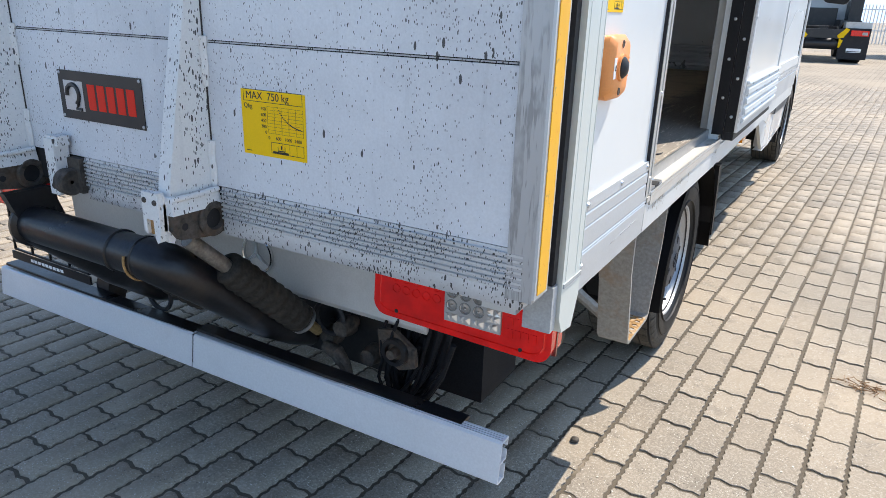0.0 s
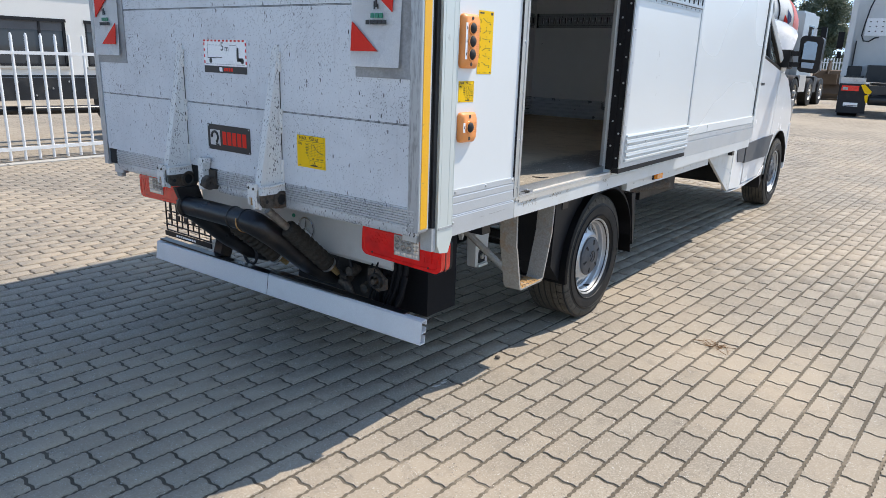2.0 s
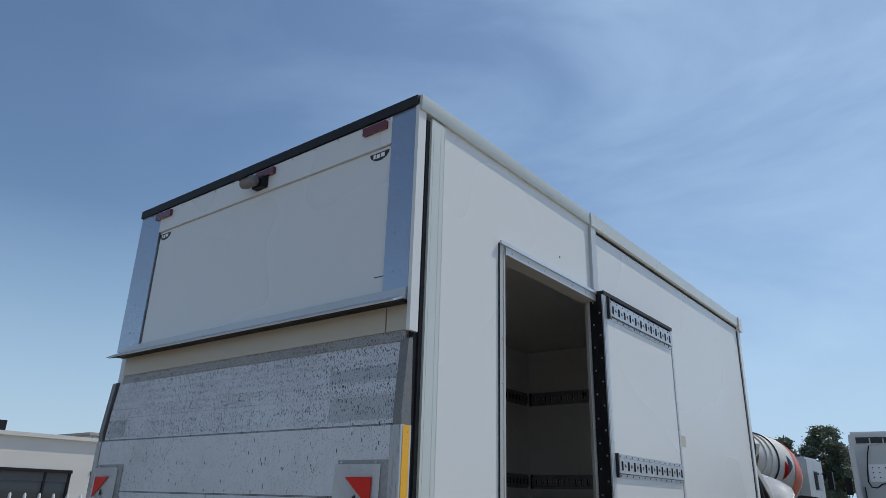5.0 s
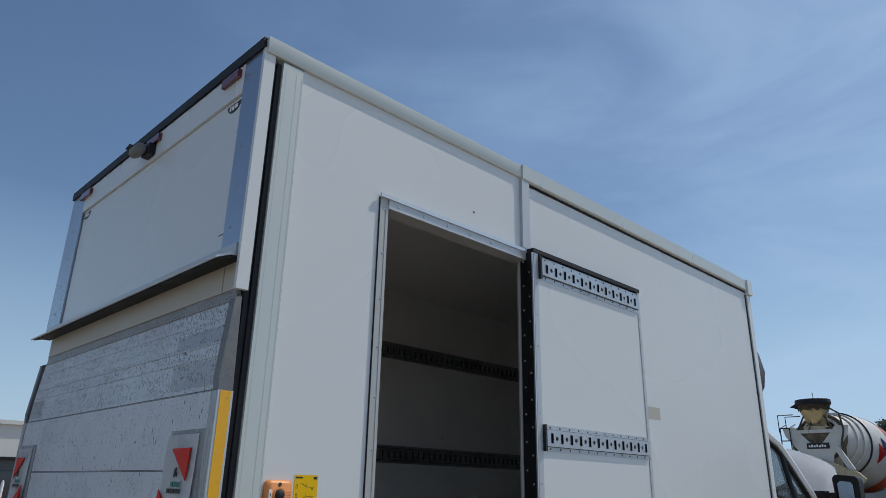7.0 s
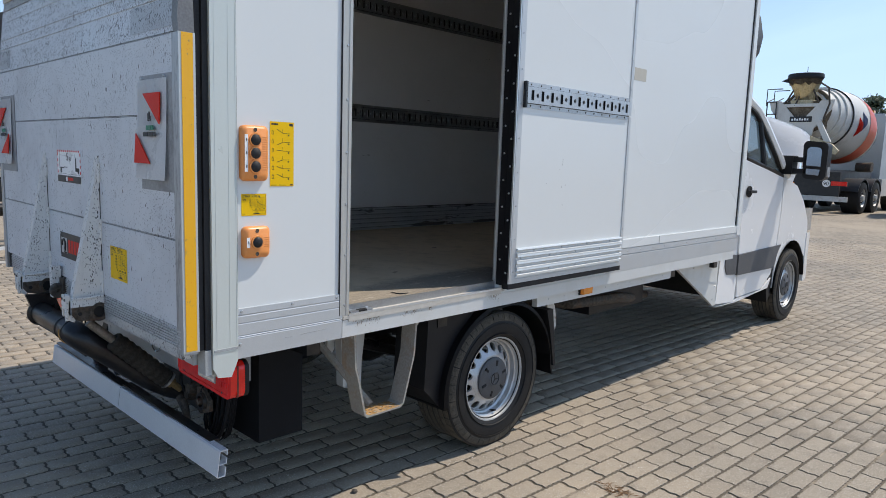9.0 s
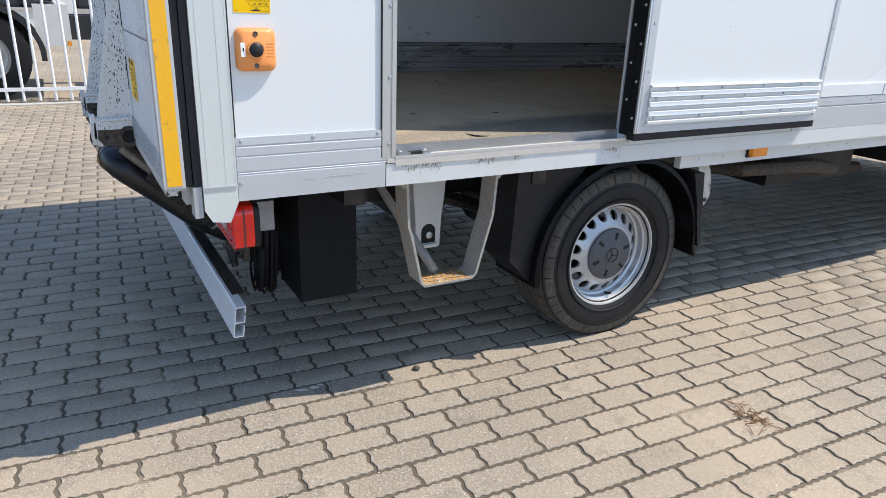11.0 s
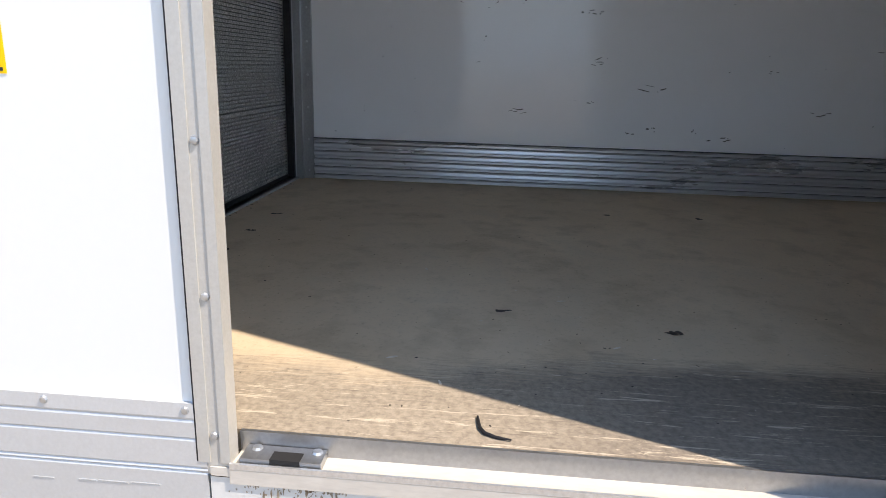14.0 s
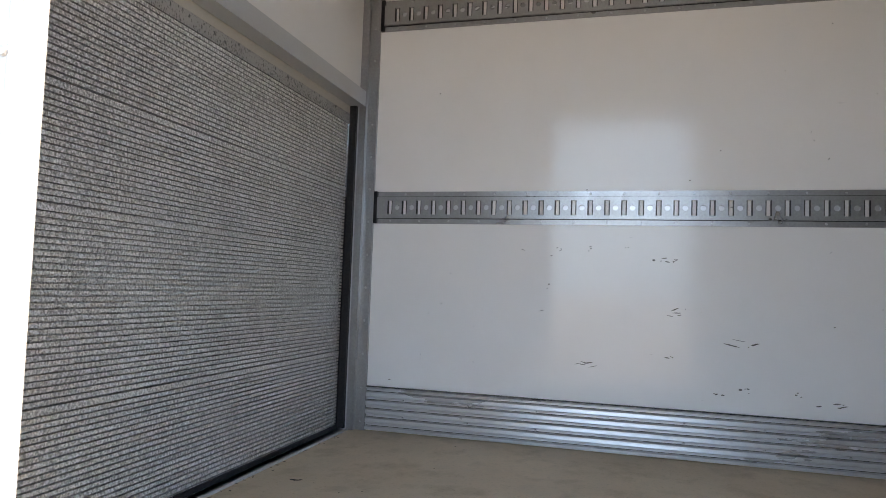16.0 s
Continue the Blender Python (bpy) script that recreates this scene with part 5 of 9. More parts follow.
tube("lift_arm", M_STEEL, lift, [(0.215, -0.150, 0.704), (0.250, -0.149, 0.703), (0.276, -0.136, 0.692), (0.292, -0.108, 0.668), (0.300, -0.07, 0.635), (0.304, -0.02, 0.590), (0.312, 0.10, 0.478), (0.316, 0.20, 0.412), (0.318, 0.26, 0.38)], [0.046, 0.049, 0.050, 0.050, 0.048, 0.045, 0.040, 0.038, 0.034], 20, "black tubular lift arm", 60)
tube("lift_arm", M_STEEL, lift, [(-0.19, -0.145, 0.700), (-0.19, -0.08, 0.645), (-0.18, 0.04, 0.53), (-0.17, 0.16, 0.44), (-0.16, 0.26, 0.40)], [0.050, 0.050, 0.046, 0.044, 0.040], 20, "black tubular lift arm")
prism("arm_gusset", M_STEEL, lift, [(-0.21, 0.79), (-0.10, 0.79), (-0.06, 0.67), (-0.16, 0.65)], "x", -0.204, -0.180, 0.006)
tube("arm_edge", M_RUST, lift, [(0.226, -0.152 + 0.0505 * math.cos(a), 0.706 + 0.0505 * math.sin(a)) for a in [math.pi * (0.9 + 0.055 * k) for k in range(12)]], 0.0028, 6, "rusty weld round the tube")


def ram(name, a, b, r, waves, rod):
    """A hydraulic ram in a rubber bellows, from the rod's end a to the barrel's end b."""
    a, b = Vector(a), Vector(b)
    holder = tube(name, M_STEPROD, lift, [a, a.lerp(b, 0.3)], rod, 12, "dirty steel ram rod")
    pts, rad = [], []
    n = waves * 6
    for i in range(n + 1):
        t = 0.25 + 0.58 * i / n
        pts.append(a.lerp(b, t))
        rad.append(r * (0.80 + 0.14 * math.sin(math.pi * min(1, i / 5) / 2) + 0.055 * math.sin(2 * math.pi * i / 6)))
    tube("bellows", M_BELLOWS, holder, pts, rad, 18, "dusty black rubber bellows", 60)
    tube("hose_clamp", M_GALV, holder, [a.lerp(b, 0.838), a.lerp(b, 0.858)], r * 0.93, 18, "steel hose clamp")
    tube("ram_end", M_BRASS, holder, [a.lerp(b, 0.86), a.lerp(b, 0.90), a.lerp(b, 0.905), a.lerp(b, 1.0)], [r * 0.55, r * 0.55, r * 0.34, r * 0.34], 10, "grimy brass fitting")


M_STEPROD = paint("grimy_ram_steel", (0.24, 0.215, 0.185), 0.5, 0.4, 0.2, (0.12, 0.1, 0.08), 0.5, 15, 90, 0.3)
M_BRASS = paint("grimy_brass", (0.34, 0.24, 0.11), 0.6, 0.5, 0.2, (0.12, 0.09, 0.06), 0.6, 20, 120, 0.3)
ram("hydraulic_ram", (0.340, -0.128, 0.762), (0.385, 0.215, 0.425), 0.041, 9, 0.017)
ram("hydraulic_ram", (-0.05, -0.10, 0.70), (0.03, 0.22, 0.40), 0.046, 9, 0.019)

# warning signs
M_BACKING = paint("grimy_sign_backing", (0.34, 0.345, 0.35), 0.6, 0.2, 0.08, (0.16, 0.15, 0.14), 0.6, 9, 120, 0.1)
for x0, mir in ((0.788, False), (-0.985, True)):
    back = box("sign_backing", M_BACKING, lift, x0 + (0.010 if not mir else -0.005), x0 + 0.262, -0.0885, -0.0855, 1.305, 1.672, 0.001, "grey steel sign backing plate")
    bm = bmesh.new()
    w, h, nz = 0.225, 0.318, 10
    grid = []
    for i in range(nz + 1):
        t = i / nz
        bow = 0.004 + 0.016 * (1 - t) ** 2
        grid.append([bm.verts.new((x0 + w * u + (0.0 if mir else -0.006 * (1 - t)), -0.0905 - bow * (0.6 + 0.4 * math.sin(math.pi * u)), 1.340 + h * t)) for u in (0, 0.25, 0.5, 0.75, 1)])
    for a, b in zip(grid, grid[1:]):
        for k in range(4):
            bm.faces.new((a[k], a[k + 1], b[k + 1], b[k]))
    bmesh.ops.solidify(bm, geom=bm.faces[:], thickness=0.0015)
    sheet = part("warning_sign", bm, M_WHITEINK, lift, "white plastic sign with red corner triangles")
    def yat(z):
        return -0.0905 - 0.004 - 0.016 * (1 - (z - 1.34) / h) ** 2 - 0.0075
    for pts in (((0.063, 1.614), (0.192, 1.614), (0.190, 1.515)), ((0.010, 1.391), (0.010, 1.487), (0.133, 1.391))):
        flip = [((w - u if mir else u), z) for u, z in pts]
        bm = bmesh.new()
        front = [bm.verts.new((x0 + u, yat(z), z)) for u, z in flip]
        backv = [bm.verts.new((x0 + u, yat(z) + 0.004, z)) for u, z in flip]
        bm.faces.new(front)
        bm.faces.new(backv[::-1])
        for k in range(3):
            bm.faces.new((front[k], front[(k + 1) % 3], backv[(k + 1) % 3], backv[k]))
        part("red_triangle", bm, M_REDINK, sheet)
    zc = 1.505
    print_boxes("emblem", M_INK, sheet, "-y", yat(zc) + 0.001, [(x0 + 0.112, x0 + 0.117, zc + 0.020, zc + 0.045), (x0 + 0.120, x0 + 0.125, zc + 0.026, zc + 0.050), (x0 + 0.128, x0 + 0.131, zc + 0.02, zc + 0.036)], 0.003)
    print_boxes("emblem_bar", M_GREENINK, sheet, "-y", yat(zc) + 0.001, [(x0 + 0.098 + 0.019 * i, x0 + 0.113 + 0.019 * i, zc - 0.008, zc + 0.007) for i in range(3)], 0.003, "green bars in place of a trade name")
    print_boxes("emblem_bar", M_INK, sheet, "-y", yat(zc - 0.02) + 0.001, [(x0 + 0.077 + 0.019 * i, x0 + 0.092 + 0.019 * i, zc - 0.028, zc - 0.014) for i in range(5)], 0.003, "black bars in place of a trade name")
    rivets(back, [(x0 + 0.03, -0.0885, 1.664), (x0 + 0.20, -0.0885, 1.664)], (0, -1, 0), M_GALV, 0.006, 0.005)

# maker's plate: black with plain red and silver shapes
plate = box("maker_plate", M_INK, lift, -0.100, 0.192, -0.0875, -0.0855, 0.964, 1.072, 0.001, "black plate with red and silver shapes")
print_boxes("silver_square", M_SILVERINK, plate, "-y", -0.0875, [(-0.082, -0.012, 0.984, 1.050)])
for k in range(1):
    bm = bmesh.new()
    pts = [(-0.048 + 0.022 * math.cos(a), -0.0885, 1.020 + 0.022 * math.sin(a)) for a in [math.radians(d) for d in range(-60, 215, 25)]]
    add_tube(bm, pts, 0.0055, 6)
    add_tube(bm, [(-0.03, -0.0885, 1.0), (-0.04, -0.0885, 0.988), (-0.02, -0.0885, 0.988)], 0.004, 6)
    part("swirl", bm, M_INK, plate)
print_boxes("red_bar", M_REDINK, plate, "-y", -0.0875, [(0.005 + 0.034 * i, 0.031 + 0.034 * i, 0.990, 1.046) for i in range(5)], label="red bars in place of a trade name")
rivets(plate, [(x, -0.0875, z) for x in (-0.094, 0.186) for z in (0.970, 1.066)], (0, -1, 0), M_GALV, 0.004, 0.002)

# distance plate with the 5 m sign
plate = box("distance_plate", M_WHITEINK, lift, -0.094, 0.192, -0.0872, -0.0855, 1.288, 1.420, 0.001, "white keep-clear plate with a striped border")
print_boxes("stripe", M_REDINK, plate, "-y", -0.0872, [(-0.094 + 0.026 * i, -0.081 + 0.026 * i, 1.413, 1.420) for i in range(11)] + [(x, x + 0.007, 1.325 + 0.024 * i, 1.337 + 0.024 * i) for x in (-0.094, 0.185) for i in range(4)])
print_boxes("dark_stripe", M_INK, plate, "-y", -0.0872, [(-0.094, 0.192, 1.288, 1.316), (-0.082, 0.180, 1.3225, 1.3235), (-0.068, -0.067, 1.345, 1.405), (0.128, 0.129, 1.345, 1.405), (-0.066, 0.020, 1.3985, 1.3995), (0.085, 0.127, 1.3985, 1.3995),
                                                            (-0.068, -0.010, 1.346, 1.350), (0.13, 0.17, 1.336, 1.350), (0.132, 0.142, 1.350, 1.390), (0.142, 0.175, 1.336, 1.346), (-0.01, 0.03, 1.349, 1.352)])
for xc, r in ((-0.048, 0.010), (0.165, 0.009)):
    lathe("wheel_print", M_INK, plate, [(-0.0880, 0.0005), (-0.0880, r), (-0.0872, r)], 16, "y", (xc, 0, 1.336))
lettering("sign_text", "5", M_INK, plate, (0.022, -0.0876, 1.378), 0.047, "-y")
lettering("sign_text", "m", M_INK, plate, (0.050, -0.0876, 1.376), 0.036, "-y")
print_boxes("red_bar", M_REDINK, plate, "-y", -0.0876, [(0.04 + 0.016 * i, 0.052 + 0.016 * i, 1.296, 1.309) for i in range(4)])
print_boxes("white_mark", M_WHITEINK, plate, "-y", -0.0876, [(0.010, 0.030, 1.294, 1.311)])
chart_label(lift, "-y", -0.0855, 0.480, 0.955, 0.157, 0.121)

# ---- delivery van: chassis and cab ----
van = thing("delivery_van", (0.03, 3.2, 0.0), "white delivery van with steel wheels and a raised bonnet", "van")


def wheel(parent, centre, radius, rim_r, width, side, ring_holes=16, cap=True, label="van wheel with a silver steel rim"):
    """A wheel with its axle along x; side +1 faces +x. The hub, tyre, rim and cap are built round the centre."""
    c = Vector(centre)
    s = side
    hub = lathe("wheel", M_STEEL, parent, [(-0.06 * s, 0.002), (-0.06 * s, 0.13), (0.02 * s, 0.13), (0.02 * s, 0.002)], 24, "x", c, label)
    w = width / 2
    prof = [(-w * 0.80 * s, rim_r - 0.012), (-w * 0.92 * s, rim_r + 0.02), (-w * 1.04 * s, (radius + rim_r) / 2), (-w * 0.98 * s, radius - 0.045), (-w * 0.86 * s, radius - 0.012)]
    for k in range(5):
        a = -0.80 + 0.36 * k
        prof += [(w * a * s, radius), (w * (a + 0.27) * s, radius)]
        if k < 4:
            prof += [(w * (a + 0.285) * s, radius - 0.009), (w * (a + 0.345) * s, radius - 0.009)]
    prof += [(w * 0.92 * s, radius - 0.018), (w * 0.98 * s, radius - 0.036), (w * 1.04 * s, radius - 0.058), (w * 1.05 * s, (radius + rim_r) / 2), (w * 1.02 * s, rim_r + 0.045), (w * 1.025 * s, rim_r + 0.040), (w * 0.95 * s, rim_r + 0.012), (w * 0.80 * s, rim_r - 0.012)]
    tyre = lathe("tyre", M_TYRE, hub, prof, 72, "x", c, "dusty black road tyre")
    # shoulder blocks with narrow cuts between them
    bm = bmesh.new()
    blocks = 48
    for k in range(blocks):
        t = 2 * math.pi * (k + 0.5) / blocks
        u, v = Vector((0, math.cos(t), math.sin(t))), Vector((0, -math.sin(t), math.cos(t)))
        half = math.pi * radius / blocks * (0.88 if k % 3 else 0.80)
        for sd in (1, -1):
            rows = [[bm.verts.new(c + Vector((s * sd * w * a, 0, 0)) + u * (radius + d) + v * (e * half + 0.010 * (a - 0.6) * (1 if k % 2 else 0.6))) for e in (-1, 1)]
                    for a, d in ((0.58, -0.008), (0.585, 0.0022), (0.82, 0.0020), (0.90, -0.006), (0.965, -0.018), (1.005, -0.036), (1.000, -0.046))]
            for a, b in zip(rows, rows[1:]):
                bm.faces.new((a[0], a[1], b[1], b[0]))
            bm.faces.new([r[0] for r in rows])
            bm.faces.new([r[1] for r in rows])
    part("tread", bm, M_TREAD, tyre, kind="stuff")
    band = []
    for k in range(4):
        a = -0.56 + 0.29 * k
        band += [(w * a * s, radius - 0.004), (w * (a + 0.01) * s, radius + 0.0012), (w * (a + 0.23) * s, radius + 0.0012), (w * (a + 0.24) * s, radius - 0.004)]
    lathe("tread_band", M_TREAD, tyre, band, 72, "x", c, "dusty grooved tread")
    for rr in (rim_r + 0.022, rim_r + 0.076):
        lathe("sidewall_ring", M_TYRE, tyre, [(w * 0.985 * s, rr - 0.003), (w * (1.035 if rr < 0.27 else 1.060) * s, rr - 0.001), (w * (1.035 if rr < 0.27 else 1.060) * s, rr + 0.001), (w * 0.985 * s, rr + 0.003)], 60, "x", c)
    o = w * 0.80
    rim = lathe("rim", M_STEELRIM, hub, [(-o * s, rim_r), (o * s, rim_r), ((o + 0.009) * s, rim_r + 0.005), ((o + 0.013) * s, rim_r + 0.002), ((o + 0.012) * s, rim_r - 0.004), (o * 0.94 * s, rim_r - 0.010), (o * 0.84 * s, rim_r - 0.013), (o * 0.80 * s, rim_r - 0.020),
                                         (o * 0.56 * s, rim_r - 0.022), (o * 0.50 * s, rim_r - 0.030), (o * 0.12 * s, rim_r - 0.034)], 56, "x", c, "silver steel rim")
    # pressed disc with round vent holes
    bm = bmesh.new()
    r0, r1, n = rim_r - 0.032, rim_r - 0.084, ring_holes
    seg = 16
    for k in range(n):
        t0, t1, tm = 2 * math.pi * k / n, 2 * math.pi * (k + 1) / n, 2 * math.pi * (k + 0.5) / n
        rm, hr = (r0 + r1) / 2, 0.0198 * rim_r / 0.212
        def P(r, t, dx=0.0):
            xx = o * (0.46 + 0.36 * (r0 - r) / (r0 - r1)) + dx
            return c + Vector((xx * s, r * math.cos(t), r * math.sin(t)))
        hole = [(rm + hr * math.cos(2 * math.pi * j / seg), tm + hr / rm * math.sin(2 * math.pi * j / seg)) for j in range(seg)]
        outl = [(r0, tm), (r0, tm + (t1 - tm) * 0.45), (r0, t1), ((rm + r0) / 2, t1), (rm, t1), ((rm + r1) / 2, t1), (r1, t1), (r1, tm + (t1 - tm) * 0.45), (r1, tm), (r1, tm + (t0 - tm) * 0.45), (r1, t0), ((rm + r1) / 2, t0), (rm, t0), ((rm + r0) / 2, t0), (r0, t0), (r0, tm + (t0 - tm) * 0.45)]
        hv = [bm.verts.new(P(r, t)) for r, t in hole]
        hb = [bm.verts.new(P(r, t, -0.012)) for r, t in hole]
        ov = [bm.verts.new(P(r, t)) for r, t in outl]
        for j in range(seg):
            jj = (j + 1) % seg
            bm.faces.new((hv[j], hv[jj], ov[jj], ov[j]))
            bm.faces.new((hb[j], hb[jj], hv[jj], hv[j]))
    bmesh.ops.remove_doubles(bm, verts=bm.verts[:], dist=0.0004)
    part("rim_disc", bm, M_STEELRIM, rim, "silver steel disc with round vent holes")
    lathe("hub_plate", M_STEELRIM, rim, [(o * 0.82 * s, r1), (o * 0.90 * s, r1 - 0.010), (o * 0.91 * s, 0.080), (o * 0.86 * s, 0.070), (o * 0.86 * s, 0.001)], 40, "x", c)
    if cap:
        f = o * 0.91 * s
        lathe("hub_cap", M_GREYPLASTIC, rim, [(f, 0.108), (f + 0.008 * s, 0.106), (f + 0.013 * s, 0.098), (f + 0.016 * s, 0.080), (f + 0.018 * s, 0.040), (f + 0.021 * s, 0.036), (f + 0.021 * s, 0.001)], 40, "x", c, "dark grey hub cap")
        bm = bmesh.new()
        for k in range(6):
            t = 2 * math.pi * k / 6 + 0.3
            u, v = Vector((0, math.cos(t), math.sin(t))), Vector((0, -math.sin(t), math.cos(t)))
            p = c + u * 0.078 + Vector((f + 0.0155 * s, 0, 0))
            vs = add_box(bm, -0.002, 0.0025, -0.006, 0.006, -0.014, 0.014)
            for q in vs:
                q.co = p + Vector((s * q.co.x, 0, 0)) + v * q.co.y + u * q.co.z
        part("cap_slots", bm, M_DARKIN, rim, kind="stuff")
        lathe("cap_ring", M_PLASTIC, rim, [(f + 0.0205 * s, 0.031), (f + 0.0235 * s, 0.029), (f + 0.0205 * s, 0.027)], 30, "x", c)
        bm = bmesh.new()
        for k in range(3):
            t = math.radians(90 + 120 * k + 20)
            add_tube(bm, [c + Vector((f + 0.021 * s, 0, 0)), c + Vector((f + 0.022 * s, 0.028 * math.cos(t), 0.028 * math.sin(t)))], [0.0032, 0.0012], 6)
        part("cap_spokes", bm, M_PLASTIC, rim)
    tube("valve", M_RUBBER, rim, [c + Vector((o * 0.55 * s, 0.036, -rim_r * 0.90)), c + Vector((o * 0.70 * s, 0.036, -rim_r * 0.88)), c + Vector((o * 0.95 * s, 0.035, -rim_r * 0.84))], [0.006, 0.0055, 0.0045], 8)
    return hub


REAR_Y, FRONT_Y = 1.560, 5.89
wheel(van, (0.890, REAR_Y, 0.343), 0.344, 0.212, 0.250, 1)
wheel(van, (-0.830, REAR_Y, 0.343), 0.344, 0.212, 0.250, -1)
wheel(van, (0.875, FRONT_Y, 0.343), 0.344, 0.212, 0.225, 1)
wheel(van, (-0.815, FRONT_Y, 0.343), 0.344, 0.212, 0.225, -1)

# chassis
for x in (-0.40, 0.46):
    box("chassis_rail", M_STEEL, van, x - 0.035, x + 0.035, 0.24, 5.2, 0.52, 0.70, 0.006, "black chassis rail")
for y in (0.45, 1.15, 2.4, 3.4, 4.1):
    box("cross_member", M_STEEL, van, -0.97, 1.02, y - 0.03, y + 0.03, 0.68, 0.745, 0.006)
tube("rear_axle", M_STEEL, van, [(-0.75, REAR_Y, 0.345), (-0.12, REAR_Y, 0.345), (0.03, REAR_Y, 0.345), (0.18, REAR_Y, 0.345), (0.82, REAR_Y, 0.345)], [0.045, 0.05, 0.14, 0.05, 0.045], 16, "black rear axle")
for x in (-0.52, 0.58):
    tube("leaf_spring", M_STEEL, van, [(x, REAR_Y - 0.62, 0.56), (x, REAR_Y - 0.25, 0.43), (x, REAR_Y, 0.41), (x, REAR_Y + 0.3, 0.43), (x, REAR_Y + 0.65, 0.55)], 0.028, 8, "dark leaf spring")
tube("exhaust_pipe", M_RUSTY, van, [(-0.1, 0.8, 0.45), (-0.1, 1.2, 0.50), (-0.12, 2.2, 0.48), (0.75, 2.6, 0.55), (0.88, 2.95, 0.57), (0.8, 3.2, 0.52), (0.5, 4.0, 0.40)], 0.035, 10, "rusty exhaust pipe")
box("fuel_tank", M_PLASTIC, van, 0.30, 0.78, 2.75, 3.45, 0.46, 0.67, 0.06, "black plastic tank", 3)
tube("prop_shaft", M_STEEL, van, [(0.03, REAR_Y + 0.1, 0.37), (0.03, 4.6, 0.45)], 0.035, 10)

# mudguards round the rear wheels
for s, xc in ((1, 0.925), (-1, -0.865)):
    bm = bmesh.new()
    rows = []
    for k in range(25):
        t = radians(-8 + 196 * k / 24)
        ry, rz = REAR_Y + 0.415 * math.cos(t), 0.345 + 0.405 * math.sin(t)
        if t < radians(0):
            ry += 0.02
        rows.append([bm.verts.new((xc + s * d, ry, min(rz, 0.742))) for d in (-0.14, 0.09, 0.125, 0.13)])
        rows[-1][3].co.y = REAR_Y + (ry - REAR_Y) * 0.955
        rows[-1][3].co.z = 0.345 + (rows[-1][3].co.z - 0.345) * 0.955
    for a, b in zip(rows, rows[1:]):
        for k in range(3):
            bm.faces.new((a[k], a[k + 1], b[k + 1], b[k]))
    bmesh.ops.solidify(bm, geom=bm.faces[:], thickness=0.008)
    guard = part("mudguard", bm, M_PLASTIC, van, "black plastic mudguard")
    prism("mud_flap", M_PLASTIC, guard, [(1.065, 0.735), (1.050, 0.40), (1.165, 0.285), (1.180, 0.30), (1.185, 0.48), (1.26, 0.61), (1.38, 0.735)], "x", xc - s * 0.12, xc + s * 0.09, 0.004, "black rear mud flap")
    prism("mud_flap", M_PLASTIC, guard, [(1.955, 0.66), (2.000, 0.345), (1.985, 0.340), (1.935, 0.55), (1.90, 0.66)], "x", xc - s * 0.14, xc + s * 0.132, 0.004, "black front mud flap")
M_RUSTWHITE = paint("rust_stained_white_steel", (0.62, 0.60, 0.56), 0.55, 0.1, 0.15, (0.22, 0.10, 0.04), 0.9, 18, 90, 0.4, 0.002)
bkt = prism("bracket", M_RUSTWHITE, van, [(1.985, 0.700), (2.060, 0.700), (2.100, 0.640), (2.118, 0.575), (2.122, 0.520), (2.096, 0.484), (2.062, 0.488), (2.058, 0.515), (2.080, 0.560), (2.050, 0.590), (2.000, 0.606), (2.030, 0.650)], "x", 0.925, 0.965, 0.008, "rust-stained white hook bracket", 3)
lathe("bracket_bolt", M_RUSTY, bkt, [(0.965, 0.010), (0.970, 0.009), (0.972, 0.001)], 12, "x", (0, 2.092, 0.508))

# side step: bent strap with a perforated rusty tread
bm = bmesh.new()
outer = [(0.602, 0.752), (0.610, 0.60), (0.620, 0.575), (0.660, 0.402), (0.676, 0.386), (0.858, 0.386), (0.876, 0.402), (0.926, 0.585), (0.932, 0.61), (0.940, 0.752)]
cx, cz = 0.771, 0.60
inner = [(y + (0.009 if y < cx else -0.009), z + (0.008 if z < 0.39 else 0.0)) for y, z in outer]
lo = [[bm.verts.new((x, y, z)) for y, z in ring] for x in (0.990, 1.074) for ring in (outer, inner)]
o0, i0, o1, i1 = lo
for k in range(len(outer) - 1):
    bm.faces.new((o0[k], o0[k + 1], o1[k + 1], o1[k]))
    bm.faces.new((i0[k + 1], i0[k], i1[k], i1[k + 1]))
    bm.faces.new((o1[k], o1[k + 1], i1[k + 1], i1[k]))
    bm.faces.new((o0[k + 1], o0[k], i0[k], i0[k + 1]))
for k in (0, -1):
    bm.faces.new((o0[k], o1[k], i1[k], i0[k]))
step = part("side_step", bm, M_STEP, van, "worn bent-steel side step with a rusty tread")
bm = bmesh.new()
hx, hy = 4, 6
x0, x1, y0, y1 = 0.991, 1.073, 0.686, 0.854
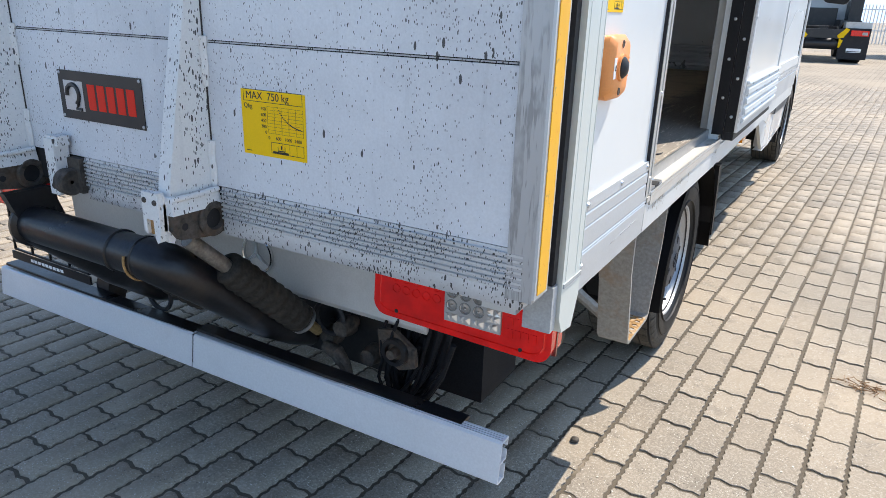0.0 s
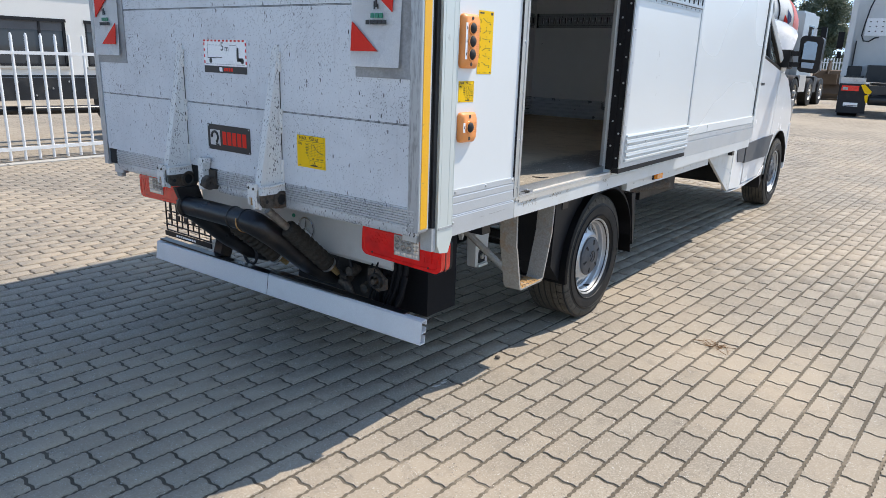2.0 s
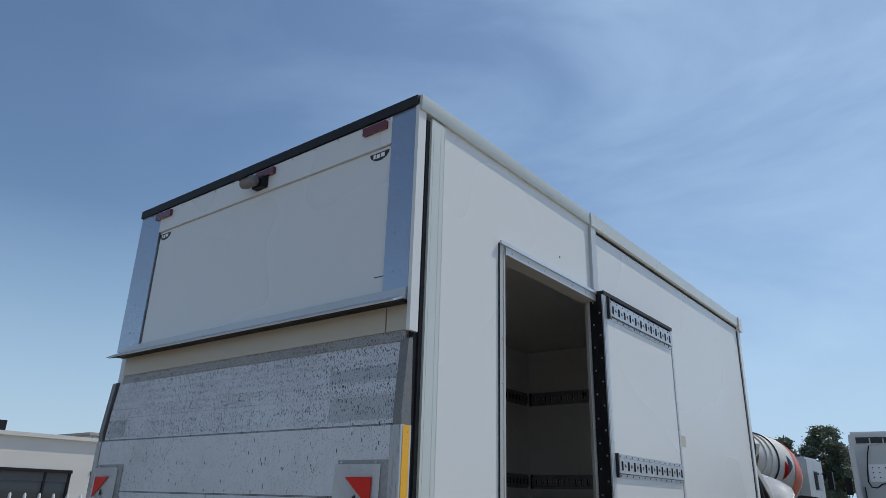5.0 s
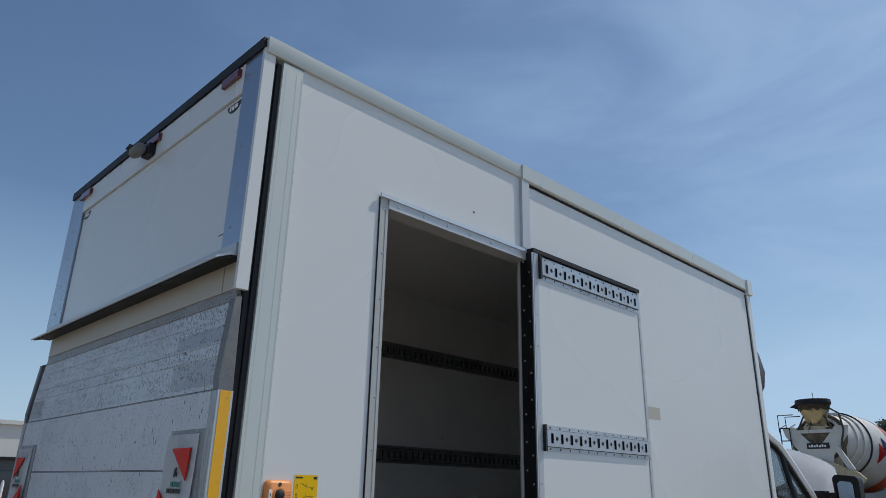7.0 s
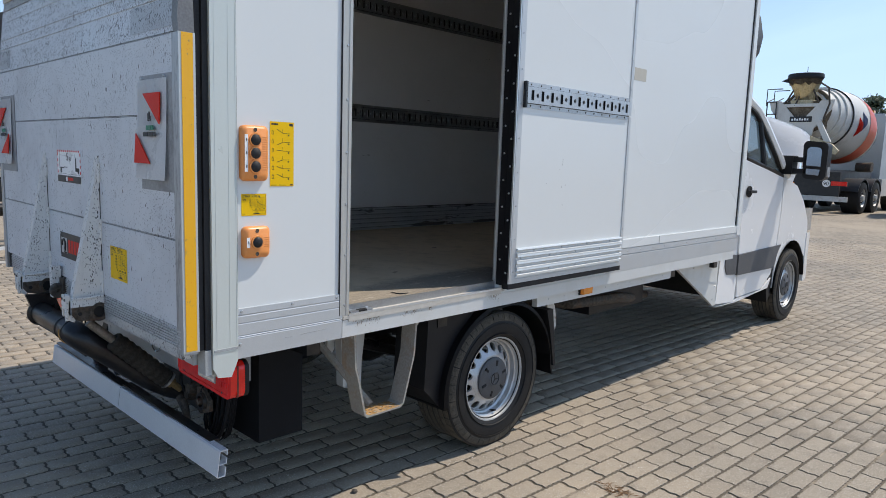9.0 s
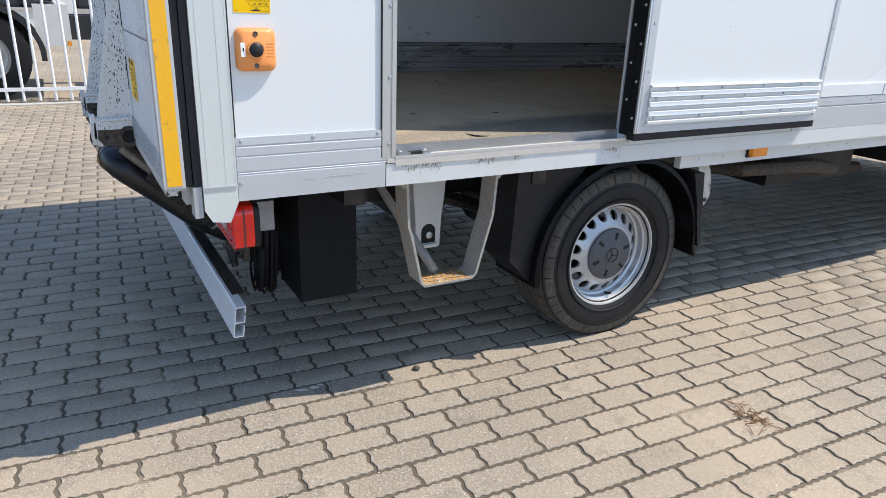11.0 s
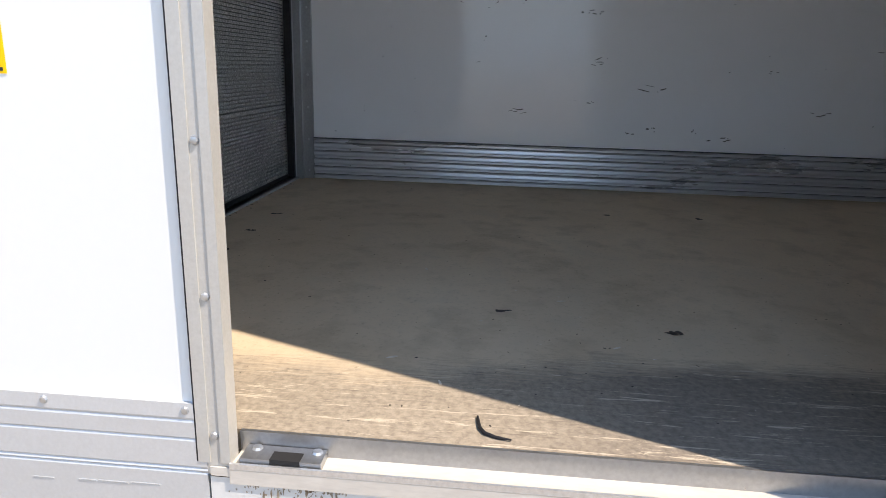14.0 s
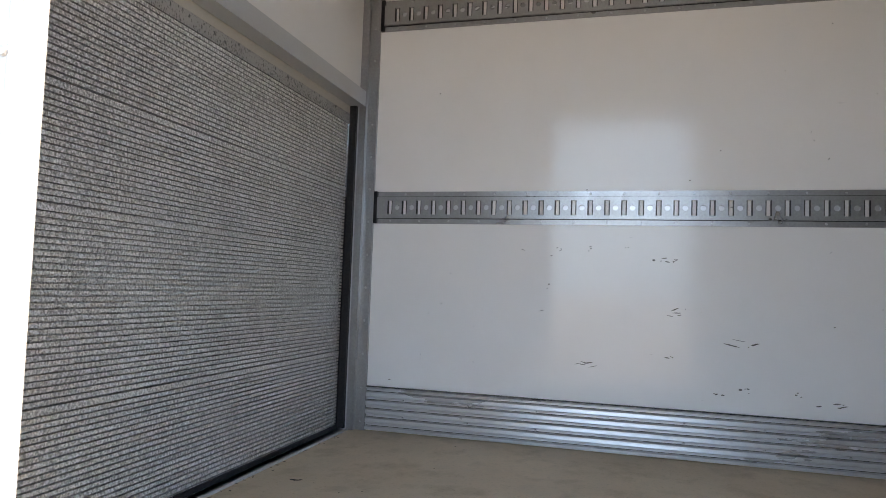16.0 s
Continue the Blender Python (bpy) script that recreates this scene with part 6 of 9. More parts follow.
for i in range(3):
    for j in range(6):
        cxx, cyy = x0 + (x1 - x0) * (i + 0.5) / 3, y0 + (y1 - y0) * (j + 0.5) / 6
        dx, dy = (x1 - x0) / 6, (y1 - y0) / 12
        outl = [(cxx + dx, cyy), (cxx + dx, cyy + dy), (cxx, cyy + dy), (cxx - dx, cyy + dy), (cxx - dx, cyy), (cxx - dx, cyy - dy), (cxx, cyy - dy), (cxx + dx, cyy - dy)]
        hr = 0.0078
        hv = [bm.verts.new((cxx + hr * math.cos(math.pi * k / 4), cyy + hr * math.sin(math.pi * k / 4), 0.3965)) for k in range(8)]
        hb = [bm.verts.new((v.co.x, v.co.y, 0.390)) for v in hv]
        ov = [bm.verts.new((a, b, 0.3940)) for a, b in outl]
        for k in range(8):
            kk = (k + 1) % 8
            bm.faces.new((hv[k], hv[kk], ov[kk], ov[k]))
            bm.faces.new((hb[k], hb[kk], hv[kk], hv[k]))
bmesh.ops.remove_doubles(bm, verts=bm.verts[:], dist=0.0003)
part("tread", bm, M_RUST, step, "rusty perforated tread")
# black sheet under the tread, painting shade into its holes
box("tread_holes", M_DARKIN, step, 0.995, 1.070, 0.70, 0.84, 0.3925, 0.3930, 0.0)
tube("step_brace", M_STEP, step, [(0.62, 0.66, 0.70), (0.995, 0.755, 0.402)], 0.016, 8, "worn diagonal step brace")
for y in (0.60, 0.945):
    prism("step_lug", M_STEP, step, [(y - 0.022, 0.752), (y + 0.022, 0.752), (y + 0.005, 0.728), (y - 0.005, 0.728)], "x", 1.02, 1.066, 0.002)

# jacking bracket, black box, and the tangle of wiring behind the bumper
jack = prism("jacking_bracket", M_SILL, van, [(0.800, 0.740), (0.945, 0.740), (0.938, 0.60), (0.926, 0.50), (0.922, 0.392), (0.914, 0.384), (0.828, 0.384), (0.820, 0.392), (0.816, 0.50), (0.806, 0.60)], "x", 0.672, 0.722, 0.014, "pale pressed-steel jacking bracket", 3)
# raised black patch drawn for the shaded hole
prism("bracket_hole", M_DARKIN, jack, [(0.872 + 0.030 * math.cos(radians(a)), 0.448 + 0.030 * math.sin(radians(a))) for a in range(0, 181, 20)] + [(0.842, 0.402), (0.902, 0.402)], "x", 0.7215, 0.7228, 0.0)
prism("foot_flange", M_SILL, jack, [(0.836, 0.399), (0.908, 0.399), (0.912, 0.386), (0.832, 0.386)], "x", 0.718, 0.736, 0.003, "pale foot flange")
lathe("bracket_bolt", M_GALV, jack, [(0.722, 0.015), (0.732, 0.014), (0.734, 0.006), (0.734, 0.001)], 6, "x", (0, 0.872, 0.435))
prism("bracket_web", M_SILL, van, [(0.770, 0.742), (0.812, 0.742), (0.815, 0.56), (0.79, 0.52), (0.775, 0.56)], "x", 0.64, 0.66, 0.004, "pale bracket web")
crate = box("tool_box", M_MATTEBLACK, van, 0.560, 0.805, 0.342, 0.545, 0.285, 0.735, 0.022, "black plastic box hung under the deck", 3)
box("box_rim", M_MATTEBLACK, crate, 0.548, 0.562, 0.345, 0.545, 0.275, 0.735, 0.003)
box("hanger_plate", M_STEEL, van, 0.70, 0.712, 0.53, 0.62, 0.58, 0.748, 0.003)
bm = bmesh.new()
line = [(0.740, 0.245, 0.60), (0.742, 0.245, 0.50), (0.722, 0.245, 0.41), (0.685, 0.250, 0.335), (0.650, 0.250, 0.300), (0.615, 0.252, 0.312), (0.604, 0.252, 0.350), (0.620, 0.250, 0.41), (0.652, 0.245, 0.47), (0.672, 0.240, 0.56)]
for i in range(15):
    ox, oy, oz, ph = rng.gauss(0, 0.016), rng.gauss(0, 0.020), rng.gauss(0, 0.014), rng.uniform(0, 6)
    a, b = rng.choice(((0, 10), (0, 10), (0, 8), (2, 10), (1, 9)))
    pts = [(x + ox + 0.008 * math.sin(k * 0.9 + ph), y + oy, z + oz + 0.006 * math.cos(k * 1.1 + ph)) for k, (x, y, z) in enumerate(line)][a:b]
    add_tube(bm, pts, rng.choice((0.0035, 0.0045, 0.0045, 0.0075)), 7)
for i in range(5):
    x, y, z, ph = rng.uniform(0.56, 0.74), rng.uniform(0.20, 0.31), rng.uniform(0.50, 0.60), rng.uniform(0, 6)
    add_tube(bm, [(x + 0.02 * math.sin(0.5 * k + ph), y + 0.008 * k * math.cos(ph), z - 0.022 * k) for k in range(rng.randint(4, 9))], rng.choice((0.0030, 0.0045)), 6)
part("wiring", bm, M_MATTEBLACK, van, "tangle of dark dusty cables and connectors", kind="stuff")
box("lamp_bracket", M_BACKING, van, 0.948, 0.954, 0.150, 0.222, 0.610, 0.700, 0.002, "dull pressed lamp bracket")
hook = prism("tow_bracket", M_RUSTY, van, [(0.598, 0.500), (0.640, 0.508), (0.700, 0.470), (0.704, 0.425), (0.660, 0.408), (0.602, 0.432)], "y", 0.185, 0.200, 0.004, "rusty steel bracket behind the under-run bar")
lathe("bracket_ring", M_STEEL, hook, [(0.172, 0.024), (0.172, 0.034), (0.186, 0.036), (0.186, 0.022)], 20, "y", (0.650, 0, 0.456), close=True)
lathe("bracket_pin", M_RUSTY, hook, [(0.160, 0.001), (0.160, 0.012), (0.186, 0.014)], 12, "y", (0.650, 0, 0.456))
tube("air_coupling", M_RUSTY, van, [(0.43, 0.19, 0.405), (0.47, 0.185, 0.40), (0.495, 0.185, 0.372), (0.505, 0.19, 0.335)], [0.016, 0.020, 0.016, 0.012], 10, "rusty air coupling")
for p in ((0.40, 0.26, 0.40), (0.46, 0.24, 0.45), (0.53, 0.26, 0.38)):
    lathe("connector", M_RUSTY, van, [(-0.03, 0.001), (-0.03, 0.022), (0.0, 0.028), (0.012, 0.028), (0.012, 0.018), (0.035, 0.016), (0.035, 0.001)], 12, "y", p, "dirty socket")
tube("cable_loop", M_RUBBER, van, [(0.42 + 0.045 * math.cos(a), 0.22, 0.47 + 0.045 * math.sin(a)) for a in [k * math.pi / 9 for k in range(17)]], 0.007, 6, "black cable loop")
tube("cable_loop", M_RUBBER, van, [(-0.16 + 0.05 * math.cos(a), 0.15, 0.42 + 0.05 * math.sin(a)) for a in [math.pi + k * math.pi / 9 for k in range(12)]], 0.007, 6)

# rear cross panel with a round emblem
M_CROSS = paint("satin_grey_paint", (0.60, 0.60, 0.585), 0.35, 0.1, 0.04, (0.32, 0.31, 0.29), 0.35, 4, 200, 0.04)
prism("rear_cross_panel", M_CROSS, van, [(0.205, 0.745), (0.190, 0.73), (0.196, 0.525), (0.210, 0.508), (0.222, 0.52), (0.222, 0.745)], "x", -0.60, 0.72, 0.004, "satin grey rear cross panel")
ring_c = (0.210, 0.0, 0.608)
emb = lathe("round_emblem", M_CHROME, van, [(0.188 + 0.006 * math.cos(a), 0.050 + 0.004 * math.sin(a)) for a in [2 * math.pi * k / 8 for k in range(8)]], 36, "y", ring_c, "chrome ring emblem", close=True)
bm = bmesh.new()
for k in range(3):
    t = math.radians(90 + 120 * k)
    add_prism(bm, [(ring_c[0] + 0.049 * math.cos(t), ring_c[2] + 0.049 * math.sin(t)), (ring_c[0] + 0.006 * math.cos(t + 1.05), ring_c[2] + 0.006 * math.sin(t + 1.05)), (ring_c[0] + 0.006 * math.cos(t - 1.05), ring_c[2] + 0.006 * math.sin(t - 1.05))], "y", 0.182, 0.188)
part("emblem_spokes", bm, M_CHROME, emb)
lathe("plug", M_GREENINK, van, [(0.184, 0.001), (0.184, 0.008), (0.190, 0.009)], 12, "y", (0.125, 0, 0.655))

# tail lamps
M_CELL = plain("grey_reflector_cell", (0.42, 0.42, 0.42), 0.22, 0.7)
M_PRISM = plain("bright_lens_prism", (0.86, 0.85, 0.83), 0.12, 0.55)
for s in (1, -1):
    X = lambda x: x if s > 0 else 0.06 - x
    # rounded housing, then its round and ribbed cells
    outline = []
    for cx, cz, r, a0 in ((1.046, 0.700, 0.026, 0), (0.694, 0.704, 0.026, 90), (0.694, 0.634, 0.030, 180), (1.040, 0.628, 0.032, 270)):
        outline += [(X(cx + r * math.cos(radians(a))), cz + r * math.sin(radians(a))) for a in range(a0, a0 + 91, 18)]
    lampo = prism("tail_lamp", M_REDLENS, van, outline, "y", 0.080, 0.134, 0.014, "red tail lamp cluster", 4)
    xs = sorted((X(1.058), X(1.0735)))
    box("lens_groove", M_DARKRED, lampo, xs[0], xs[1], 0.1035, 0.1095, 0.606, 0.716, 0.001, "dark groove between the lens halves")
    prism("lamp_housing", M_PLASTIC, lampo, outline, "y", 0.135, 0.150, 0.003, "black lamp housing")
    inset = [(X(0.87) + (x - X(0.87)) * 0.93, 0.662 + (z - 0.662) * 0.80) for x, z in outline]
    tube("lens_border", M_REDLENS, lampo, [(x, 0.0805, z) for x, z in inset + inset[:1]], 0.0026, 6)
    xs = sorted((X(0.842), X(0.968)))
    clear = box("clear_lens", M_CLEARLENS, lampo, xs[0], xs[1], 0.075, 0.09, 0.634, 0.716, 0.005, "clear reversing and indicator lens", 3)
    cells = bmesh.new()
    for i in range(3):
        for j in range(2):
            c = Vector((X(0.859 + 0.030 * i), 0, 0.670 + 0.028 * j))
            add_lathe(cells, [(0.0748, 0.0128), (0.0728, 0.0124), (0.0728, 0.0108), (0.0748, 0.0092), (0.0742, 0.0040), (0.0712, 0.0018), (0.0708, 0.0002)], 16, "y", c)
    part("lens_cell", cells, M_CELL, clear, kind="stuff")
    bm = bmesh.new()
    def wedge(x, z, w, h, k):
        x = X(x)
        b = [bm.verts.new(q) for q in ((x - w, 0.0749, z - h), (x + w, 0.0749, z - h), (x + w, 0.0749, z + h), (x - w, 0.0749, z + h))]
        tip = bm.verts.new((x + w * 0.5 * (-1) ** k, 0.0700, z + h * 0.4))
        for q in range(4):
            bm.faces.new((b[q], b[(q + 1) % 4], tip))
    for i in range(8):
        wedge(0.850 + 0.0150 * i, 0.6445, 0.0066, 0.0078, i)
    for j in range(4):
        for i in range(2):
            wedge(0.944 + 0.0155 * i, 0.6625 + 0.0150 * j, 0.0068, 0.0066, i + j)
    part("lens_prism", bm, M_PRISM, clear, kind="stuff")
    bm = bmesh.new()
    for i in range(5):
        for j in range(2):
            add_lathe(bm, [(0.0803, 0.0105), (0.0786, 0.0100), (0.0786, 0.0088), (0.0803, 0.0080)], 14, "y", (X(0.722 + 0.0245 * i), 0, 0.672 + 0.025 * j))
    for i in range(4):
        for j in range(3):
            add_box(bm, X(0.986 + 0.0165 * i) - 0.0066, X(0.986 + 0.0165 * i) + 0.0066, 0.0782, 0.082, 0.632 + 0.0245 * j, 0.651 + 0.0245 * j)
    part("lens_ribs", bm, M_REDLENS, lampo, kind="stuff")
    rivets(lampo, [(X(0.722), 0.0805, 0.620), (X(1.010), 0.0805, 0.612)], (0, -1, 0), M_DARKIN, 0.005, 0.003)
    xs = sorted((X(1.053), X(1.104)))
    box("lamp_shroud", M_SEALANT, van, xs[0], xs[1], -0.024, -0.003, 0.716, 0.799, 0.003, "grey metal lamp shroud")

# under-run bar: hollow two-chamber aluminium section in two lengths


def bar_length(x0, x1):
    """One length of the hollow section, open towards the van between its lips."""
    zt, zb, d, t = 0.0, -0.098, 0.032, 0.003
    zm = zb + 0.046
    poly = [(0, zb + 0.004), (0.004, zb), (d, zb), (d, zb + 0.034), (d - t, zb + 0.034), (d - t, zb + t), (t, zb + t), (t, zm), (d, zm), (d, zm + 0.022), (d - t, zm + 0.022), (d - t, zm + t), (t, zm + t),
            (t, zt - t), (d - t, zt - t), (d - t, zt - 0.02), (d, zt - 0.02), (d, zt), (0.004, zt), (0, zt - 0.004)]
    bm = bmesh.new()
    add_prism(bm, poly, "x", x0, x1)
    for v in bm.verts:
        v.co.y += 0.087 + (v.co.x - 0.03) * -0.004 + v.co.z * 0.13
        v.co.z += 0.373 + (v.co.x - 0.03) * 0.016
    ob = part("under_run_bar", bm, M_BAR, van, "pale aluminium under-run bar")
    for k in range(4):
        bm = bmesh.new()
        add_box(bm, max(x0, 0.55) if x1 > 0.5 else x1 - 0.02, x1, 0.004 + 0.007 * k, 0.0065 + 0.007 * k, 0.0, 0.0018)
        for v in bm.verts:
            v.co.y += 0.087 + (v.co.x - 0.03) * -0.004 + v.co.z * 0.13
            v.co.z += 0.373 + (v.co.x - 0.03) * 0.016
        part("bar_ridge", bm, M_BAR, ob)
    return ob


M_BAR = paint("satin_bar_aluminium", (0.75, 0.765, 0.785), 0.36, 0.2, 0.03, (0.50, 0.50, 0.50), 0.35, 3, 180, 0.03)
bar_length(-0.905, 0.048)
bar_length(0.053, 0.985)
prism("bar_joint", M_RUBBER, van, [(0.0882, 0.372), (0.0776, 0.291), (0.110, 0.291), (0.115, 0.372)], "x", 0.0465, 0.0545, 0.0, "dark joint between the bar lengths")
for a, b, zc in ((-0.88, 0.044, 0.369), (0.057, 0.88, 0.383)):
    box("bar_cover", M_STEEL, van, a, b, 0.096, 0.136, zc - 0.002, zc + 0.006, 0.002, "black bar bracket strip")
box("tow_beam", M_STEEL, van, 0.02, 0.556, 0.30, 0.37, 0.31, 0.53, 0.01, "black cross beam behind the under-run bar")
for x in (-0.42,):
    prism("bar_bracket", M_STEEL, van, [(0.140, 0.27), (0.165, 0.27), (0.28, 0.55), (0.34, 0.70), (0.24, 0.70), (0.140, 0.385)], "x", x - 0.03, x + 0.03, 0.004, "black bar bracket")

# number plate carrier: open frame of thin black bars, with a blank strip below
frame_p = box("plate_carrier", M_PLASTIC, van, -0.800, -0.400, 0.092, 0.098, 0.595, 0.603, 0.001, "empty black number plate carrier")
bm = bmesh.new()
for z in (0.440, 0.470, 0.503, 0.545):
    add_box(bm, -0.80, -0.40, 0.092, 0.098, z, z + 0.006)
for i in range(9):
    x = -0.80 + 0.0492 * i
    add_box(bm, x, x + 0.006, 0.092, 0.098, 0.440 if i % 2 == 0 else 0.47, 0.60)
for i in range(5):
    x = -0.77 + 0.07 * i
    add_box(bm, x, x + 0.028, 0.091, 0.097, 0.51, 0.535)
    add_box(bm, x + 0.012, x + 0.018, 0.091, 0.097, 0.54, 0.60)
part("carrier_grid", bm, M_PLASTIC, frame_p)
strip = box("carrier_strip", M_PLASTIC, frame_p, -0.805, -0.390, 0.086, 0.092, 0.412, 0.438, 0.001, "black strip with blank white bars")
print_boxes("strip_bar", M_WHITEINK, strip, "-y", 0.086, [(-0.70 + 0.02 * i, -0.685 + 0.02 * i, 0.420, 0.430) for i in range(9)])

# ---- cab ----


def sx(z):
    """Half width of the cab at a height."""
    return 0.985 if z < 1.40 else 0.985 - (z - 1.40) * 0.17


CX = 0.03


def side_panel(name, poly, thick, label, material=None, off=0.0, parent=None):
    """A cab side panel from a (y, z) outline, on both sides of the cab."""
    made = []
    for s in (1, -1):
        bm = bmesh.new()
        outv = [bm.verts.new((CX * (1 - s) + s * (sx(z) + off), y, z)) for y, z in poly]
        inv = [bm.verts.new((CX * (1 - s) + s * (sx(z) + off - thick), y, z)) for y, z in poly]
        bm.faces.new(outv)
        bm.faces.new(inv[::-1])
        for k in range(len(poly)):
            j = (k + 1) % len(poly)
            bm.faces.new((outv[k], outv[j], inv[j], inv[k]))
        rounded(bm, min(0.008, thick * 0.3), 2, 40)
        made.append(part(name, bm, material or M_CABWHITE, parent or van, label))
    return made


arch = [(FRONT_Y + 0.415 * math.cos(radians(a)), 0.345 + 0.415 * math.sin(radians(a))) for a in range(178, 28, -10)]
# added near-black fillers: shade of shut lines and engine bay as colour
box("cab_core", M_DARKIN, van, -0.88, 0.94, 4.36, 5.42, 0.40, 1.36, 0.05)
box("engine_bay", M_DARKIN, van, -0.60, 0.66, 5.42, 6.45, 0.45, 1.18, 0.05, "black block filling the engine bay under the raised bonnet")
side_panel("cab_rear_corner", [(4.275, 0.815), (4.24, 0.37), (4.60, 0.345), (4.625, 0.56), (4.625, 1.95), (4.30, 2.02)], 0.06, "white cab rear corner")
doors = side_panel("cab_door", [(4.635, 0.56), (4.635, 1.505), (5.10, 1.43), (5.50, 1.362), (5.515, 1.05), (5.47, 0.70), (5.40, 0.50), (5.20, 0.385), (4.66, 0.375)], 0.05, "white cab door")
side_panel("fender", [(5.525, 1.36), (5.70, 1.335), (5.90, 1.285), (6.12, 1.14), (6.29, 0.95), (6.36, 0.70), (6.355, 0.55)] + arch[::-1][2:] + [(5.48, 0.50), (5.485, 0.70), (5.525, 1.05)], 0.05, "white front fender")
side_panel("sill_panel", [(4.24, 0.345), (4.62, 0.335), (5.36, 0.375), (5.42, 0.46), (5.20, 0.375), (4.66, 0.365), (4.60, 0.345)], 0.06, "white cab sill")
side_panel("trim_strip", [(4.605, 0.565), (4.605, 0.735), (5.575, 0.755), (5.50, 0.69), (5.45, 0.58), (5.40, 0.555)], 0.02, "dark grey side trim", M_GREYPLASTIC, 0.012)
side_panel("trim_block", [(4.36, 0.66), (4.36, 0.75), (4.585, 0.735), (4.585, 0.575), (4.40, 0.59)], 0.02, "dark grey side trim", M_GREYPLASTIC, 0.006)
for s in (1, -1):
    bm = bmesh.new()
    rows = []
    for k in range(17):
        t = radians(8 + 176 * k / 16)
        rows.append([bm.verts.new((CX * (1 - s) + s * x, FRONT_Y + r * math.cos(t), 0.345 + r * math.sin(t))) for x, r in ((0.70, 0.40), (0.955, 0.40), (0.992, 0.412), (0.992, 0.428))])
    for a, b in zip(rows, rows[1:]):
        for k in range(3):
            bm.faces.new((a[k], a[k + 1], b[k + 1], b[k]))
    bmesh.ops.solidify(bm, geom=bm.faces[:], thickness=0.006)
    part("wheel_arch", bm, M_PLASTIC, van, "black wheel arch liner")
    prism("arch_flap", M_PLASTIC, van, [(5.42, 0.62), (5.50, 0.62), (5.46, 0.30), (5.40, 0.235), (5.36, 0.36)], "x", CX * (1 - s) + s * 0.72, CX * (1 - s) + s * 0.975, 0.006, "black front mud flap")
# nose, bumper and lamps
prism("front_bumper", M_CABWHITE, van, [(-0.93, 6.30), (0.99, 6.30), (0.97, 6.46), (0.80, 6.60), (0.50, 6.66), (-0.44, 6.66), (-0.74, 6.60), (-0.91, 6.46)], "z", 0.34, 0.82, 0.03, "white front bumper", 3)
prism("front_grille", M_PLASTIC, van, [(-0.70, 6.32), (0.76, 6.32), (0.62, 6.61), (-0.56, 6.61)], "z", 0.82, 1.10, 0.02, "black front grille")
for x0, x1 in ((0.66, 0.96), (-0.90, -0.60)):
    box("headlamp", M_CLEARLENS, van, x0, x1, 6.20, 6.50, 0.84, 1.06, 0.05, "clear headlamp", 3)
# windows, pillars, roof
doorw = [(4.70, 1.525), (5.05, 1.468), (5.05, 1.845), (4.99, 1.875), (4.72, 1.985)]
quart = [(5.085, 1.462), (5.49, 1.395), (5.36, 1.53), (5.10, 1.80)]
for s in (0, 1):
    pass
side_panel("door_window", doorw, 0.008, "tinted door window", M_GLASS, -0.022)
side_panel("quarter_window", quart, 0.008, "tinted quarter window", M_GLASS, -0.022)


def strip_frame(name, pts, width, off, material, label):
    """A narrow frame member along (y, z) points on the cab's side."""
    for s in (1, -1):
        bm = bmesh.new()
        add_tube(bm, [(CX * (1 - s) + s * (sx(z) + off), y, z) for y, z in pts], width, 8)
        part(name, bm, material, van, label)


strip_frame("window_frame", [(4.69, 1.52), (5.06, 1.455), (5.50, 1.38), (5.36, 1.545), (5.09, 1.82), (4.99, 1.885), (4.70, 1.995), (4.69, 1.52)], 0.022, -0.018, M_PLASTIC, "black window surround")
strip_frame("window_post", [(5.068, 1.46), (5.068, 1.83)], 0.024, -0.016, M_PLASTIC, "black window post")
strip_frame("roof_pillar", [(4.50, 2.075), (4.70, 2.045), (5.02, 1.925), (5.20, 1.775), (5.45, 1.53), (5.62, 1.375)], 0.040, -0.015, M_CABWHITE, "white roof pillar")
strip_frame("rear_pillar", [(4.62, 1.50), (4.62, 2.06)], 0.055, -0.04, M_CABWHITE, "white rear pillar")
bm = bmesh.new()
rows = []
for y, z, w in ((4.30, 2.06, 0.86), (4.32, 2.30, 0.76), (4.60, 2.36, 0.74), (4.95, 2.28, 0.72), (5.10, 2.12, 0.74)):
    rows.append([bm.verts.new((CX + u * w, y, z - (0.10 if abs(u) > 0.9 else 0))) for u in (-1, -0.85, -0.4, 0.4, 0.85, 1)])
for a, b in zip(rows, rows[1:]):
    for k in range(5):
        bm.faces.new((a[k], a[k + 1], b[k + 1], b[k]))
for u in (0, 5):
    bm.faces.new([r[u] for r in rows])
part("cab_roof", bm, M_CABWHITE, van, "white cab roof", 50)
bm = bmesh.new()
g = [bm.verts.new(p) for p in ((CX - 0.72, 5.08, 2.10), (CX + 0.72, 5.08, 2.10), (CX + 0.86, 5.88, 1.36), (CX - 0.86, 5.88, 1.36))]
bm.faces.new(g)
bmesh.ops.solidify(bm, geom=bm.faces[:], thickness=0.006)
part("windscreen", bm, M_GLASS, van, "tinted windscreen")
prism("cowl", M_PLASTIC, van, [(5.62, 1.30), (5.95, 1.26), (6.0, 1.20), (5.62, 1.18)], "x", -0.84, 0.90, 0.01, "black windscreen cowl")
box("dashboard", M_PLASTIC, van, -0.82, 0.88, 5.25, 5.70, 1.0, 1.36, 0.06, "dark dashboard")
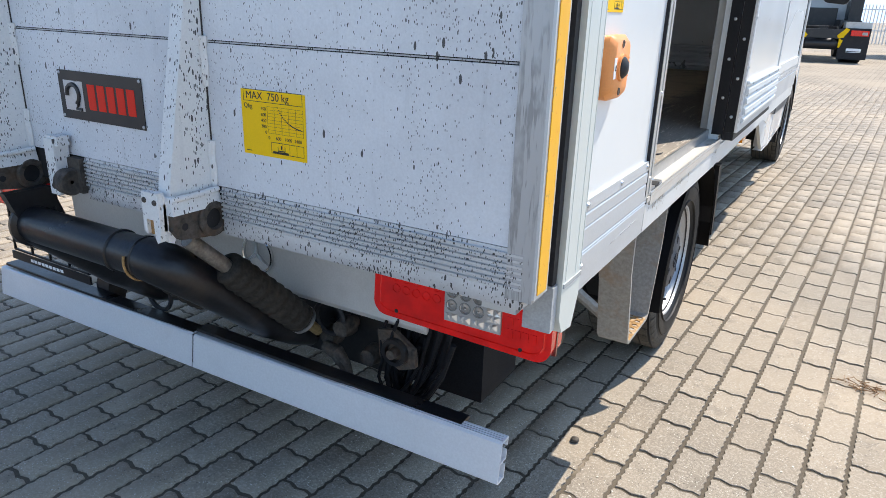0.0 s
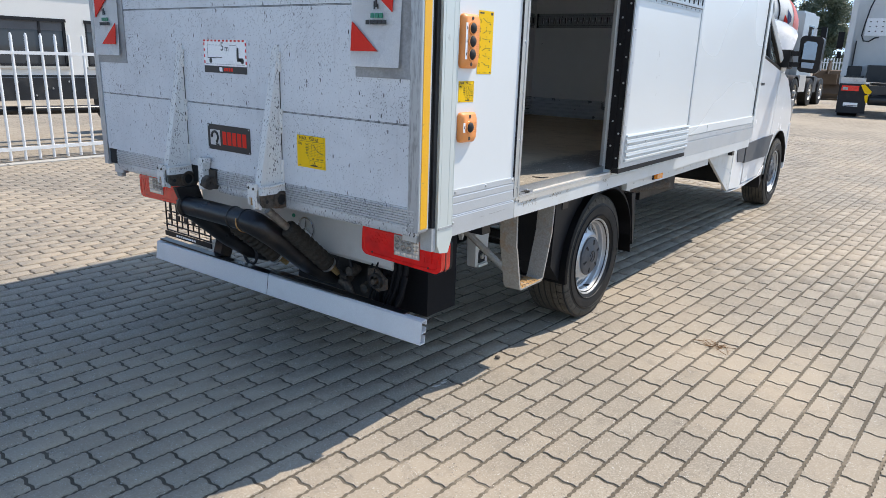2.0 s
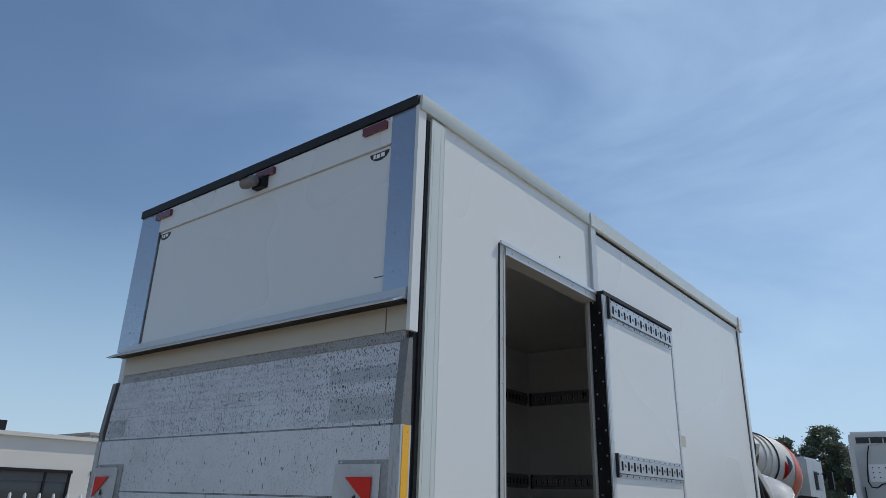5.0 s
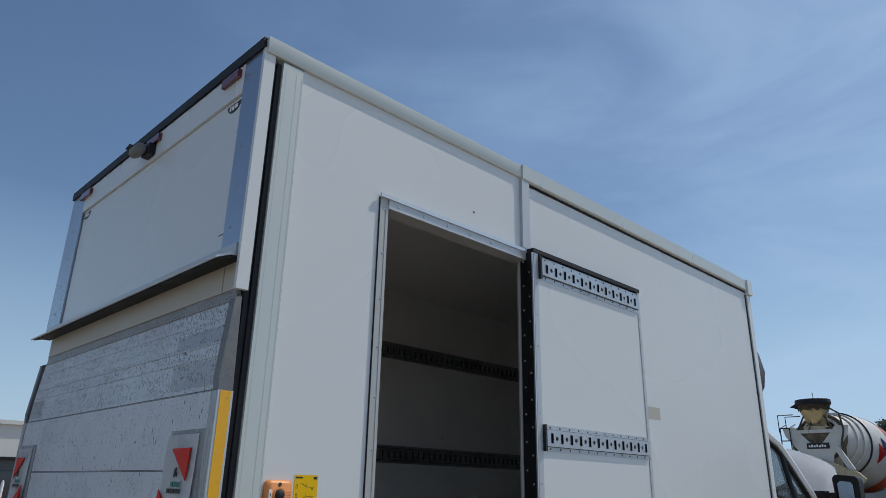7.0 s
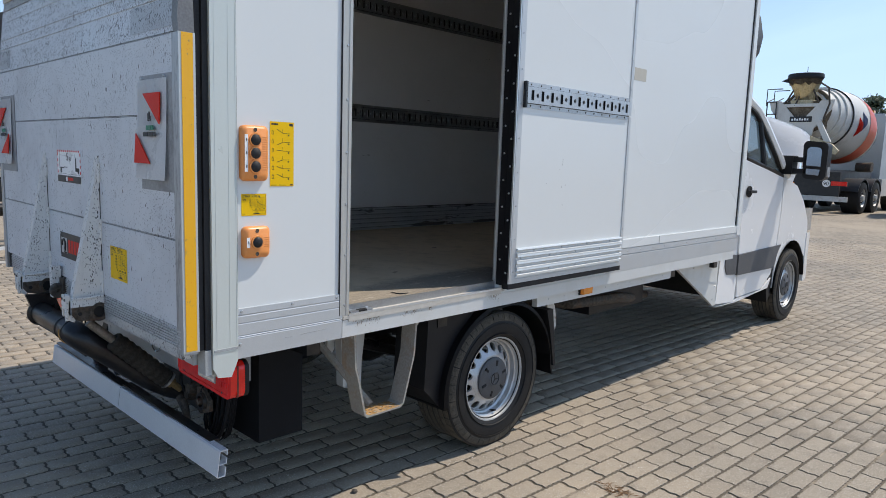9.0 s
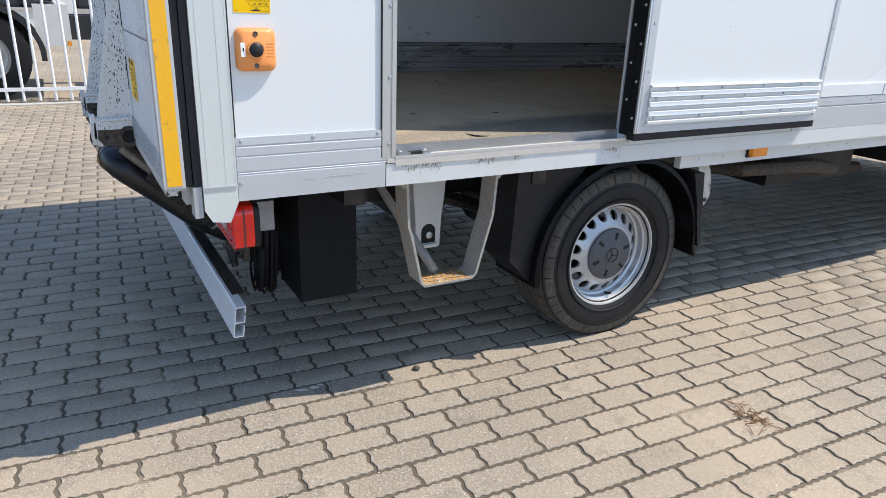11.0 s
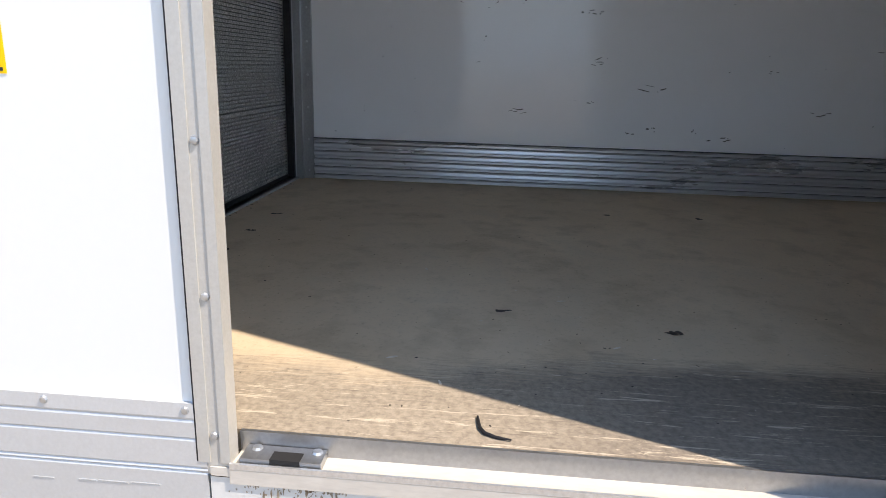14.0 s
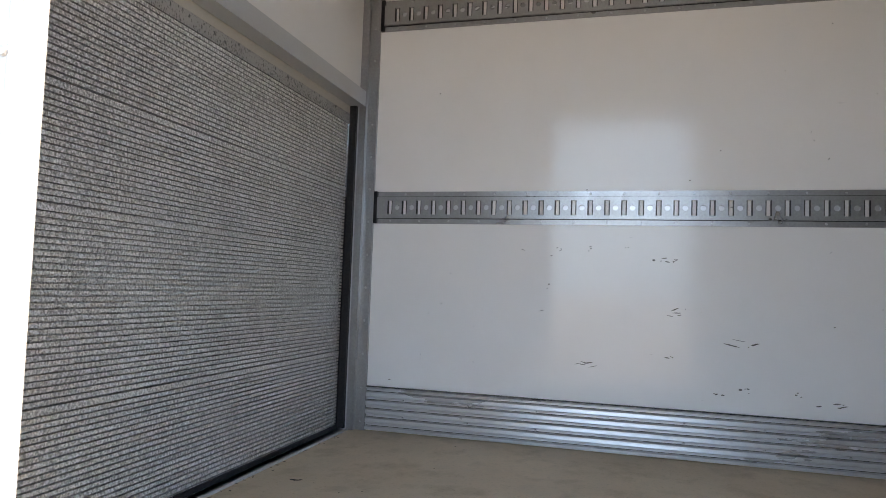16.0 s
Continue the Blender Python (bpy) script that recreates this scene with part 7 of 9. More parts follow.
for x in (0.45, -0.38):
    seat = box("cab_seat", M_GREYPLASTIC, van, x - 0.25, x + 0.25, 4.50, 4.66, 1.05, 1.86, 0.06, "dark cab seat", 3)
# roof spoiler
prism("roof_spoiler", M_CABWHITE, van, [(4.30, 2.28), (4.30, 2.86), (4.36, 2.88), (4.52, 2.74), (4.80, 2.46), (4.92, 2.30)], "x", -0.72, 0.80, 0.05, "white roof spoiler", 3)
prism("spoiler_side", M_GREYPLASTIC, van, [(0.78, 2.26), (0.97, 2.26), (1.01, 2.33), (1.03, 2.45), (1.00, 2.60), (0.95, 2.70), (0.78, 2.76)], "y", 4.44, 4.60, 0.03, "grey spoiler side cheek", 3)
# raised bonnet
bm = bmesh.new()
rows = []
for t in [k / 8 for k in range(9)]:
    y = 5.80 + 0.80 * t
    z = 1.34 + 0.78 * t - 0.12 * t * t + 0.10 * math.sin(math.pi * t)
    half = 0.91 if t < 0.50 else 0.91 - 0.22 * ((t - 0.50) / 0.50) ** 2.2
    rows.append([bm.verts.new((CX + u * half, y, z - 0.15 * abs(u) ** 3.5)) for u in (-1, -0.9, -0.6, -0.2, 0.2, 0.6, 0.9, 1)])
for a, b in zip(rows, rows[1:]):
    for k in range(7):
        bm.faces.new((a[k], a[k + 1], b[k + 1], b[k]))
bmesh.ops.solidify(bm, geom=bm.faces[:], thickness=0.02)
bonnet = part("bonnet", bm, M_CABWHITE, van, "white bonnet, propped open", 60)
tube("bonnet_hinge", M_PLASTIC, bonnet, [(0.70, 5.72, 1.30), (0.72, 5.80, 1.40), (0.70, 5.90, 1.42)], 0.02, 8, "black bonnet hinge")
# door mirrors
for s in (1, -1):
    X = lambda x: CX * (1 - s) + s * x
    bm = bmesh.new()
    corner = ((1.258, 1.640, 0.042, 0), (1.142, 1.650, 0.044, 90), (1.150, 1.402, 0.042, 180), (1.252, 1.394, 0.044, 270))
    add_prism(bm, [(X(cx + cr * math.cos(radians(a0 + a))), cz + cr * math.sin(radians(a0 + a))) for cx, cz, cr, a0 in corner for a in range(0, 91, 15)], "y", 5.585, 5.70)
    rounded(bm, 0.014, 3)
    mir = part("door_mirror", bm, M_PLASTIC, van, "black door mirror on a long arm")
    for nm, out in (("mirror glass", [(1.142, 1.478), (1.254, 1.470), (1.254, 1.612), (1.238, 1.634), (1.164, 1.642), (1.142, 1.62)]), ("small wide-angle mirror glass", [(1.146, 1.400), (1.244, 1.392), (1.252, 1.444), (1.144, 1.450)])):
        bm = bmesh.new()
        add_prism(bm, [(X(a), b) for a, b in out], "y", 5.576, 5.584)
        for v in bm.verts:
            v.co.y += 0.16 * (s * (v.co.x - X(1.20)) - 0.065)
        part("mirror_glass", bm, M_MIRROR, mir, nm)
    xs = sorted((X(0.955), X(1.13)))
    for z0, z1 in ((1.405, 1.448), (1.505, 1.548)):
        box("mirror_arm", M_PLASTIC, mir, xs[0], xs[1], 5.52, 5.64, z0, z1, 0.012)
    xs = sorted((X(0.955), X(1.045)))
    box("mirror_arm", M_PLASTIC, mir, xs[0], xs[1], 5.50, 5.64, 1.395, 1.56, 0.02)
    xs = sorted((X(1.265), X(1.300)))
    box("mirror_indicator", M_CLEARLENS, mir, xs[0], xs[1], 5.62, 5.70, 1.38, 1.47, 0.012, "clear mirror indicator")
    # handle with its recess
    xs = sorted((X(0.980), X(0.990)))
    rec = lathe("handle_recess", M_DARKIN, doors[0 if s > 0 else 1], [(X(0.975), 0.001), (X(0.975), 0.044), (X(0.987), 0.048), (X(0.990), 0.044), (X(0.984), 0.001)], 24, "x", (0, 4.735, 1.247))
    xs = sorted((X(0.984), X(1.018)))
    box("door_handle", M_PLASTIC, doors[0 if s > 0 else 1], xs[0], xs[1], 4.68, 4.81, 1.236, 1.258, 0.008, "black door handle")
# panel that closes the gap between cab and box below
prism("side_filler_panel", M_SILL, van, [(3.50, 0.735), (4.235, 0.745), (4.235, 0.37), (4.20, 0.362)], "x", 0.965, 0.985, 0.003, "pale filler panel behind the cab")
prism("fold", M_SILL, van, [(3.62, 0.66), (4.22, 0.555), (4.22, 0.545), (3.66, 0.645)], "x", 0.985, 0.989, 0.0)
rivets(van, [(0.9855, 4.16, 0.70), (0.9855, 4.17, 0.42), (0.9855, 3.80, 0.70), (0.986, 4.20, 0.52)], (1, 0, 0), M_GALV, 0.006, 0.004)

# ---- yard surroundings ----
M_FENCE = paint("white_fence_paint", (0.76, 0.77, 0.77), 0.4, 0, 0.03, (0.6, 0.58, 0.54), 0.3, 5, 150, 0.05)
M_RENDERED = paint("off_white_render", (0.70, 0.69, 0.66), 0.85, 0, 0.03, (0.60, 0.59, 0.55), 0.35, 0.8, 60, 0.25, 0.004)
M_WINDOWDARK = glass_mat("dark_office_glass", (0.05, 0.055, 0.06), 0.03, 0.0)
M_BLIND = paint("dark_grey_blind", (0.10, 0.10, 0.105), 0.6)
M_TRUCKBLACK = paint("black_truck_paint", (0.020, 0.021, 0.024), 0.4, 0, 0.15, (0.09, 0.08, 0.07), 0.4, 4, 90, 0.1)
M_CABBLUE = paint("dark_blue_cab_paint", (0.035, 0.045, 0.085), 0.25, 0, 0.04, None, 0.2, 3, 150, 0.02)
M_CABGREY = paint("pale_grey_cab_paint", (0.62, 0.625, 0.615), 0.35, 0, 0.03, (0.50, 0.50, 0.49), 0.3, 2, 120, 0.03)
M_HUBALU = paint("dusty_alloy_hub", (0.55, 0.55, 0.54), 0.45, 0.5, 0.08, (0.25, 0.22, 0.18), 0.5, 8, 120, 0.1)
M_CONCRETE = paint("pale_concrete", (0.46, 0.44, 0.40), 0.9, 0, 0.08, (0.35, 0.33, 0.30), 0.4, 2, 150, 0.3, 0.003)


def truck_wheel(parent, centre, radius, width, side, name="truck_wheel"):
    """A heavy truck wheel with its axle along x in the parent's own frame."""
    c = Vector(centre)
    s = side
    w = width / 2
    base = lathe(name, M_TYRE, parent, [(-w * s, radius * 0.58), (-w * 1.03 * s, radius * 0.78), (-w * 0.9 * s, radius), (w * 0.9 * s, radius), (w * 1.03 * s, radius * 0.80), (w * s, radius * 0.58), (w * 0.7 * s, radius * 0.55)], 40, "x", c, "dusty truck tyre")
    hub = lathe("hub", M_HUBALU, base, [(w * 0.95 * s, radius * 0.57), (w * 0.55 * s, radius * 0.50), (w * 0.45 * s, radius * 0.40), (w * 0.8 * s, radius * 0.36), (w * 0.82 * s, radius * 0.20), (w * 1.1 * s, radius * 0.17), (w * 1.1 * s, 0.001)], 32, "x", c, "alloy hub")
    bm = bmesh.new()
    for k in range(10):
        t = 2 * math.pi * k / 10
        add_domes(bm, [c + Vector((w * 0.8 * s, radius * 0.29 * math.cos(t), radius * 0.29 * math.sin(t)))], (s, 0, 0), 0.028, 0.03, 8)
    part("wheel_nuts", bm, M_RUSTY, hub, kind="stuff")
    return base


# palisade fence along the yard's side
FX = -6.55
fence = thing("fence", (FX, 2.0, 0.0), "white painted steel palisade fence beside the yard", "fence")
for z0, z1 in ((0.135, 0.175), (1.262, 1.300)):
    box("fence_rail", M_FENCE, fence, FX - 0.02, FX + 0.02, -1.28, 8.0, z0, z1, 0.006)
bm = bmesh.new()
add_lathe(bm, [(0.012, 0.001), (0.012, 0.017), (1.47, 0.017), (1.497, 0.010), (1.502, 0.001)], 10, "z", (0, 0, 0))
me_p = part("fence_bar", bm, M_FENCE, fence).data
bpy.data.objects.remove(bpy.data.objects["fence_bar"])
for i in range(56):
    y = -1.14 + 0.1655 * i
    ob = new("fence_bar", me_p)
    ob.location = (FX + 0.0, y, 0.008)
    ob.matrix_basis = Matrix.Translation(ob.location)
    under(ob, fence)
for y in (-1.30, 4.2, 8.0):
    tube("fence_post", M_GALV, fence, [(FX, y, -0.005), (FX, y, 1.55)], 0.032, 12, "galvanised fence post")
    lathe("post_base", M_CONCRETE, fence, [(0.0, 0.26), (0.035, 0.24), (0.035, 0.001)], 24, "z", (FX, y, 0.0), "round concrete post base")
box("fence_panel_post", M_FENCE, fence, FX - 0.045, FX + 0.045, -1.98, -1.88, 0.0, 1.6, 0.006, "white gate post")
gate = thing("fence", (FX, -3.0, 0.0), "white steel fence continuing past the gate post", "fence")
for z0, z1 in ((0.135, 0.175), (1.262, 1.300)):
    box("fence_rail", M_FENCE, gate, FX - 0.02, FX + 0.02, -5.5, -1.99, z0, z1, 0.006)
    box("fence_rail", M_FENCE, fence, FX - 0.02, FX + 0.02, -1.87, -1.34, z0, z1, 0.006)
for i in range(24):
    y = -1.42 - 0.1655 * i
    if abs(y + 1.93) > 0.09:
        ob = new("fence_bar", me_p)
        ob.matrix_basis = Matrix.Translation((FX, y, 0.008))
        under(ob, fence if y > -1.9 else gate)
for i in range(4):
    box("kerb_stone", M_CONCRETE, None, -6.46, -6.31, -1.0 + 2.4 * i, 1.38 + 2.4 * i, -0.01, 0.012, 0.004)
for ob in [o for o in scene.objects if o.name.startswith("kerb_stone")]:
    tagged(ob, "flush pale concrete kerb stone by the fence", "kerb", "kerb stones along the fence")

# stripped truck chassis parked behind the fence
chas = thing("truck_chassis", (-8.2, 1.5, 0.0), "black truck with a bare chassis parked behind the fence", "truck")
for x in (-7.55, -8.35):
    box("frame_rail", M_TRUCKBLACK, chas, x - 0.045, x + 0.045, -0.2, 9.5, 0.66, 0.955, 0.01, "black frame rail")
    rng = random.Random(int(-x * 10))
    rivets(chas, [(x + 0.046, 0.3 + 0.22 * i, 0.72 + 0.09 * (i % 3)) for i in range(36)], (1, 0, 0), M_HUBALU, 0.014, 0.012, "bolts")
for y in (0.6, 2.3, 4.0, 5.6):
    box("frame_cross_member", M_TRUCKBLACK, chas, -8.35, -7.55, y - 0.08, y + 0.08, 0.70, 0.90, 0.01)
tube("prop_shaft", M_STEEL, chas, [(-7.95, 0.4, 0.55), (-7.95, 1.2, 0.52), (-7.95, 1.25, 0.52), (-7.95, 1.9, 0.50), (-7.95, 4.2, 0.46)], [0.05, 0.05, 0.10, 0.06, 0.06], 12, "greasy propeller shaft")
lathe("shaft_joint", M_STEEL, chas, [(-0.16, 0.03), (-0.14, 0.11), (-0.02, 0.13), (0.02, 0.13), (0.12, 0.10), (0.16, 0.03)], 16, "y", (-7.95, 1.6, 0.52))
for y in (-1.0, 4.3, 5.65):
    truck_wheel(chas, (-6.98, y, 0.50), 0.50, 0.30, 1)
    truck_wheel(chas, (-8.95, y, 0.50), 0.50, 0.30, -1)
    tube("axle", M_STEEL, chas, [(-8.9, y, 0.50), (-7.95, y, 0.47), (-7.0, y, 0.50)], [0.06, 0.15, 0.06], 12)
prism("front_mudguard", M_TRUCKBLACK, chas, [(-1.0 + 0.66 * math.cos(radians(a)), 0.5 + 0.62 * math.sin(radians(a))) for a in range(-5, 186, 10)] + [(-1.0 + 0.60 * math.cos(radians(a)), 0.5 + 0.56 * math.sin(radians(a))) for a in range(185, -6, -10)],
      "x", -7.2, -6.82, 0.0, "black front mudguard")
prism("cab", M_CABBLUE, chas, [(-2.1, 0.65), (-2.05, 2.3), (-1.7, 2.9), (-0.2, 2.95), (-0.15, 1.15), (-0.45, 1.15), (-0.75, 1.12), (-1.35, 1.12), (-1.7, 0.65)], "x", -9.05, -6.88, 0.05, "dark blue truck cab", 3)
box("cab_skirt", M_CABGREY, chas, -9.0, -6.86, -0.42, -0.05, 0.62, 1.10, 0.03, "grey cab skirt")
box("cab_step_lamp", M_AMBER, chas, -6.862, -6.85, -0.10, -0.06, 0.62, 0.68, 0.004)

# low office building
BX = -19.0
office = thing("office_building", (BX, 6.0, 0.0), "low white rendered office building with wide dark windows", "building")


def wall_with_windows(parent, x_out, y0, y1, top, wins, thick=0.3):
    z0, z1 = wins[0][2], wins[0][3]
    box("wall", M_RENDERED, parent, x_out - thick, x_out, y0, y1, -0.02, z0, 0.004, "white rendered wall")
    box("wall", M_RENDERED, parent, x_out - thick, x_out, y0, y1, z1, top, 0.004, "white rendered wall")
    edges = [y0] + [v for w in wins for v in w[:2]] + [y1]
    for a, b in zip(edges[0::2], edges[1::2]):
        box("wall_pier", M_RENDERED, parent, x_out - thick, x_out, a, b, z0, z1, 0.0)
    for a, b, c, d in wins:
        win = box("window", M_PLASTIC, parent, x_out - 0.10, x_out + 0.02, a - 0.02, b + 0.02, d - 0.06, d + 0.03, 0.004, "dark framed office window")
        for q in ((a, a + 0.07, c, d), (b - 0.07, b, c, d), (a, b, c, c + 0.07), ((a + 2 * b) / 3 - 0.03, (a + 2 * b) / 3 + 0.03, c, d)):
            box("window_frame", M_PLASTIC, win, x_out - 0.10, x_out - 0.02, *q, 0.004)
        box("pane", M_WINDOWDARK, win, x_out - 0.075, x_out - 0.06, a + 0.05, b - 0.05, c + 0.05, d - 0.05, 0.0)
        box("blind", M_BLIND, win, x_out - 0.055, x_out - 0.045, a + 0.07, b - 0.07, d - 0.30, d - 0.05, 0.0)
        box("window_sill", M_CONCRETE, win, x_out - 0.05, x_out + 0.06, a - 0.04, b + 0.04, c - 0.07, c, 0.006)


wins = []
for k in range(-5, 6):
    wins.append((5.87 + 2.70 * k, 8.01 + 2.70 * k, 0.79, 2.09))
wall_with_windows(office, BX, -14.0, 30.0, 2.97, wins)
box("roof_edge", M_RENDERED, office, BX - 8.0, BX + 0.10, -14.2, 30.2, 2.97, 3.08, 0.01, "pale roof edge")
box("roof_slab", M_CONCRETE, office, BX - 8.0, BX - 0.3, -14.0, 30.0, 2.85, 2.966, 0.0)
box("roof_unit", M_PLASTIC, office, BX - 2.2, BX - 1.2, 5.3, 6.4, 3.08, 3.46, 0.02, "dark roof unit")
box("roof_vent", M_PLASTIC, office, BX - 2.0, BX - 1.6, 4.9, 5.1, 3.08, 3.65, 0.02)
hall = thing("warehouse", (-34.0, 20.0, 0.0), "grey flat-roofed hall behind the office", "building")
box("wall", M_CABGREY, hall, -34.0, -30.0, 13.6, 60.0, -0.02, 3.98, 0.02, "grey clad wall")
box("roof_edge", M_CONCRETE, hall, -34.2, -29.8, 13.4, 60.2, 3.98, 4.10, 0.01)

# ladder lying by the fence
ladder = thing("ladder", (-5.7, -2.4, 0.0), "dusty aluminium ladder lying on edge by the fence", "ladder")
for z, dy in ((0.02, 0.0), (0.36, 0.05)):
    box("ladder_rail", M_GALV, ladder, -5.92, -5.87, -4.6 + dy, -1.78 + dy, z, z + 0.06, 0.006)
for i in range(10):
    tube("rung", M_GALV, ladder, [(-5.895, -4.5 + 0.28 * i, 0.05), (-5.895, -4.45 + 0.28 * i, 0.39)], 0.015, 8)

# small garden tractor at the van's far corner
cart = thing("garden_tractor", (-2.45, -1.5, 0.0), "small red garden tractor with knobbly tyres", "garden tractor")
M_CARTRED = paint("faded_red_paint", (0.45, 0.05, 0.045), 0.4, 0, 0.05, (0.3, 0.1, 0.08), 0.4, 6, 120, 0.05)
for x, y in ((-2.10, -1.18), (-2.10, -1.95), (-2.75, -1.18), (-2.75, -1.95)):
    s = 1 if x > -2.4 else -1
    wh = lathe("cart_wheel", M_TYRE, cart, [(-0.05 * s, 0.085), (-0.06 * s, 0.12), (-0.045 * s, 0.165), (0.045 * s, 0.165), (0.06 * s, 0.12), (0.05 * s, 0.085)], 30, "x", (x, y, 0.163), "knobbly tyre")
    bm = bmesh.new()
    for k in range(22):
        t = 2 * math.pi * k / 22
        for sd in (-0.03, 0.015):
            vs = add_box(bm, sd, sd + 0.022, -0.010, 0.010, 0.160, 0.173)
            for v in vs:
                v.co = Vector((x, y, 0.163)) + Vector((v.co.x, v.co.y * math.cos(t) - v.co.z * math.sin(t), v.co.y * math.sin(t) + v.co.z * math.cos(t)))
    part("knobs", bm, M_TYRE, wh, kind="stuff")
    bm = bmesh.new()
    for k in range(5):
        t = 2 * math.pi * k / 5
        add_tube(bm, [(x + 0.03 * s, y, 0.163), (x + 0.03 * s, y + 0.088 * math.cos(t), 0.163 + 0.088 * math.sin(t))], 0.013, 6)
    add_lathe(bm, [(0.02 * s, 0.001), (0.05 * s, 0.012), (0.05 * s, 0.022), (0.02 * s, 0.025)], 12, "x", (x, y, 0.163))
    part("wheel_spokes", bm, M_GREYPLASTIC, wh, "dark spoked hub")
prism("bonnet", M_CARTRED, cart, [(-1.38, 0.25), (-1.05, 0.25), (-1.02, 0.48), (-1.10, 0.56), (-1.40, 0.58)], "x", -2.65, -2.2, 0.03, "faded red bonnet", 3)
box("chassis", M_STEEL, cart, -2.62, -2.23, -2.05, -1.10, 0.16, 0.26, 0.01)
box("seat", M_PLASTIC, cart, -2.62, -2.23, -2.0, -1.70, 0.46, 0.56, 0.03, "black seat")
box("seat_post", M_STEEL, cart, -2.5, -2.35, -1.95, -1.78, 0.26, 0.47, 0.01)
tube("steering_column", M_GALV, cart, [(-2.42, -1.32, 0.56), (-2.42, -1.48, 0.76)], 0.014, 8)
lathe("steering_wheel", M_PLASTIC, cart, [(0.77 + 0.012 * math.cos(a), 0.13 + 0.012 * math.sin(a)) for a in [2 * math.pi * k / 6 for k in range(6)]], 24, "z", (-2.42, -1.5, 0.0), close=True)
box("towing_frame", M_CABBLUE, cart, -2.18, -2.12, -1.42, -1.0, 0.44, 0.72, 0.02, "blue side panel")

cart.matrix_basis = Matrix.Translation((0.28, -0.30, 0.0)) @ cart.matrix_basis

# ---- concrete mixer truck ----
mixer = thing("concrete_mixer_truck", (-4.35, 28.5, 0.0), "white concrete mixer truck with an orange band on its drum, parked", "truck")
M_DRUM = paint("dusty_white_drum_paint", (0.68, 0.67, 0.63), 0.5, 0, 0.06, (0.36, 0.31, 0.24), 0.6, 1.2, 80, 0.05)
M_DRUMORANGE = paint("orange_red_drum_band", (0.70, 0.085, 0.022), 0.4, 0, 0.04, (0.6, 0.16, 0.08), 0.3, 2, 80, 0.03)
M_NAVY = plain("navy_stripe", (0.03, 0.045, 0.16), 0.4)
M_HOPPER = paint("cement_crusted_paint", (0.56, 0.49, 0.33), 0.85, 0, 0.15, (0.20, 0.145, 0.09), 0.8, 3.2, 30, 0.4, 0.010)
M_CRUST = paint("dried_concrete_crust", (0.15, 0.115, 0.08), 0.9, 0, 0.3, (0.30, 0.26, 0.20), 0.6, 6, 30, 0.5, 0.012)
# local frame: the truck's length along y from its tail (y = 0), x across, then set at its place
A0, A1 = Vector((0, 0.55, 3.35)), Vector((0, 5.35, 2.62))     # drum axis, rear to front
axis_d = (A1 - A0).normalized()


def drum_ring(profile):
    bm = bmesh.new()
    q = Vector((0, 1, 0)).rotation_difference(axis_d).to_matrix()
    rings = []
    for a, r in profile:
        rings.append([bm.verts.new(A0 + q @ Vector((r * math.cos(2 * math.pi * k / 48), a, r * math.sin(2 * math.pi * k / 48)))) for k in range(48)])
    for a, b in zip(rings, rings[1:]):
        for k in range(48):
            bm.faces.new((a[k], a[(k + 1) % 48], b[(k + 1) % 48], b[k]))
    return bm


DRUM = [(0.0, 0.55), (0.0, 0.62), (0.55, 0.82), (1.15, 1.0), (1.9, 1.15), (2.6, 1.23), (3.2, 1.23), (3.8, 1.13), (4.2, 0.99), (4.5, 0.80), (4.62, 0.4), (4.64, 0.01)]


def drum_r(a):
    for (a0, r0), (a1, r1) in zip(DRUM, DRUM[1:]):
        if a0 <= a <= a1 and a1 > a0:
            return r0 + (r1 - r0) * (a - a0) / (a1 - a0)
    return 0.5


M_MIX = pose(-4.77, 23.9, 0, 0, 0, -2.5) @ Matrix.Scale(1.03, 4)


def mx(name, bm, mat, label="", parent=None, sharp=35):
    ob = part(name, bm, mat, None, label, sharp)
    ob.data.transform(M_MIX)
    under(ob, parent or mixer)
    return ob


drum = mx("drum", drum_ring(DRUM), M_DRUM, "dusty white mixing drum", None, 60)
mx("drum_band", drum_ring([(a, drum_r(a) + 0.012) for a in (2.55, 2.8, 3.1, 3.45)]), M_DRUMORANGE, "orange-red band", drum, 60)
mx("drum_stripe", drum_ring([(a, drum_r(a) + 0.013) for a in (3.75, 3.85, 3.95)]), M_NAVY, "navy stripe", drum, 60)
for a in (0.62, 0.95, 1.3):
    mx("drum_ring", drum_ring([(a - 0.03, drum_r(a) + 0.005), (a - 0.03, drum_r(a) + 0.045), (a + 0.03, drum_r(a) + 0.045), (a + 0.03, drum_r(a) + 0.005)]), M_STEEL if a > 1.2 else M_DRUM, "drum ring", drum)


def drum_patch(a0, a1, t0, t1, mat, skew=0.0):
    bm = bmesh.new()
    q = Vector((0, 1, 0)).rotation_difference(axis_d).to_matrix()
    rows = []
    for i in range(6):
        a = a0 + (a1 - a0) * i / 5
        r = drum_r(a) + 0.014
        rows.append([bm.verts.new(A0 + q @ Vector((r * math.cos(t), a, r * math.sin(t)))) for t in [t0 + (t1 - t0) * (j / 4) * (1 - 0.75 * i / 5) + skew * i / 5 for j in range(5)]])
    for a, b in zip(rows, rows[1:]):
        for k in range(4):
            bm.faces.new((a[k], a[k + 1], b[k + 1], b[k]))
    bmesh.ops.solidify(bm, geom=bm.faces[:], thickness=0.006)
    mx("drum_mark", bm, mat, "", drum)


drum_patch(1.72, 2.02, -0.52, 0.10, M_REDINK, 0.30)
drum_patch(1.95, 2.30, -0.30, 0.30, M_NAVY, 0.30)


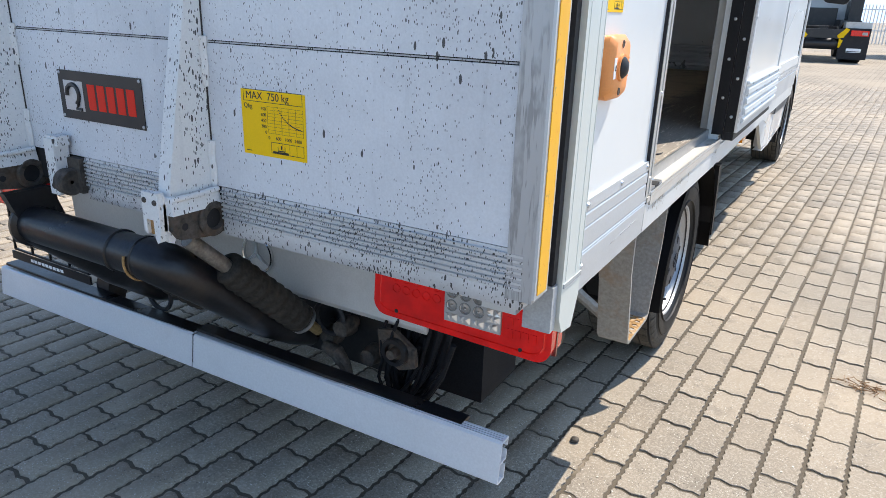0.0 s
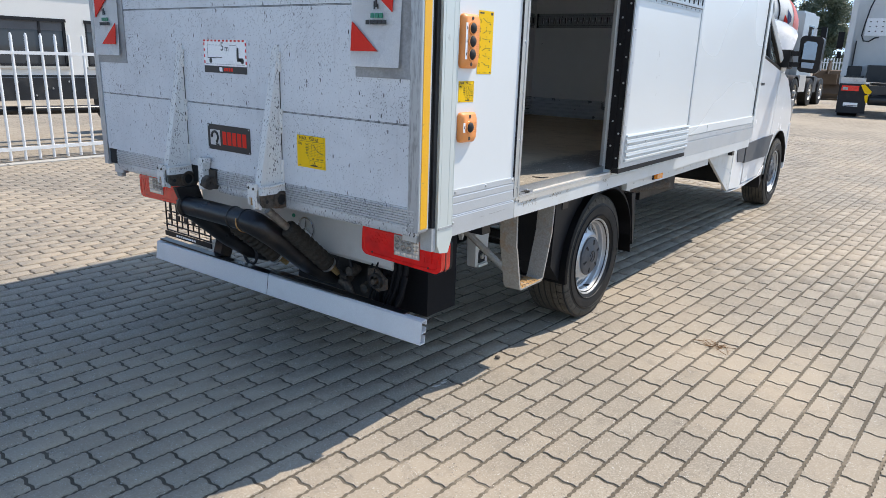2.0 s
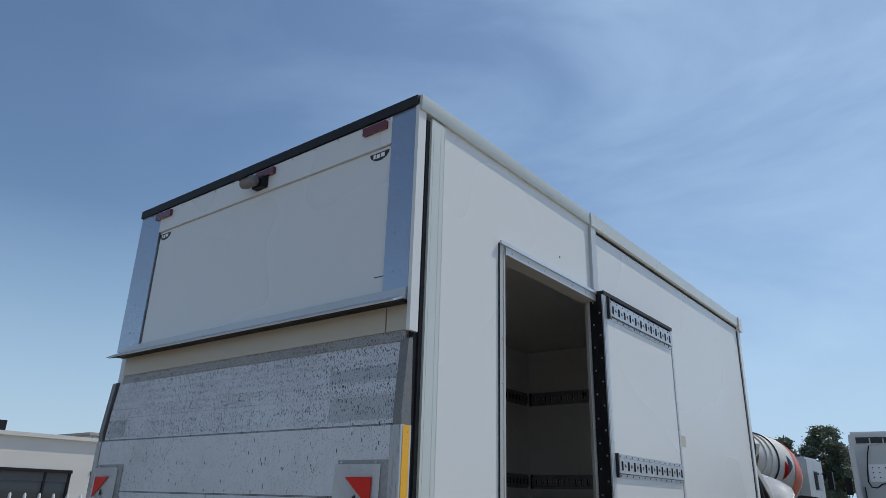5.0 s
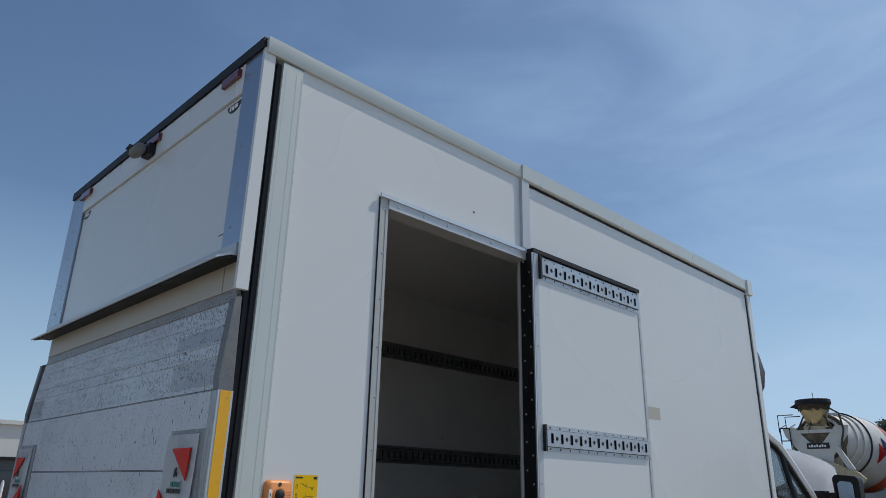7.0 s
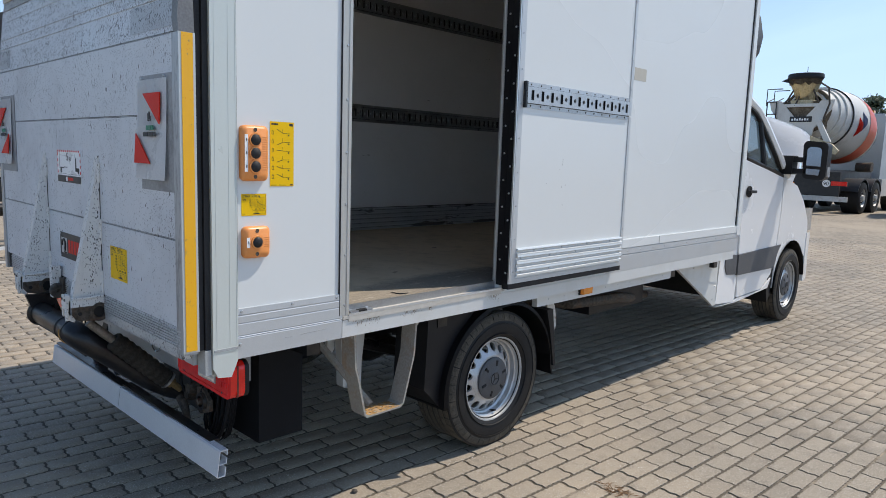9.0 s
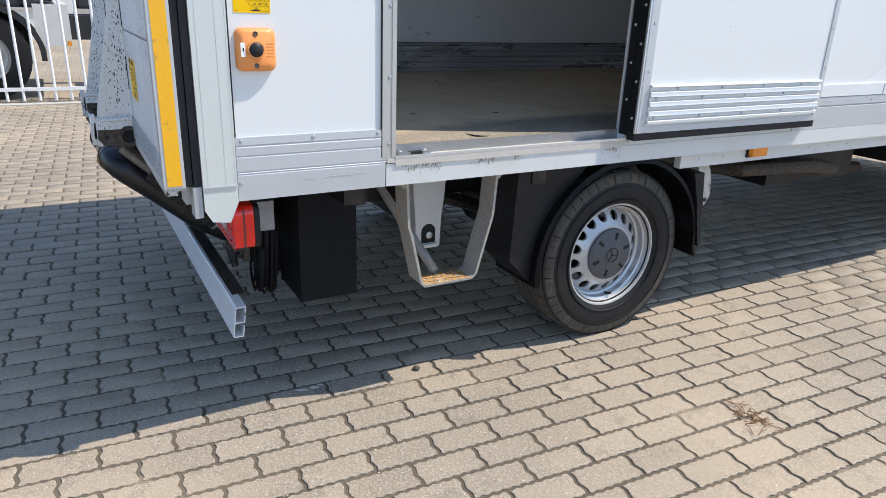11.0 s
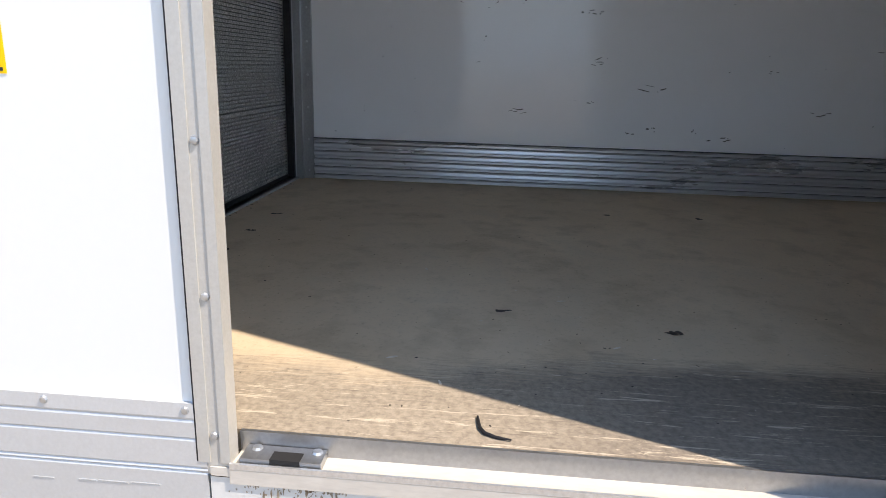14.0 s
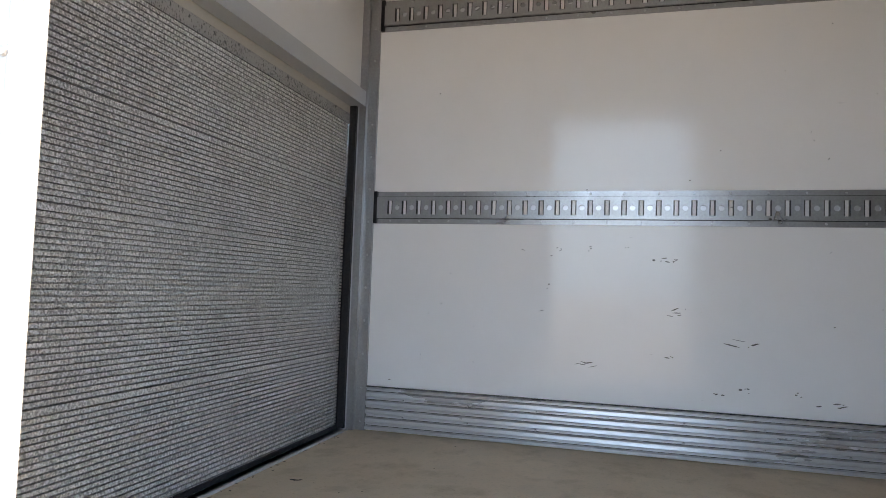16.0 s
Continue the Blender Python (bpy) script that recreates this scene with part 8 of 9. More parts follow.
def mbox(name, mat, x0, x1, y0, y1, z0, z1, bev=0.01, label="", parent=None):
    bm = bmesh.new()
    add_box(bm, x0, x1, y0, y1, z0, z1)
    rounded(bm, bev)
    return mx(name, bm, mat, label, parent)


# charging hopper, rear frame and chute
bm = bmesh.new()
rows = []
for z, hx, yc, hy in ((4.40, 0.52, 0.26, 0.42), (4.26, 0.49, 0.27, 0.40), (3.86, 0.33, 0.32, 0.27), (3.58, 0.25, 0.40, 0.19)):
    rows.append([bm.verts.new((hx * math.cos(2 * math.pi * k / 24), yc + hy * math.sin(2 * math.pi * k / 24), z)) for k in range(24)])
for a, b in zip(rows, rows[1:]):
    for k in range(24):
        bm.faces.new((a[k], a[(k + 1) % 24], b[(k + 1) % 24], b[k]))
bmesh.ops.solidify(bm, geom=bm.faces[:], thickness=0.02)
hop = mx("charging_hopper", bm, M_HOPPER, "cement-crusted cream charging hopper")
bm = bmesh.new()
rows = [[bm.verts.new((hx * math.cos(2 * math.pi * k / 24), 0.26 + hy * math.sin(2 * math.pi * k / 24), z)) for k in range(24)] for z, hx, hy in ((4.30, 0.52, 0.43), (4.36, 0.55, 0.46), (4.47, 0.53, 0.44), (4.49, 0.49, 0.40), (4.30, 0.50, 0.40))]
for a, b in zip(rows, rows[1:]):
    for k in range(24):
        bm.faces.new((a[k], a[(k + 1) % 24], b[(k + 1) % 24], b[k]))
mx("hopper_rim", bm, M_RUBBER, "black rubber hopper rim", hop)
bm = bmesh.new()
rows = [[bm.verts.new((hx * (1.012 + 0.02 * math.sin(5 * k)) * math.cos(2 * math.pi * k / 24), 0.265 + hy * 1.02 * math.sin(2 * math.pi * k / 24), z + 0.05 * math.sin(3.7 * k) * (z < 4.2))) for k in range(24)] for z, hx, hy in ((4.30, 0.498, 0.408), (4.14, 0.448, 0.366))]
for k in range(24):
    bm.faces.new((rows[0][k], rows[0][(k + 1) % 24], rows[1][(k + 1) % 24], rows[1][k]))
bmesh.ops.solidify(bm, geom=bm.faces[:], thickness=0.012)
mx("rim_crust", bm, M_CRUST, "brown crust under the rim", hop)
mbox("hopper_mount", M_HOPPER, -0.34, 0.34, 0.10, 0.40, 3.50, 3.64, 0.02, "cream hopper mount", hop)
mbox("hopper_beam", M_DRUM, -0.80, 0.80, 0.06, 0.16, 3.42, 3.52, 0.02, "dusty cross beam", hop)
bm = bmesh.new()
add_prism(bm, [(-1.0, 3.62), (-0.62, 3.62), (-0.14, 3.05), (0.14, 3.05), (0.62, 3.62), (1.0, 3.62), (0.92, 3.32), (0.45, 2.72), (0.38, 2.30), (-0.38, 2.30), (-0.45, 2.72), (-0.92, 3.32)], "y", 0.05, 0.11)
mx("rear_plate", bm, M_DRUM, "dusty white V-shaped rear plate")
bm = bmesh.new()
add_prism(bm, [(-0.66, 3.60), (0.66, 3.60), (0.20, 2.98), (-0.20, 2.98)], "y", 0.14, 0.30)
mx("drum_mouth", bm, M_CRUST, "drum mouth crusted with dried concrete")
bm = bmesh.new()
q = Vector((0, 1, 0)).rotation_difference(axis_d).to_matrix()
add_tube(bm, [A0 + q @ Vector((0.70 * math.cos(2 * math.pi * k / 32), 0.10, 0.70 * math.sin(2 * math.pi * k / 32))) for k in range(33)], 0.06, 8)
mx("mouth_rim", bm, M_CRUST, "crusted rim of the drum mouth", drum)
bm = bmesh.new()
add_prism(bm, [(-0.10, 2.42), (0.10, 2.62), (1.10, 2.22), (1.30, 2.02), (1.22, 1.90), (0.20, 2.18)], "y", -0.10, 0.02)
rounded(bm, 0.02)
mx("swing_chute", bm, M_HOPPER, "cement-dusted swing chute")
bm = bmesh.new()
add_prism(bm, [(0.50, 2.98), (0.64, 3.02), (1.02, 2.30), (0.86, 2.24)], "y", -0.02, 0.08)
mx("chute_strut", bm, M_DRUM, "dusty strut beside the chute")
mbox("name_plate", M_INK, -0.30, 0.38, 0.035, 0.05, 2.93, 3.11, 0.004, "black plate with a blank pale bar")
for k in range(7):
    mbox("name_bar", M_WHITEINK, -0.24 + 0.078 * k, -0.19 + 0.078 * k, 0.03, 0.036, 2.98, 3.04 + 0.02 * (k % 2), 0.0)
# hopper clutter: splash guard, struts, hose and a thin mast
bm = bmesh.new()
add_prism(bm, [(-0.58, 4.32), (-0.50, 4.36), (-0.45, 4.20), (-0.70, 4.28)], "y", 0.10, 0.40)
mx("splash_flap", bm, M_RUBBER, "torn rubber splash flap", hop)
bm = bmesh.new()
for x0, x1 in ((-0.62, -0.30), (0.62, 0.30), (-0.20, -0.05)):
    add_tube(bm, [(x0, 0.08, 3.45), ((x0 + x1) / 2, 0.12, 3.66), (x1, 0.16, 3.98)], 0.028, 6)
add_tube(bm, [(0.02, 0.3, 4.45), (0.02, 0.3, 4.72)], 0.010, 5)
add_tube(bm, [(0.46, 0.2, 4.2), (0.78, 0.1, 4.0), (0.86, 0.05, 3.5), (0.74, 0.0, 3.0)], 0.030, 6)
mx("hopper_strut", bm, M_RUSTY, "rusty struts and hose round the hopper", hop)
for x in (-0.75, 0.75):
    bm = bmesh.new()
    add_tube(bm, [(x, 0.3, 1.0), (x * 0.9, 0.25, 1.9), (x, 0.2, 3.3)], 0.07, 8)
    mx("drum_support", bm, M_CRUST, "cement-dusted drum support")
bm = bmesh.new()
rows = []
for i in range(8):
    t = i / 7
    c = Vector((0.15 + 0.85 * t, -0.05 - 0.10 * t, 2.25 - 0.85 * t))
    rows.append([bm.verts.new(c + Vector((0.0, 0.24 * math.cos(a), 0.24 * math.sin(a)))) for a in [math.pi + math.pi * k / 8 for k in range(9)]])
for a, b in zip(rows, rows[1:]):
    for k in range(8):
        bm.faces.new((a[k], a[k + 1], b[k + 1], b[k]))
bmesh.ops.solidify(bm, geom=bm.faces[:], thickness=0.015)
mx("discharge_chute", bm, M_HOPPER, "cement-dusted discharge chute")
bm = bmesh.new()
for z in (1.2, 1.6, 2.0, 2.4, 2.8, 3.2, 3.6):
    add_tube(bm, [(-1.05, 0.0, z), (-0.75, 0.0, z)], 0.018, 6)
for x in (-1.05, -0.75):
    add_tube(bm, [(x, 0.0, 0.9), (x, 0.0, 3.6), (x, 0.5, 3.75)], 0.02, 6)
for y in (0.3, 0.9):
    add_tube(bm, [(-1.2, y, 3.5), (-1.2, y, 4.05), (-0.7, y, 4.05)], 0.018, 6)
mx("access_ladder", bm, M_STEEL, "dark rear access ladder")
mbox("chassis_frame", M_TRUCKBLACK, -0.10, 0.80, 0.25, 8.6, 0.85, 1.15, 0.01, "black truck frame")
mbox("drum_frame", M_TRUCKBLACK, -0.6, 0.75, 0.4, 5.6, 1.15, 1.42, 0.01, "dark drum frame")
mbox("rear_bumper", M_HUBALU, -0.80, 1.66, 0.0, 0.10, 0.42, 0.58, 0.01, "pale rear bumper")
mbox("warning_board", M_AMBER, -0.95, 0.05, -0.01, 0.02, 0.80, 0.98, 0.004, "orange rear board")
mbox("rear_panel", M_TRUCKBLACK, -0.65, 1.40, 0.02, 0.12, 0.60, 1.35, 0.01)
tl = mbox("tail_lamp", M_REDLENS, 1.17, 1.62, -0.03, 0.03, 0.92, 1.06, 0.01, "red tail lamp")
bm = bmesh.new()
add_lathe(bm, [(-0.03, 0.001), (-0.03, 0.115), (-0.01, 0.12)], 24, "y", (1.03, 0, 0.985))
mx("speed_disc", bm, M_WHITEINK, "round white speed disc")
disc_text = lettering("disc_number", "90", M_INK, None, (0.945, -0.034, 0.925), 0.165, "-y")
disc_text.data.transform(M_MIX)
under(disc_text, mixer)
for s in (1, -1):
    for y in (1.35, 2.72, 5.15, 6.95):
        w0 = truck_wheel(mixer, (0, 0, 0), 0.52, 0.34 if y > 4 else 0.56, s)
        for o in (w0, *w0.children_recursive):
            o.data.transform(M_MIX @ Matrix.Translation((0.35 + s * (1.08 if y > 4 else 1.0), y + 0.4, 0.52)))
    bm = bmesh.new()
    for y in (1.35, 2.72):
        pts = [(y + 0.64 * math.cos(radians(a)), 0.52 + 0.64 * math.sin(radians(a))) for a in range(20, 161, 14)] + [(y + 0.60 * math.cos(radians(a)), 0.52 + 0.60 * math.sin(radians(a))) for a in range(160, 19, -14)]
        add_prism(bm, [(y + 0.4, z) for y, z in pts], "x", 0.35 + s * 0.70, 0.35 + s * 1.27)
    mx("mudguard", bm, M_TRUCKBLACK, "dark mudguards over the rear axles")
    mbox("side_tank", M_CABGREY, *sorted((0.35 + s * 0.75, 0.35 + s * 1.22)), 3.85, 4.80, 0.55, 1.15, 0.05, "pale side tank")
    mbox("side_box", M_TRUCKBLACK, *sorted((0.35 + s * 0.7, 0.35 + s * 1.2)), 6.2, 6.70, 0.5, 1.1, 0.03)
bm = bmesh.new()
add_lathe(bm, [(0.0, 0.02), (0.0, 0.16), (0.5, 0.18), (0.5, 0.02)], 20, "x", (0.7, 3.9, 1.55))
mx("water_drum", bm, M_RUSTY)
M_MIXCAB = paint("dull_blue_grey_cab", (0.40, 0.44, 0.47), 0.4, 0, 0.04, (0.31, 0.34, 0.36), 0.3, 2, 120, 0.03)
cabm = mbox("cab", M_MIXCAB, -1.35, 0.90, 6.05, 8.35, 1.05, 3.50, 0.12, "pale grey day cab")
mbox("cab_roof_cap", M_MIXCAB, -1.25, 0.80, 6.2, 8.1, 3.48, 3.60, 0.05, "", cabm)
mbox("beacon", M_AMBER, 0.20, 0.38, 6.4, 6.58, 3.60, 3.74, 0.04, "amber beacon", cabm)
mbox("side_window", M_WINDOWDARK, 0.895, 0.906, 6.9, 7.75, 2.35, 3.10, 0.0, "dark side window", cabm)
mbox("rear_window", M_WINDOWDARK, -0.5, 0.5, 6.042, 6.052, 2.7, 3.1, 0.0, "dark rear window", cabm)
mbox("cab_mirror", M_PLASTIC, 1.10, 1.30, 8.15, 8.30, 2.40, 3.10, 0.05, "black cab mirror", cabm)
mbox("mirror_arm", M_PLASTIC, 0.88, 1.18, 8.2, 8.26, 3.0, 3.06, 0.01, "", cabm)
mbox("front_guard", M_TRUCKBLACK, 0.9, 1.25, 6.3, 7.7, 1.02, 1.12, 0.02)

# ---- tractor unit seen from behind ----
trac = thing("tractor_unit", (0.52, 25.5, 0.0), "pale grey truck tractor unit with black mudguards, seen from behind", "truck")
T = pose(0.30, 23.6, 0, 0, 0, 9.0)


def tx(name, bm, mat, label="", parent=None, sharp=35):
    ob = part(name, bm, mat, None, label, sharp)
    ob.data.transform(T)
    under(ob, parent or trac)
    return ob


def tbox(name, mat, x0, x1, y0, y1, z0, z1, bev=0.01, label="", parent=None):
    bm = bmesh.new()
    add_box(bm, x0, x1, y0, y1, z0, z1)
    rounded(bm, bev)
    return tx(name, bm, mat, label, parent)


cabt = tbox("cab", M_CABGREY, -1.22, 1.22, 3.2, 5.4, 1.15, 4.18, 0.10, "pale grey sleeper cab")
tbox("roof_fairing", M_CABGREY, -1.15, 1.15, 3.5, 5.2, 4.14, 4.30, 0.06, "pale roof fairing", cabt)
bm = bmesh.new()
for x in (-0.6, -0.2, 0.2, 0.6):
    add_box(bm, x - 0.02, x + 0.02, 3.165, 3.20, 3.84, 4.05)
add_box(bm, -1.05, 1.05, 3.16, 3.20, 3.82, 3.87)
tx("roof_rail", bm, M_HUBALU, "", cabt)
tbox("cab_recess", M_TRUCKBLACK, -1.02, 1.06, 3.185, 3.21, 3.86, 4.08, 0.01, "dark recess under the roof edge", cabt)
for z in (1.9, 2.15, 2.48, 3.62):
    tbox("cab_rib", M_CABGREY, -0.95, 0.95, 3.18, 3.21, z, z + 0.03, 0.008, "", cabt)
tbox("stack_guard", M_TRUCKBLACK, -1.0, -0.96, 3.10, 3.19, 1.15, 2.42, 0.01, "dark upright pipe", cabt)
tbox("cab_panel", M_TRUCKBLACK, -1.24, -0.66, 3.02, 3.19, 1.18, 1.58, 0.02, "black lower panel", cabt)
pl = tbox("perforated_plate", M_WHITEINK, -0.79, -0.14, 3.14, 3.19, 2.60, 3.17, 0.01, "white plate with round holes", cabt)
bm = bmesh.new()
for i in range(3):
    for j in range(3):
        add_lathe(bm, [(3.134, 0.001), (3.134, 0.020), (3.14, 0.022)], 10, "y", (-0.66 + 0.19 * i, 0, 2.74 + 0.16 * j))
tx("plate_holes", bm, M_DARKIN, "", pl)
bm = bmesh.new()
add_tube(bm, [(-0.66, 3.1, 3.78), (-0.74, 3.08, 3.5), (-0.82, 3.08, 3.0), (-0.86, 3.06, 2.6), (-0.78, 3.06, 2.42), (-0.62, 3.06, 2.40), (-0.46, 3.08, 2.52), (-0.34, 3.08, 2.54)], 0.022, 6)
tx("air_hose", bm, M_RUBBER, "black air hose", cabt)
tbox("engine_cover", M_TRUCKBLACK, -0.50, 0.62, 2.7, 3.2, 1.05, 1.62, 0.04, "black engine cover")
for x0, x1 in ((-1.28, -1.12), (0.92, 1.30)):
    tbox("side_fairing", M_TRUCKBLACK if x0 > 0 else M_CABGREY, x0, x1, 2.4, 3.5, 0.95, 3.7, 0.04, "cab side fairing")
tbox("side_tank", M_TRUCKBLACK, -1.18, -0.62, 1.6, 3.2, 0.45, 1.25, 0.05, "black side tank")
tbox("side_tank", M_TRUCKBLACK, 0.62, 1.22, 1.6, 3.2, 0.45, 1.25, 0.05, "black side tank")
tbox("mirror", M_PLASTIC, -1.55, -1.34, 5.0, 5.15, 2.2, 2.8, 0.04, "black mirror")
tbox("mirror", M_PLASTIC, -1.50, -1.36, 5.0, 5.15, 1.85, 2.1, 0.04, "black mirror")
for x in (-0.42, 0.42):
    tbox("frame_rail", M_TRUCKBLACK, x - 0.05, x + 0.05, 0.0, 4.5, 0.70, 0.95, 0.01, "black frame rail")
bm = bmesh.new()
add_prism(bm, [(-0.45, 0.9), (0.45, 0.9), (0.42, 0.5), (0.12, 0.15), (-0.12, 0.15), (-0.42, 0.5)], "z", 0.98, 1.06)
tx("coupling_plate", bm, M_STEEL, "greasy fifth-wheel plate")
tbox("rear_cross_beam", M_TRUCKBLACK, -0.50, 0.55, -0.02, 0.10, 0.72, 0.98, 0.02, "black rear beam")
bm = bmesh.new()
add_lathe(bm, [(-0.50, 0.05), (-0.45, 0.17), (0.45, 0.17), (0.50, 0.05)], 18, "x", (0.02, 0.25, 0.55))
tx("air_tank", bm, M_TRUCKBLACK, "black air tank")
for s in (1, -1):
    w0 = truck_wheel(trac, (0, 0, 0), 0.50, 0.60, s)
    for o in (w0, *w0.children_recursive):
        o.data.transform(T @ Matrix.Translation((s * 0.95, 0.75, 0.50)))
    w0 = truck_wheel(trac, (0, 0, 0), 0.50, 0.32, s)
    for o in (w0, *w0.children_recursive):
        o.data.transform(T @ Matrix.Translation((s * 1.05, 4.3, 0.50)))
    bm = bmesh.new()
    pts = [(0.75 + 0.66 * math.cos(radians(a)), 0.50 + 0.66 * math.sin(radians(a))) for a in range(0, 181, 15)] + [(0.75 + 0.62 * math.cos(radians(a)), 0.50 + 0.62 * math.sin(radians(a))) for a in range(180, -1, -15)]
    add_prism(bm, pts, "x", s * 0.60, s * 1.28)
    guard = tx("mudguard", bm, M_TRUCKBLACK, "black mudguard")
    tbox("mudguard_top", M_HUBALU, *sorted((s * 0.60, s * 1.29)), 0.12, 0.62, 1.02, 1.20, 0.05, "dusty grey mudguard top", guard)
    flap = tbox("mud_flap", M_RUBBER, *sorted((s * 0.50, s * 1.29)), 0.02, 0.06, 0.12, 1.02, 0.02, "black rubber mud flap", guard)
    tbox("flap_bar", M_WHITEINK, *sorted((s * 0.72, s * 1.12)), 0.008, 0.02, 0.36, 0.44, 0.0, "pale bars in place of a maker's name", flap)
    tbox("flap_bar", M_WHITEINK, *sorted((s * 0.72, s * 1.12)), 0.008, 0.02, 0.325, 0.34, 0.0, "", flap)
    lampt = tbox("tail_lamp", M_REDLENS, *sorted((s * 0.76, s * 1.24)), -0.04, 0.03, 0.80, 0.96, 0.02, "red tail lamp", guard)
    tbox("clear_lens", M_CLEARLENS, *sorted((s * 1.06, s * 1.20)), -0.046, -0.03, 0.83, 0.91, 0.01, "", lampt)
    bm = bmesh.new()
    add_prism(bm, [(s * 0.40, 0.80), (s * 0.62, 1.02), (s * 0.72, 0.98), (s * 0.58, 0.74), (s * 0.44, 0.72)], "y", -0.04, 0.06)
    rounded(bm, 0.01)
    tx("wheel_chock", bm, M_YELLOW, "yellow wheel chock")
    bm = bmesh.new()
    add_prism(bm, [(s * 0.48, 0.72), (s * 0.58, 0.66), (s * 0.52, 0.44), (s * 0.47, 0.46)], "y", -0.02, 0.06)
    tx("wheel_chock", bm, M_YELLOW, "yellow wheel chock")

# pale box trailer beyond the tractor unit
tr = thing("box_trailer", (8.0, 31.0, 0.0), "long pale grey box trailer standing side on", "trailer")
M_TRAILER = paint("pale_blue_grey_panel", (0.52, 0.56, 0.60), 0.35, 0, 0.02, (0.46, 0.49, 0.52), 0.3, 0.8, 60, 0.02)
box("trailer_body", M_TRAILER, tr, 2.3, 15.5, 30.0, 32.5, 1.12, 3.75, 0.03, "pale grey trailer box")
box("trailer_top", M_PANEL, tr, 2.28, 15.52, 29.98, 32.52, 3.60, 3.80, 0.02, "white top edge")
box("reflective_strip", M_REDINK, tr, 2.3, 15.5, 29.985, 29.998, 1.02, 1.08, 0.0, "red and white marking strip")
print_boxes("strip_mark", M_WHITEINK, tr, "-y", 29.985, [(2.6 + 1.2 * i, 3.2 + 1.2 * i, 1.02, 1.08) for i in range(10)], 0.004)
box("trailer_frame", M_TRUCKBLACK, tr, 2.6, 15.2, 30.3, 32.2, 0.75, 1.12, 0.02, "black trailer frame")
box("side_guard", M_PANEL, tr, 2.5, 14.5, 30.1, 30.16, 0.36, 0.62, 0.01, "white side guard")
for x in (4.2, 5.5, 6.8):
    w0 = truck_wheel(tr, (0, 0, 0), 0.50, 0.36, 1)
    for o in (w0, *w0.children_recursive):
        o.data.transform(pose(x, 30.35, 0.50, 0, 0, -90))
for y in (30.6, 31.9):
    box("landing_leg", M_HUBALU, tr, 12.9, 13.05, y - 0.06, y + 0.06, 0.0, 0.80, 0.01)

# digger bucket by the far fence
buck = thing("digger_bucket", (-3.9, 38.0, 0.0), "weathered brown digger bucket on the ground", "bucket")
M_BUCKET = paint("weathered_ochre_steel", (0.105, 0.066, 0.036), 0.75, 0.1, 0.15, (0.06, 0.042, 0.03), 0.6, 2, 50, 0.3, 0.004)
prism("bucket_shell", M_BUCKET, buck, [(37.3, 0.0), (38.5, 0.0), (38.8, 0.5), (38.7, 1.1), (38.3, 1.45), (38.0, 1.4), (37.6, 0.9), (37.25, 0.3)], "x", -4.25, -2.75, 0.04, "brown bucket shell")
for x in (-4.2, -3.6):
    prism("bucket_ear", M_BUCKET, buck, [(37.6, 0.9), (38.3, 1.4), (38.2, 1.85), (37.8, 1.9), (37.5, 1.5)], "x", x - 0.04, x + 0.04, 0.01)
box("bucket_plate", M_BUCKET, buck, -3.75, -3.10, 37.3, 37.5, 0.75, 1.25, 0.02)
box("bucket_lip", M_BUCKET, buck, -4.3, -2.7, 37.0, 37.35, 0.0, 0.08, 0.01)

# far fence and wall
ffence = thing("far_fence", (-2.0, 47.0, 0.0), "white steel fence at the far end of the yard", "fence")
for z in (0.7, 1.85):
    box("fence_rail", M_FENCE, ffence, -14.0, 10.0, 46.97, 47.03, z, z + 0.06, 0.005)
bm = bmesh.new()
add_box(bm, -0.03, 0.03, -0.02, 0.02, 0.0, 2.15)
rounded(bm, 0.006)
far_bar = bpy.data.meshes.new("fence_bar")
bm.to_mesh(far_bar)
bm.free()
far_bar.materials.append(M_FENCE)
for i in range(140):
    ob = new("fence_bar", far_bar)
    ob.matrix_basis = Matrix.Translation((-14.0 + 0.17 * i, 47.0, 0.0))
    under(ob, ffence)

# ---- trees ----
M_BARK = paint("grey_brown_bark", (0.12, 0.095, 0.07), 0.9, 0, 0.25, (0.07, 0.06, 0.045), 0.5, 3, 40, 0.6, 0.02)


def leaf_mat():
    """Leaves that let part of the light through; distance haze is mixed into their greens."""
    m, nt, sh = start("green_leaves")
    geo = nt.nodes.new("ShaderNodeNewGeometry")
    base = mixed(nt, geo.outputs["Random Per Island"], (0.075, 0.104, 0.070), (0.168, 0.205, 0.140))
    nt.links.new(base, sh.inputs["Base Color"])
    sh.inputs["Roughness"].default_value = 0.45
    through_leaf = nt.nodes.new("ShaderNodeBsdfTranslucent")
    nt.links.new(base, through_leaf.inputs["Color"])
    mix = nt.nodes.new("ShaderNodeMixShader")
    mix.inputs["Fac"].default_value = 0.4
    nt.links.new(sh.outputs["BSDF"], mix.inputs[1])
    nt.links.new(through_leaf.outputs["BSDF"], mix.inputs[2])
    nt.links.new(mix.outputs["Shader"], nt.nodes["Material Output"].inputs["Surface"])
    return m


M_LEAF = leaf_mat()


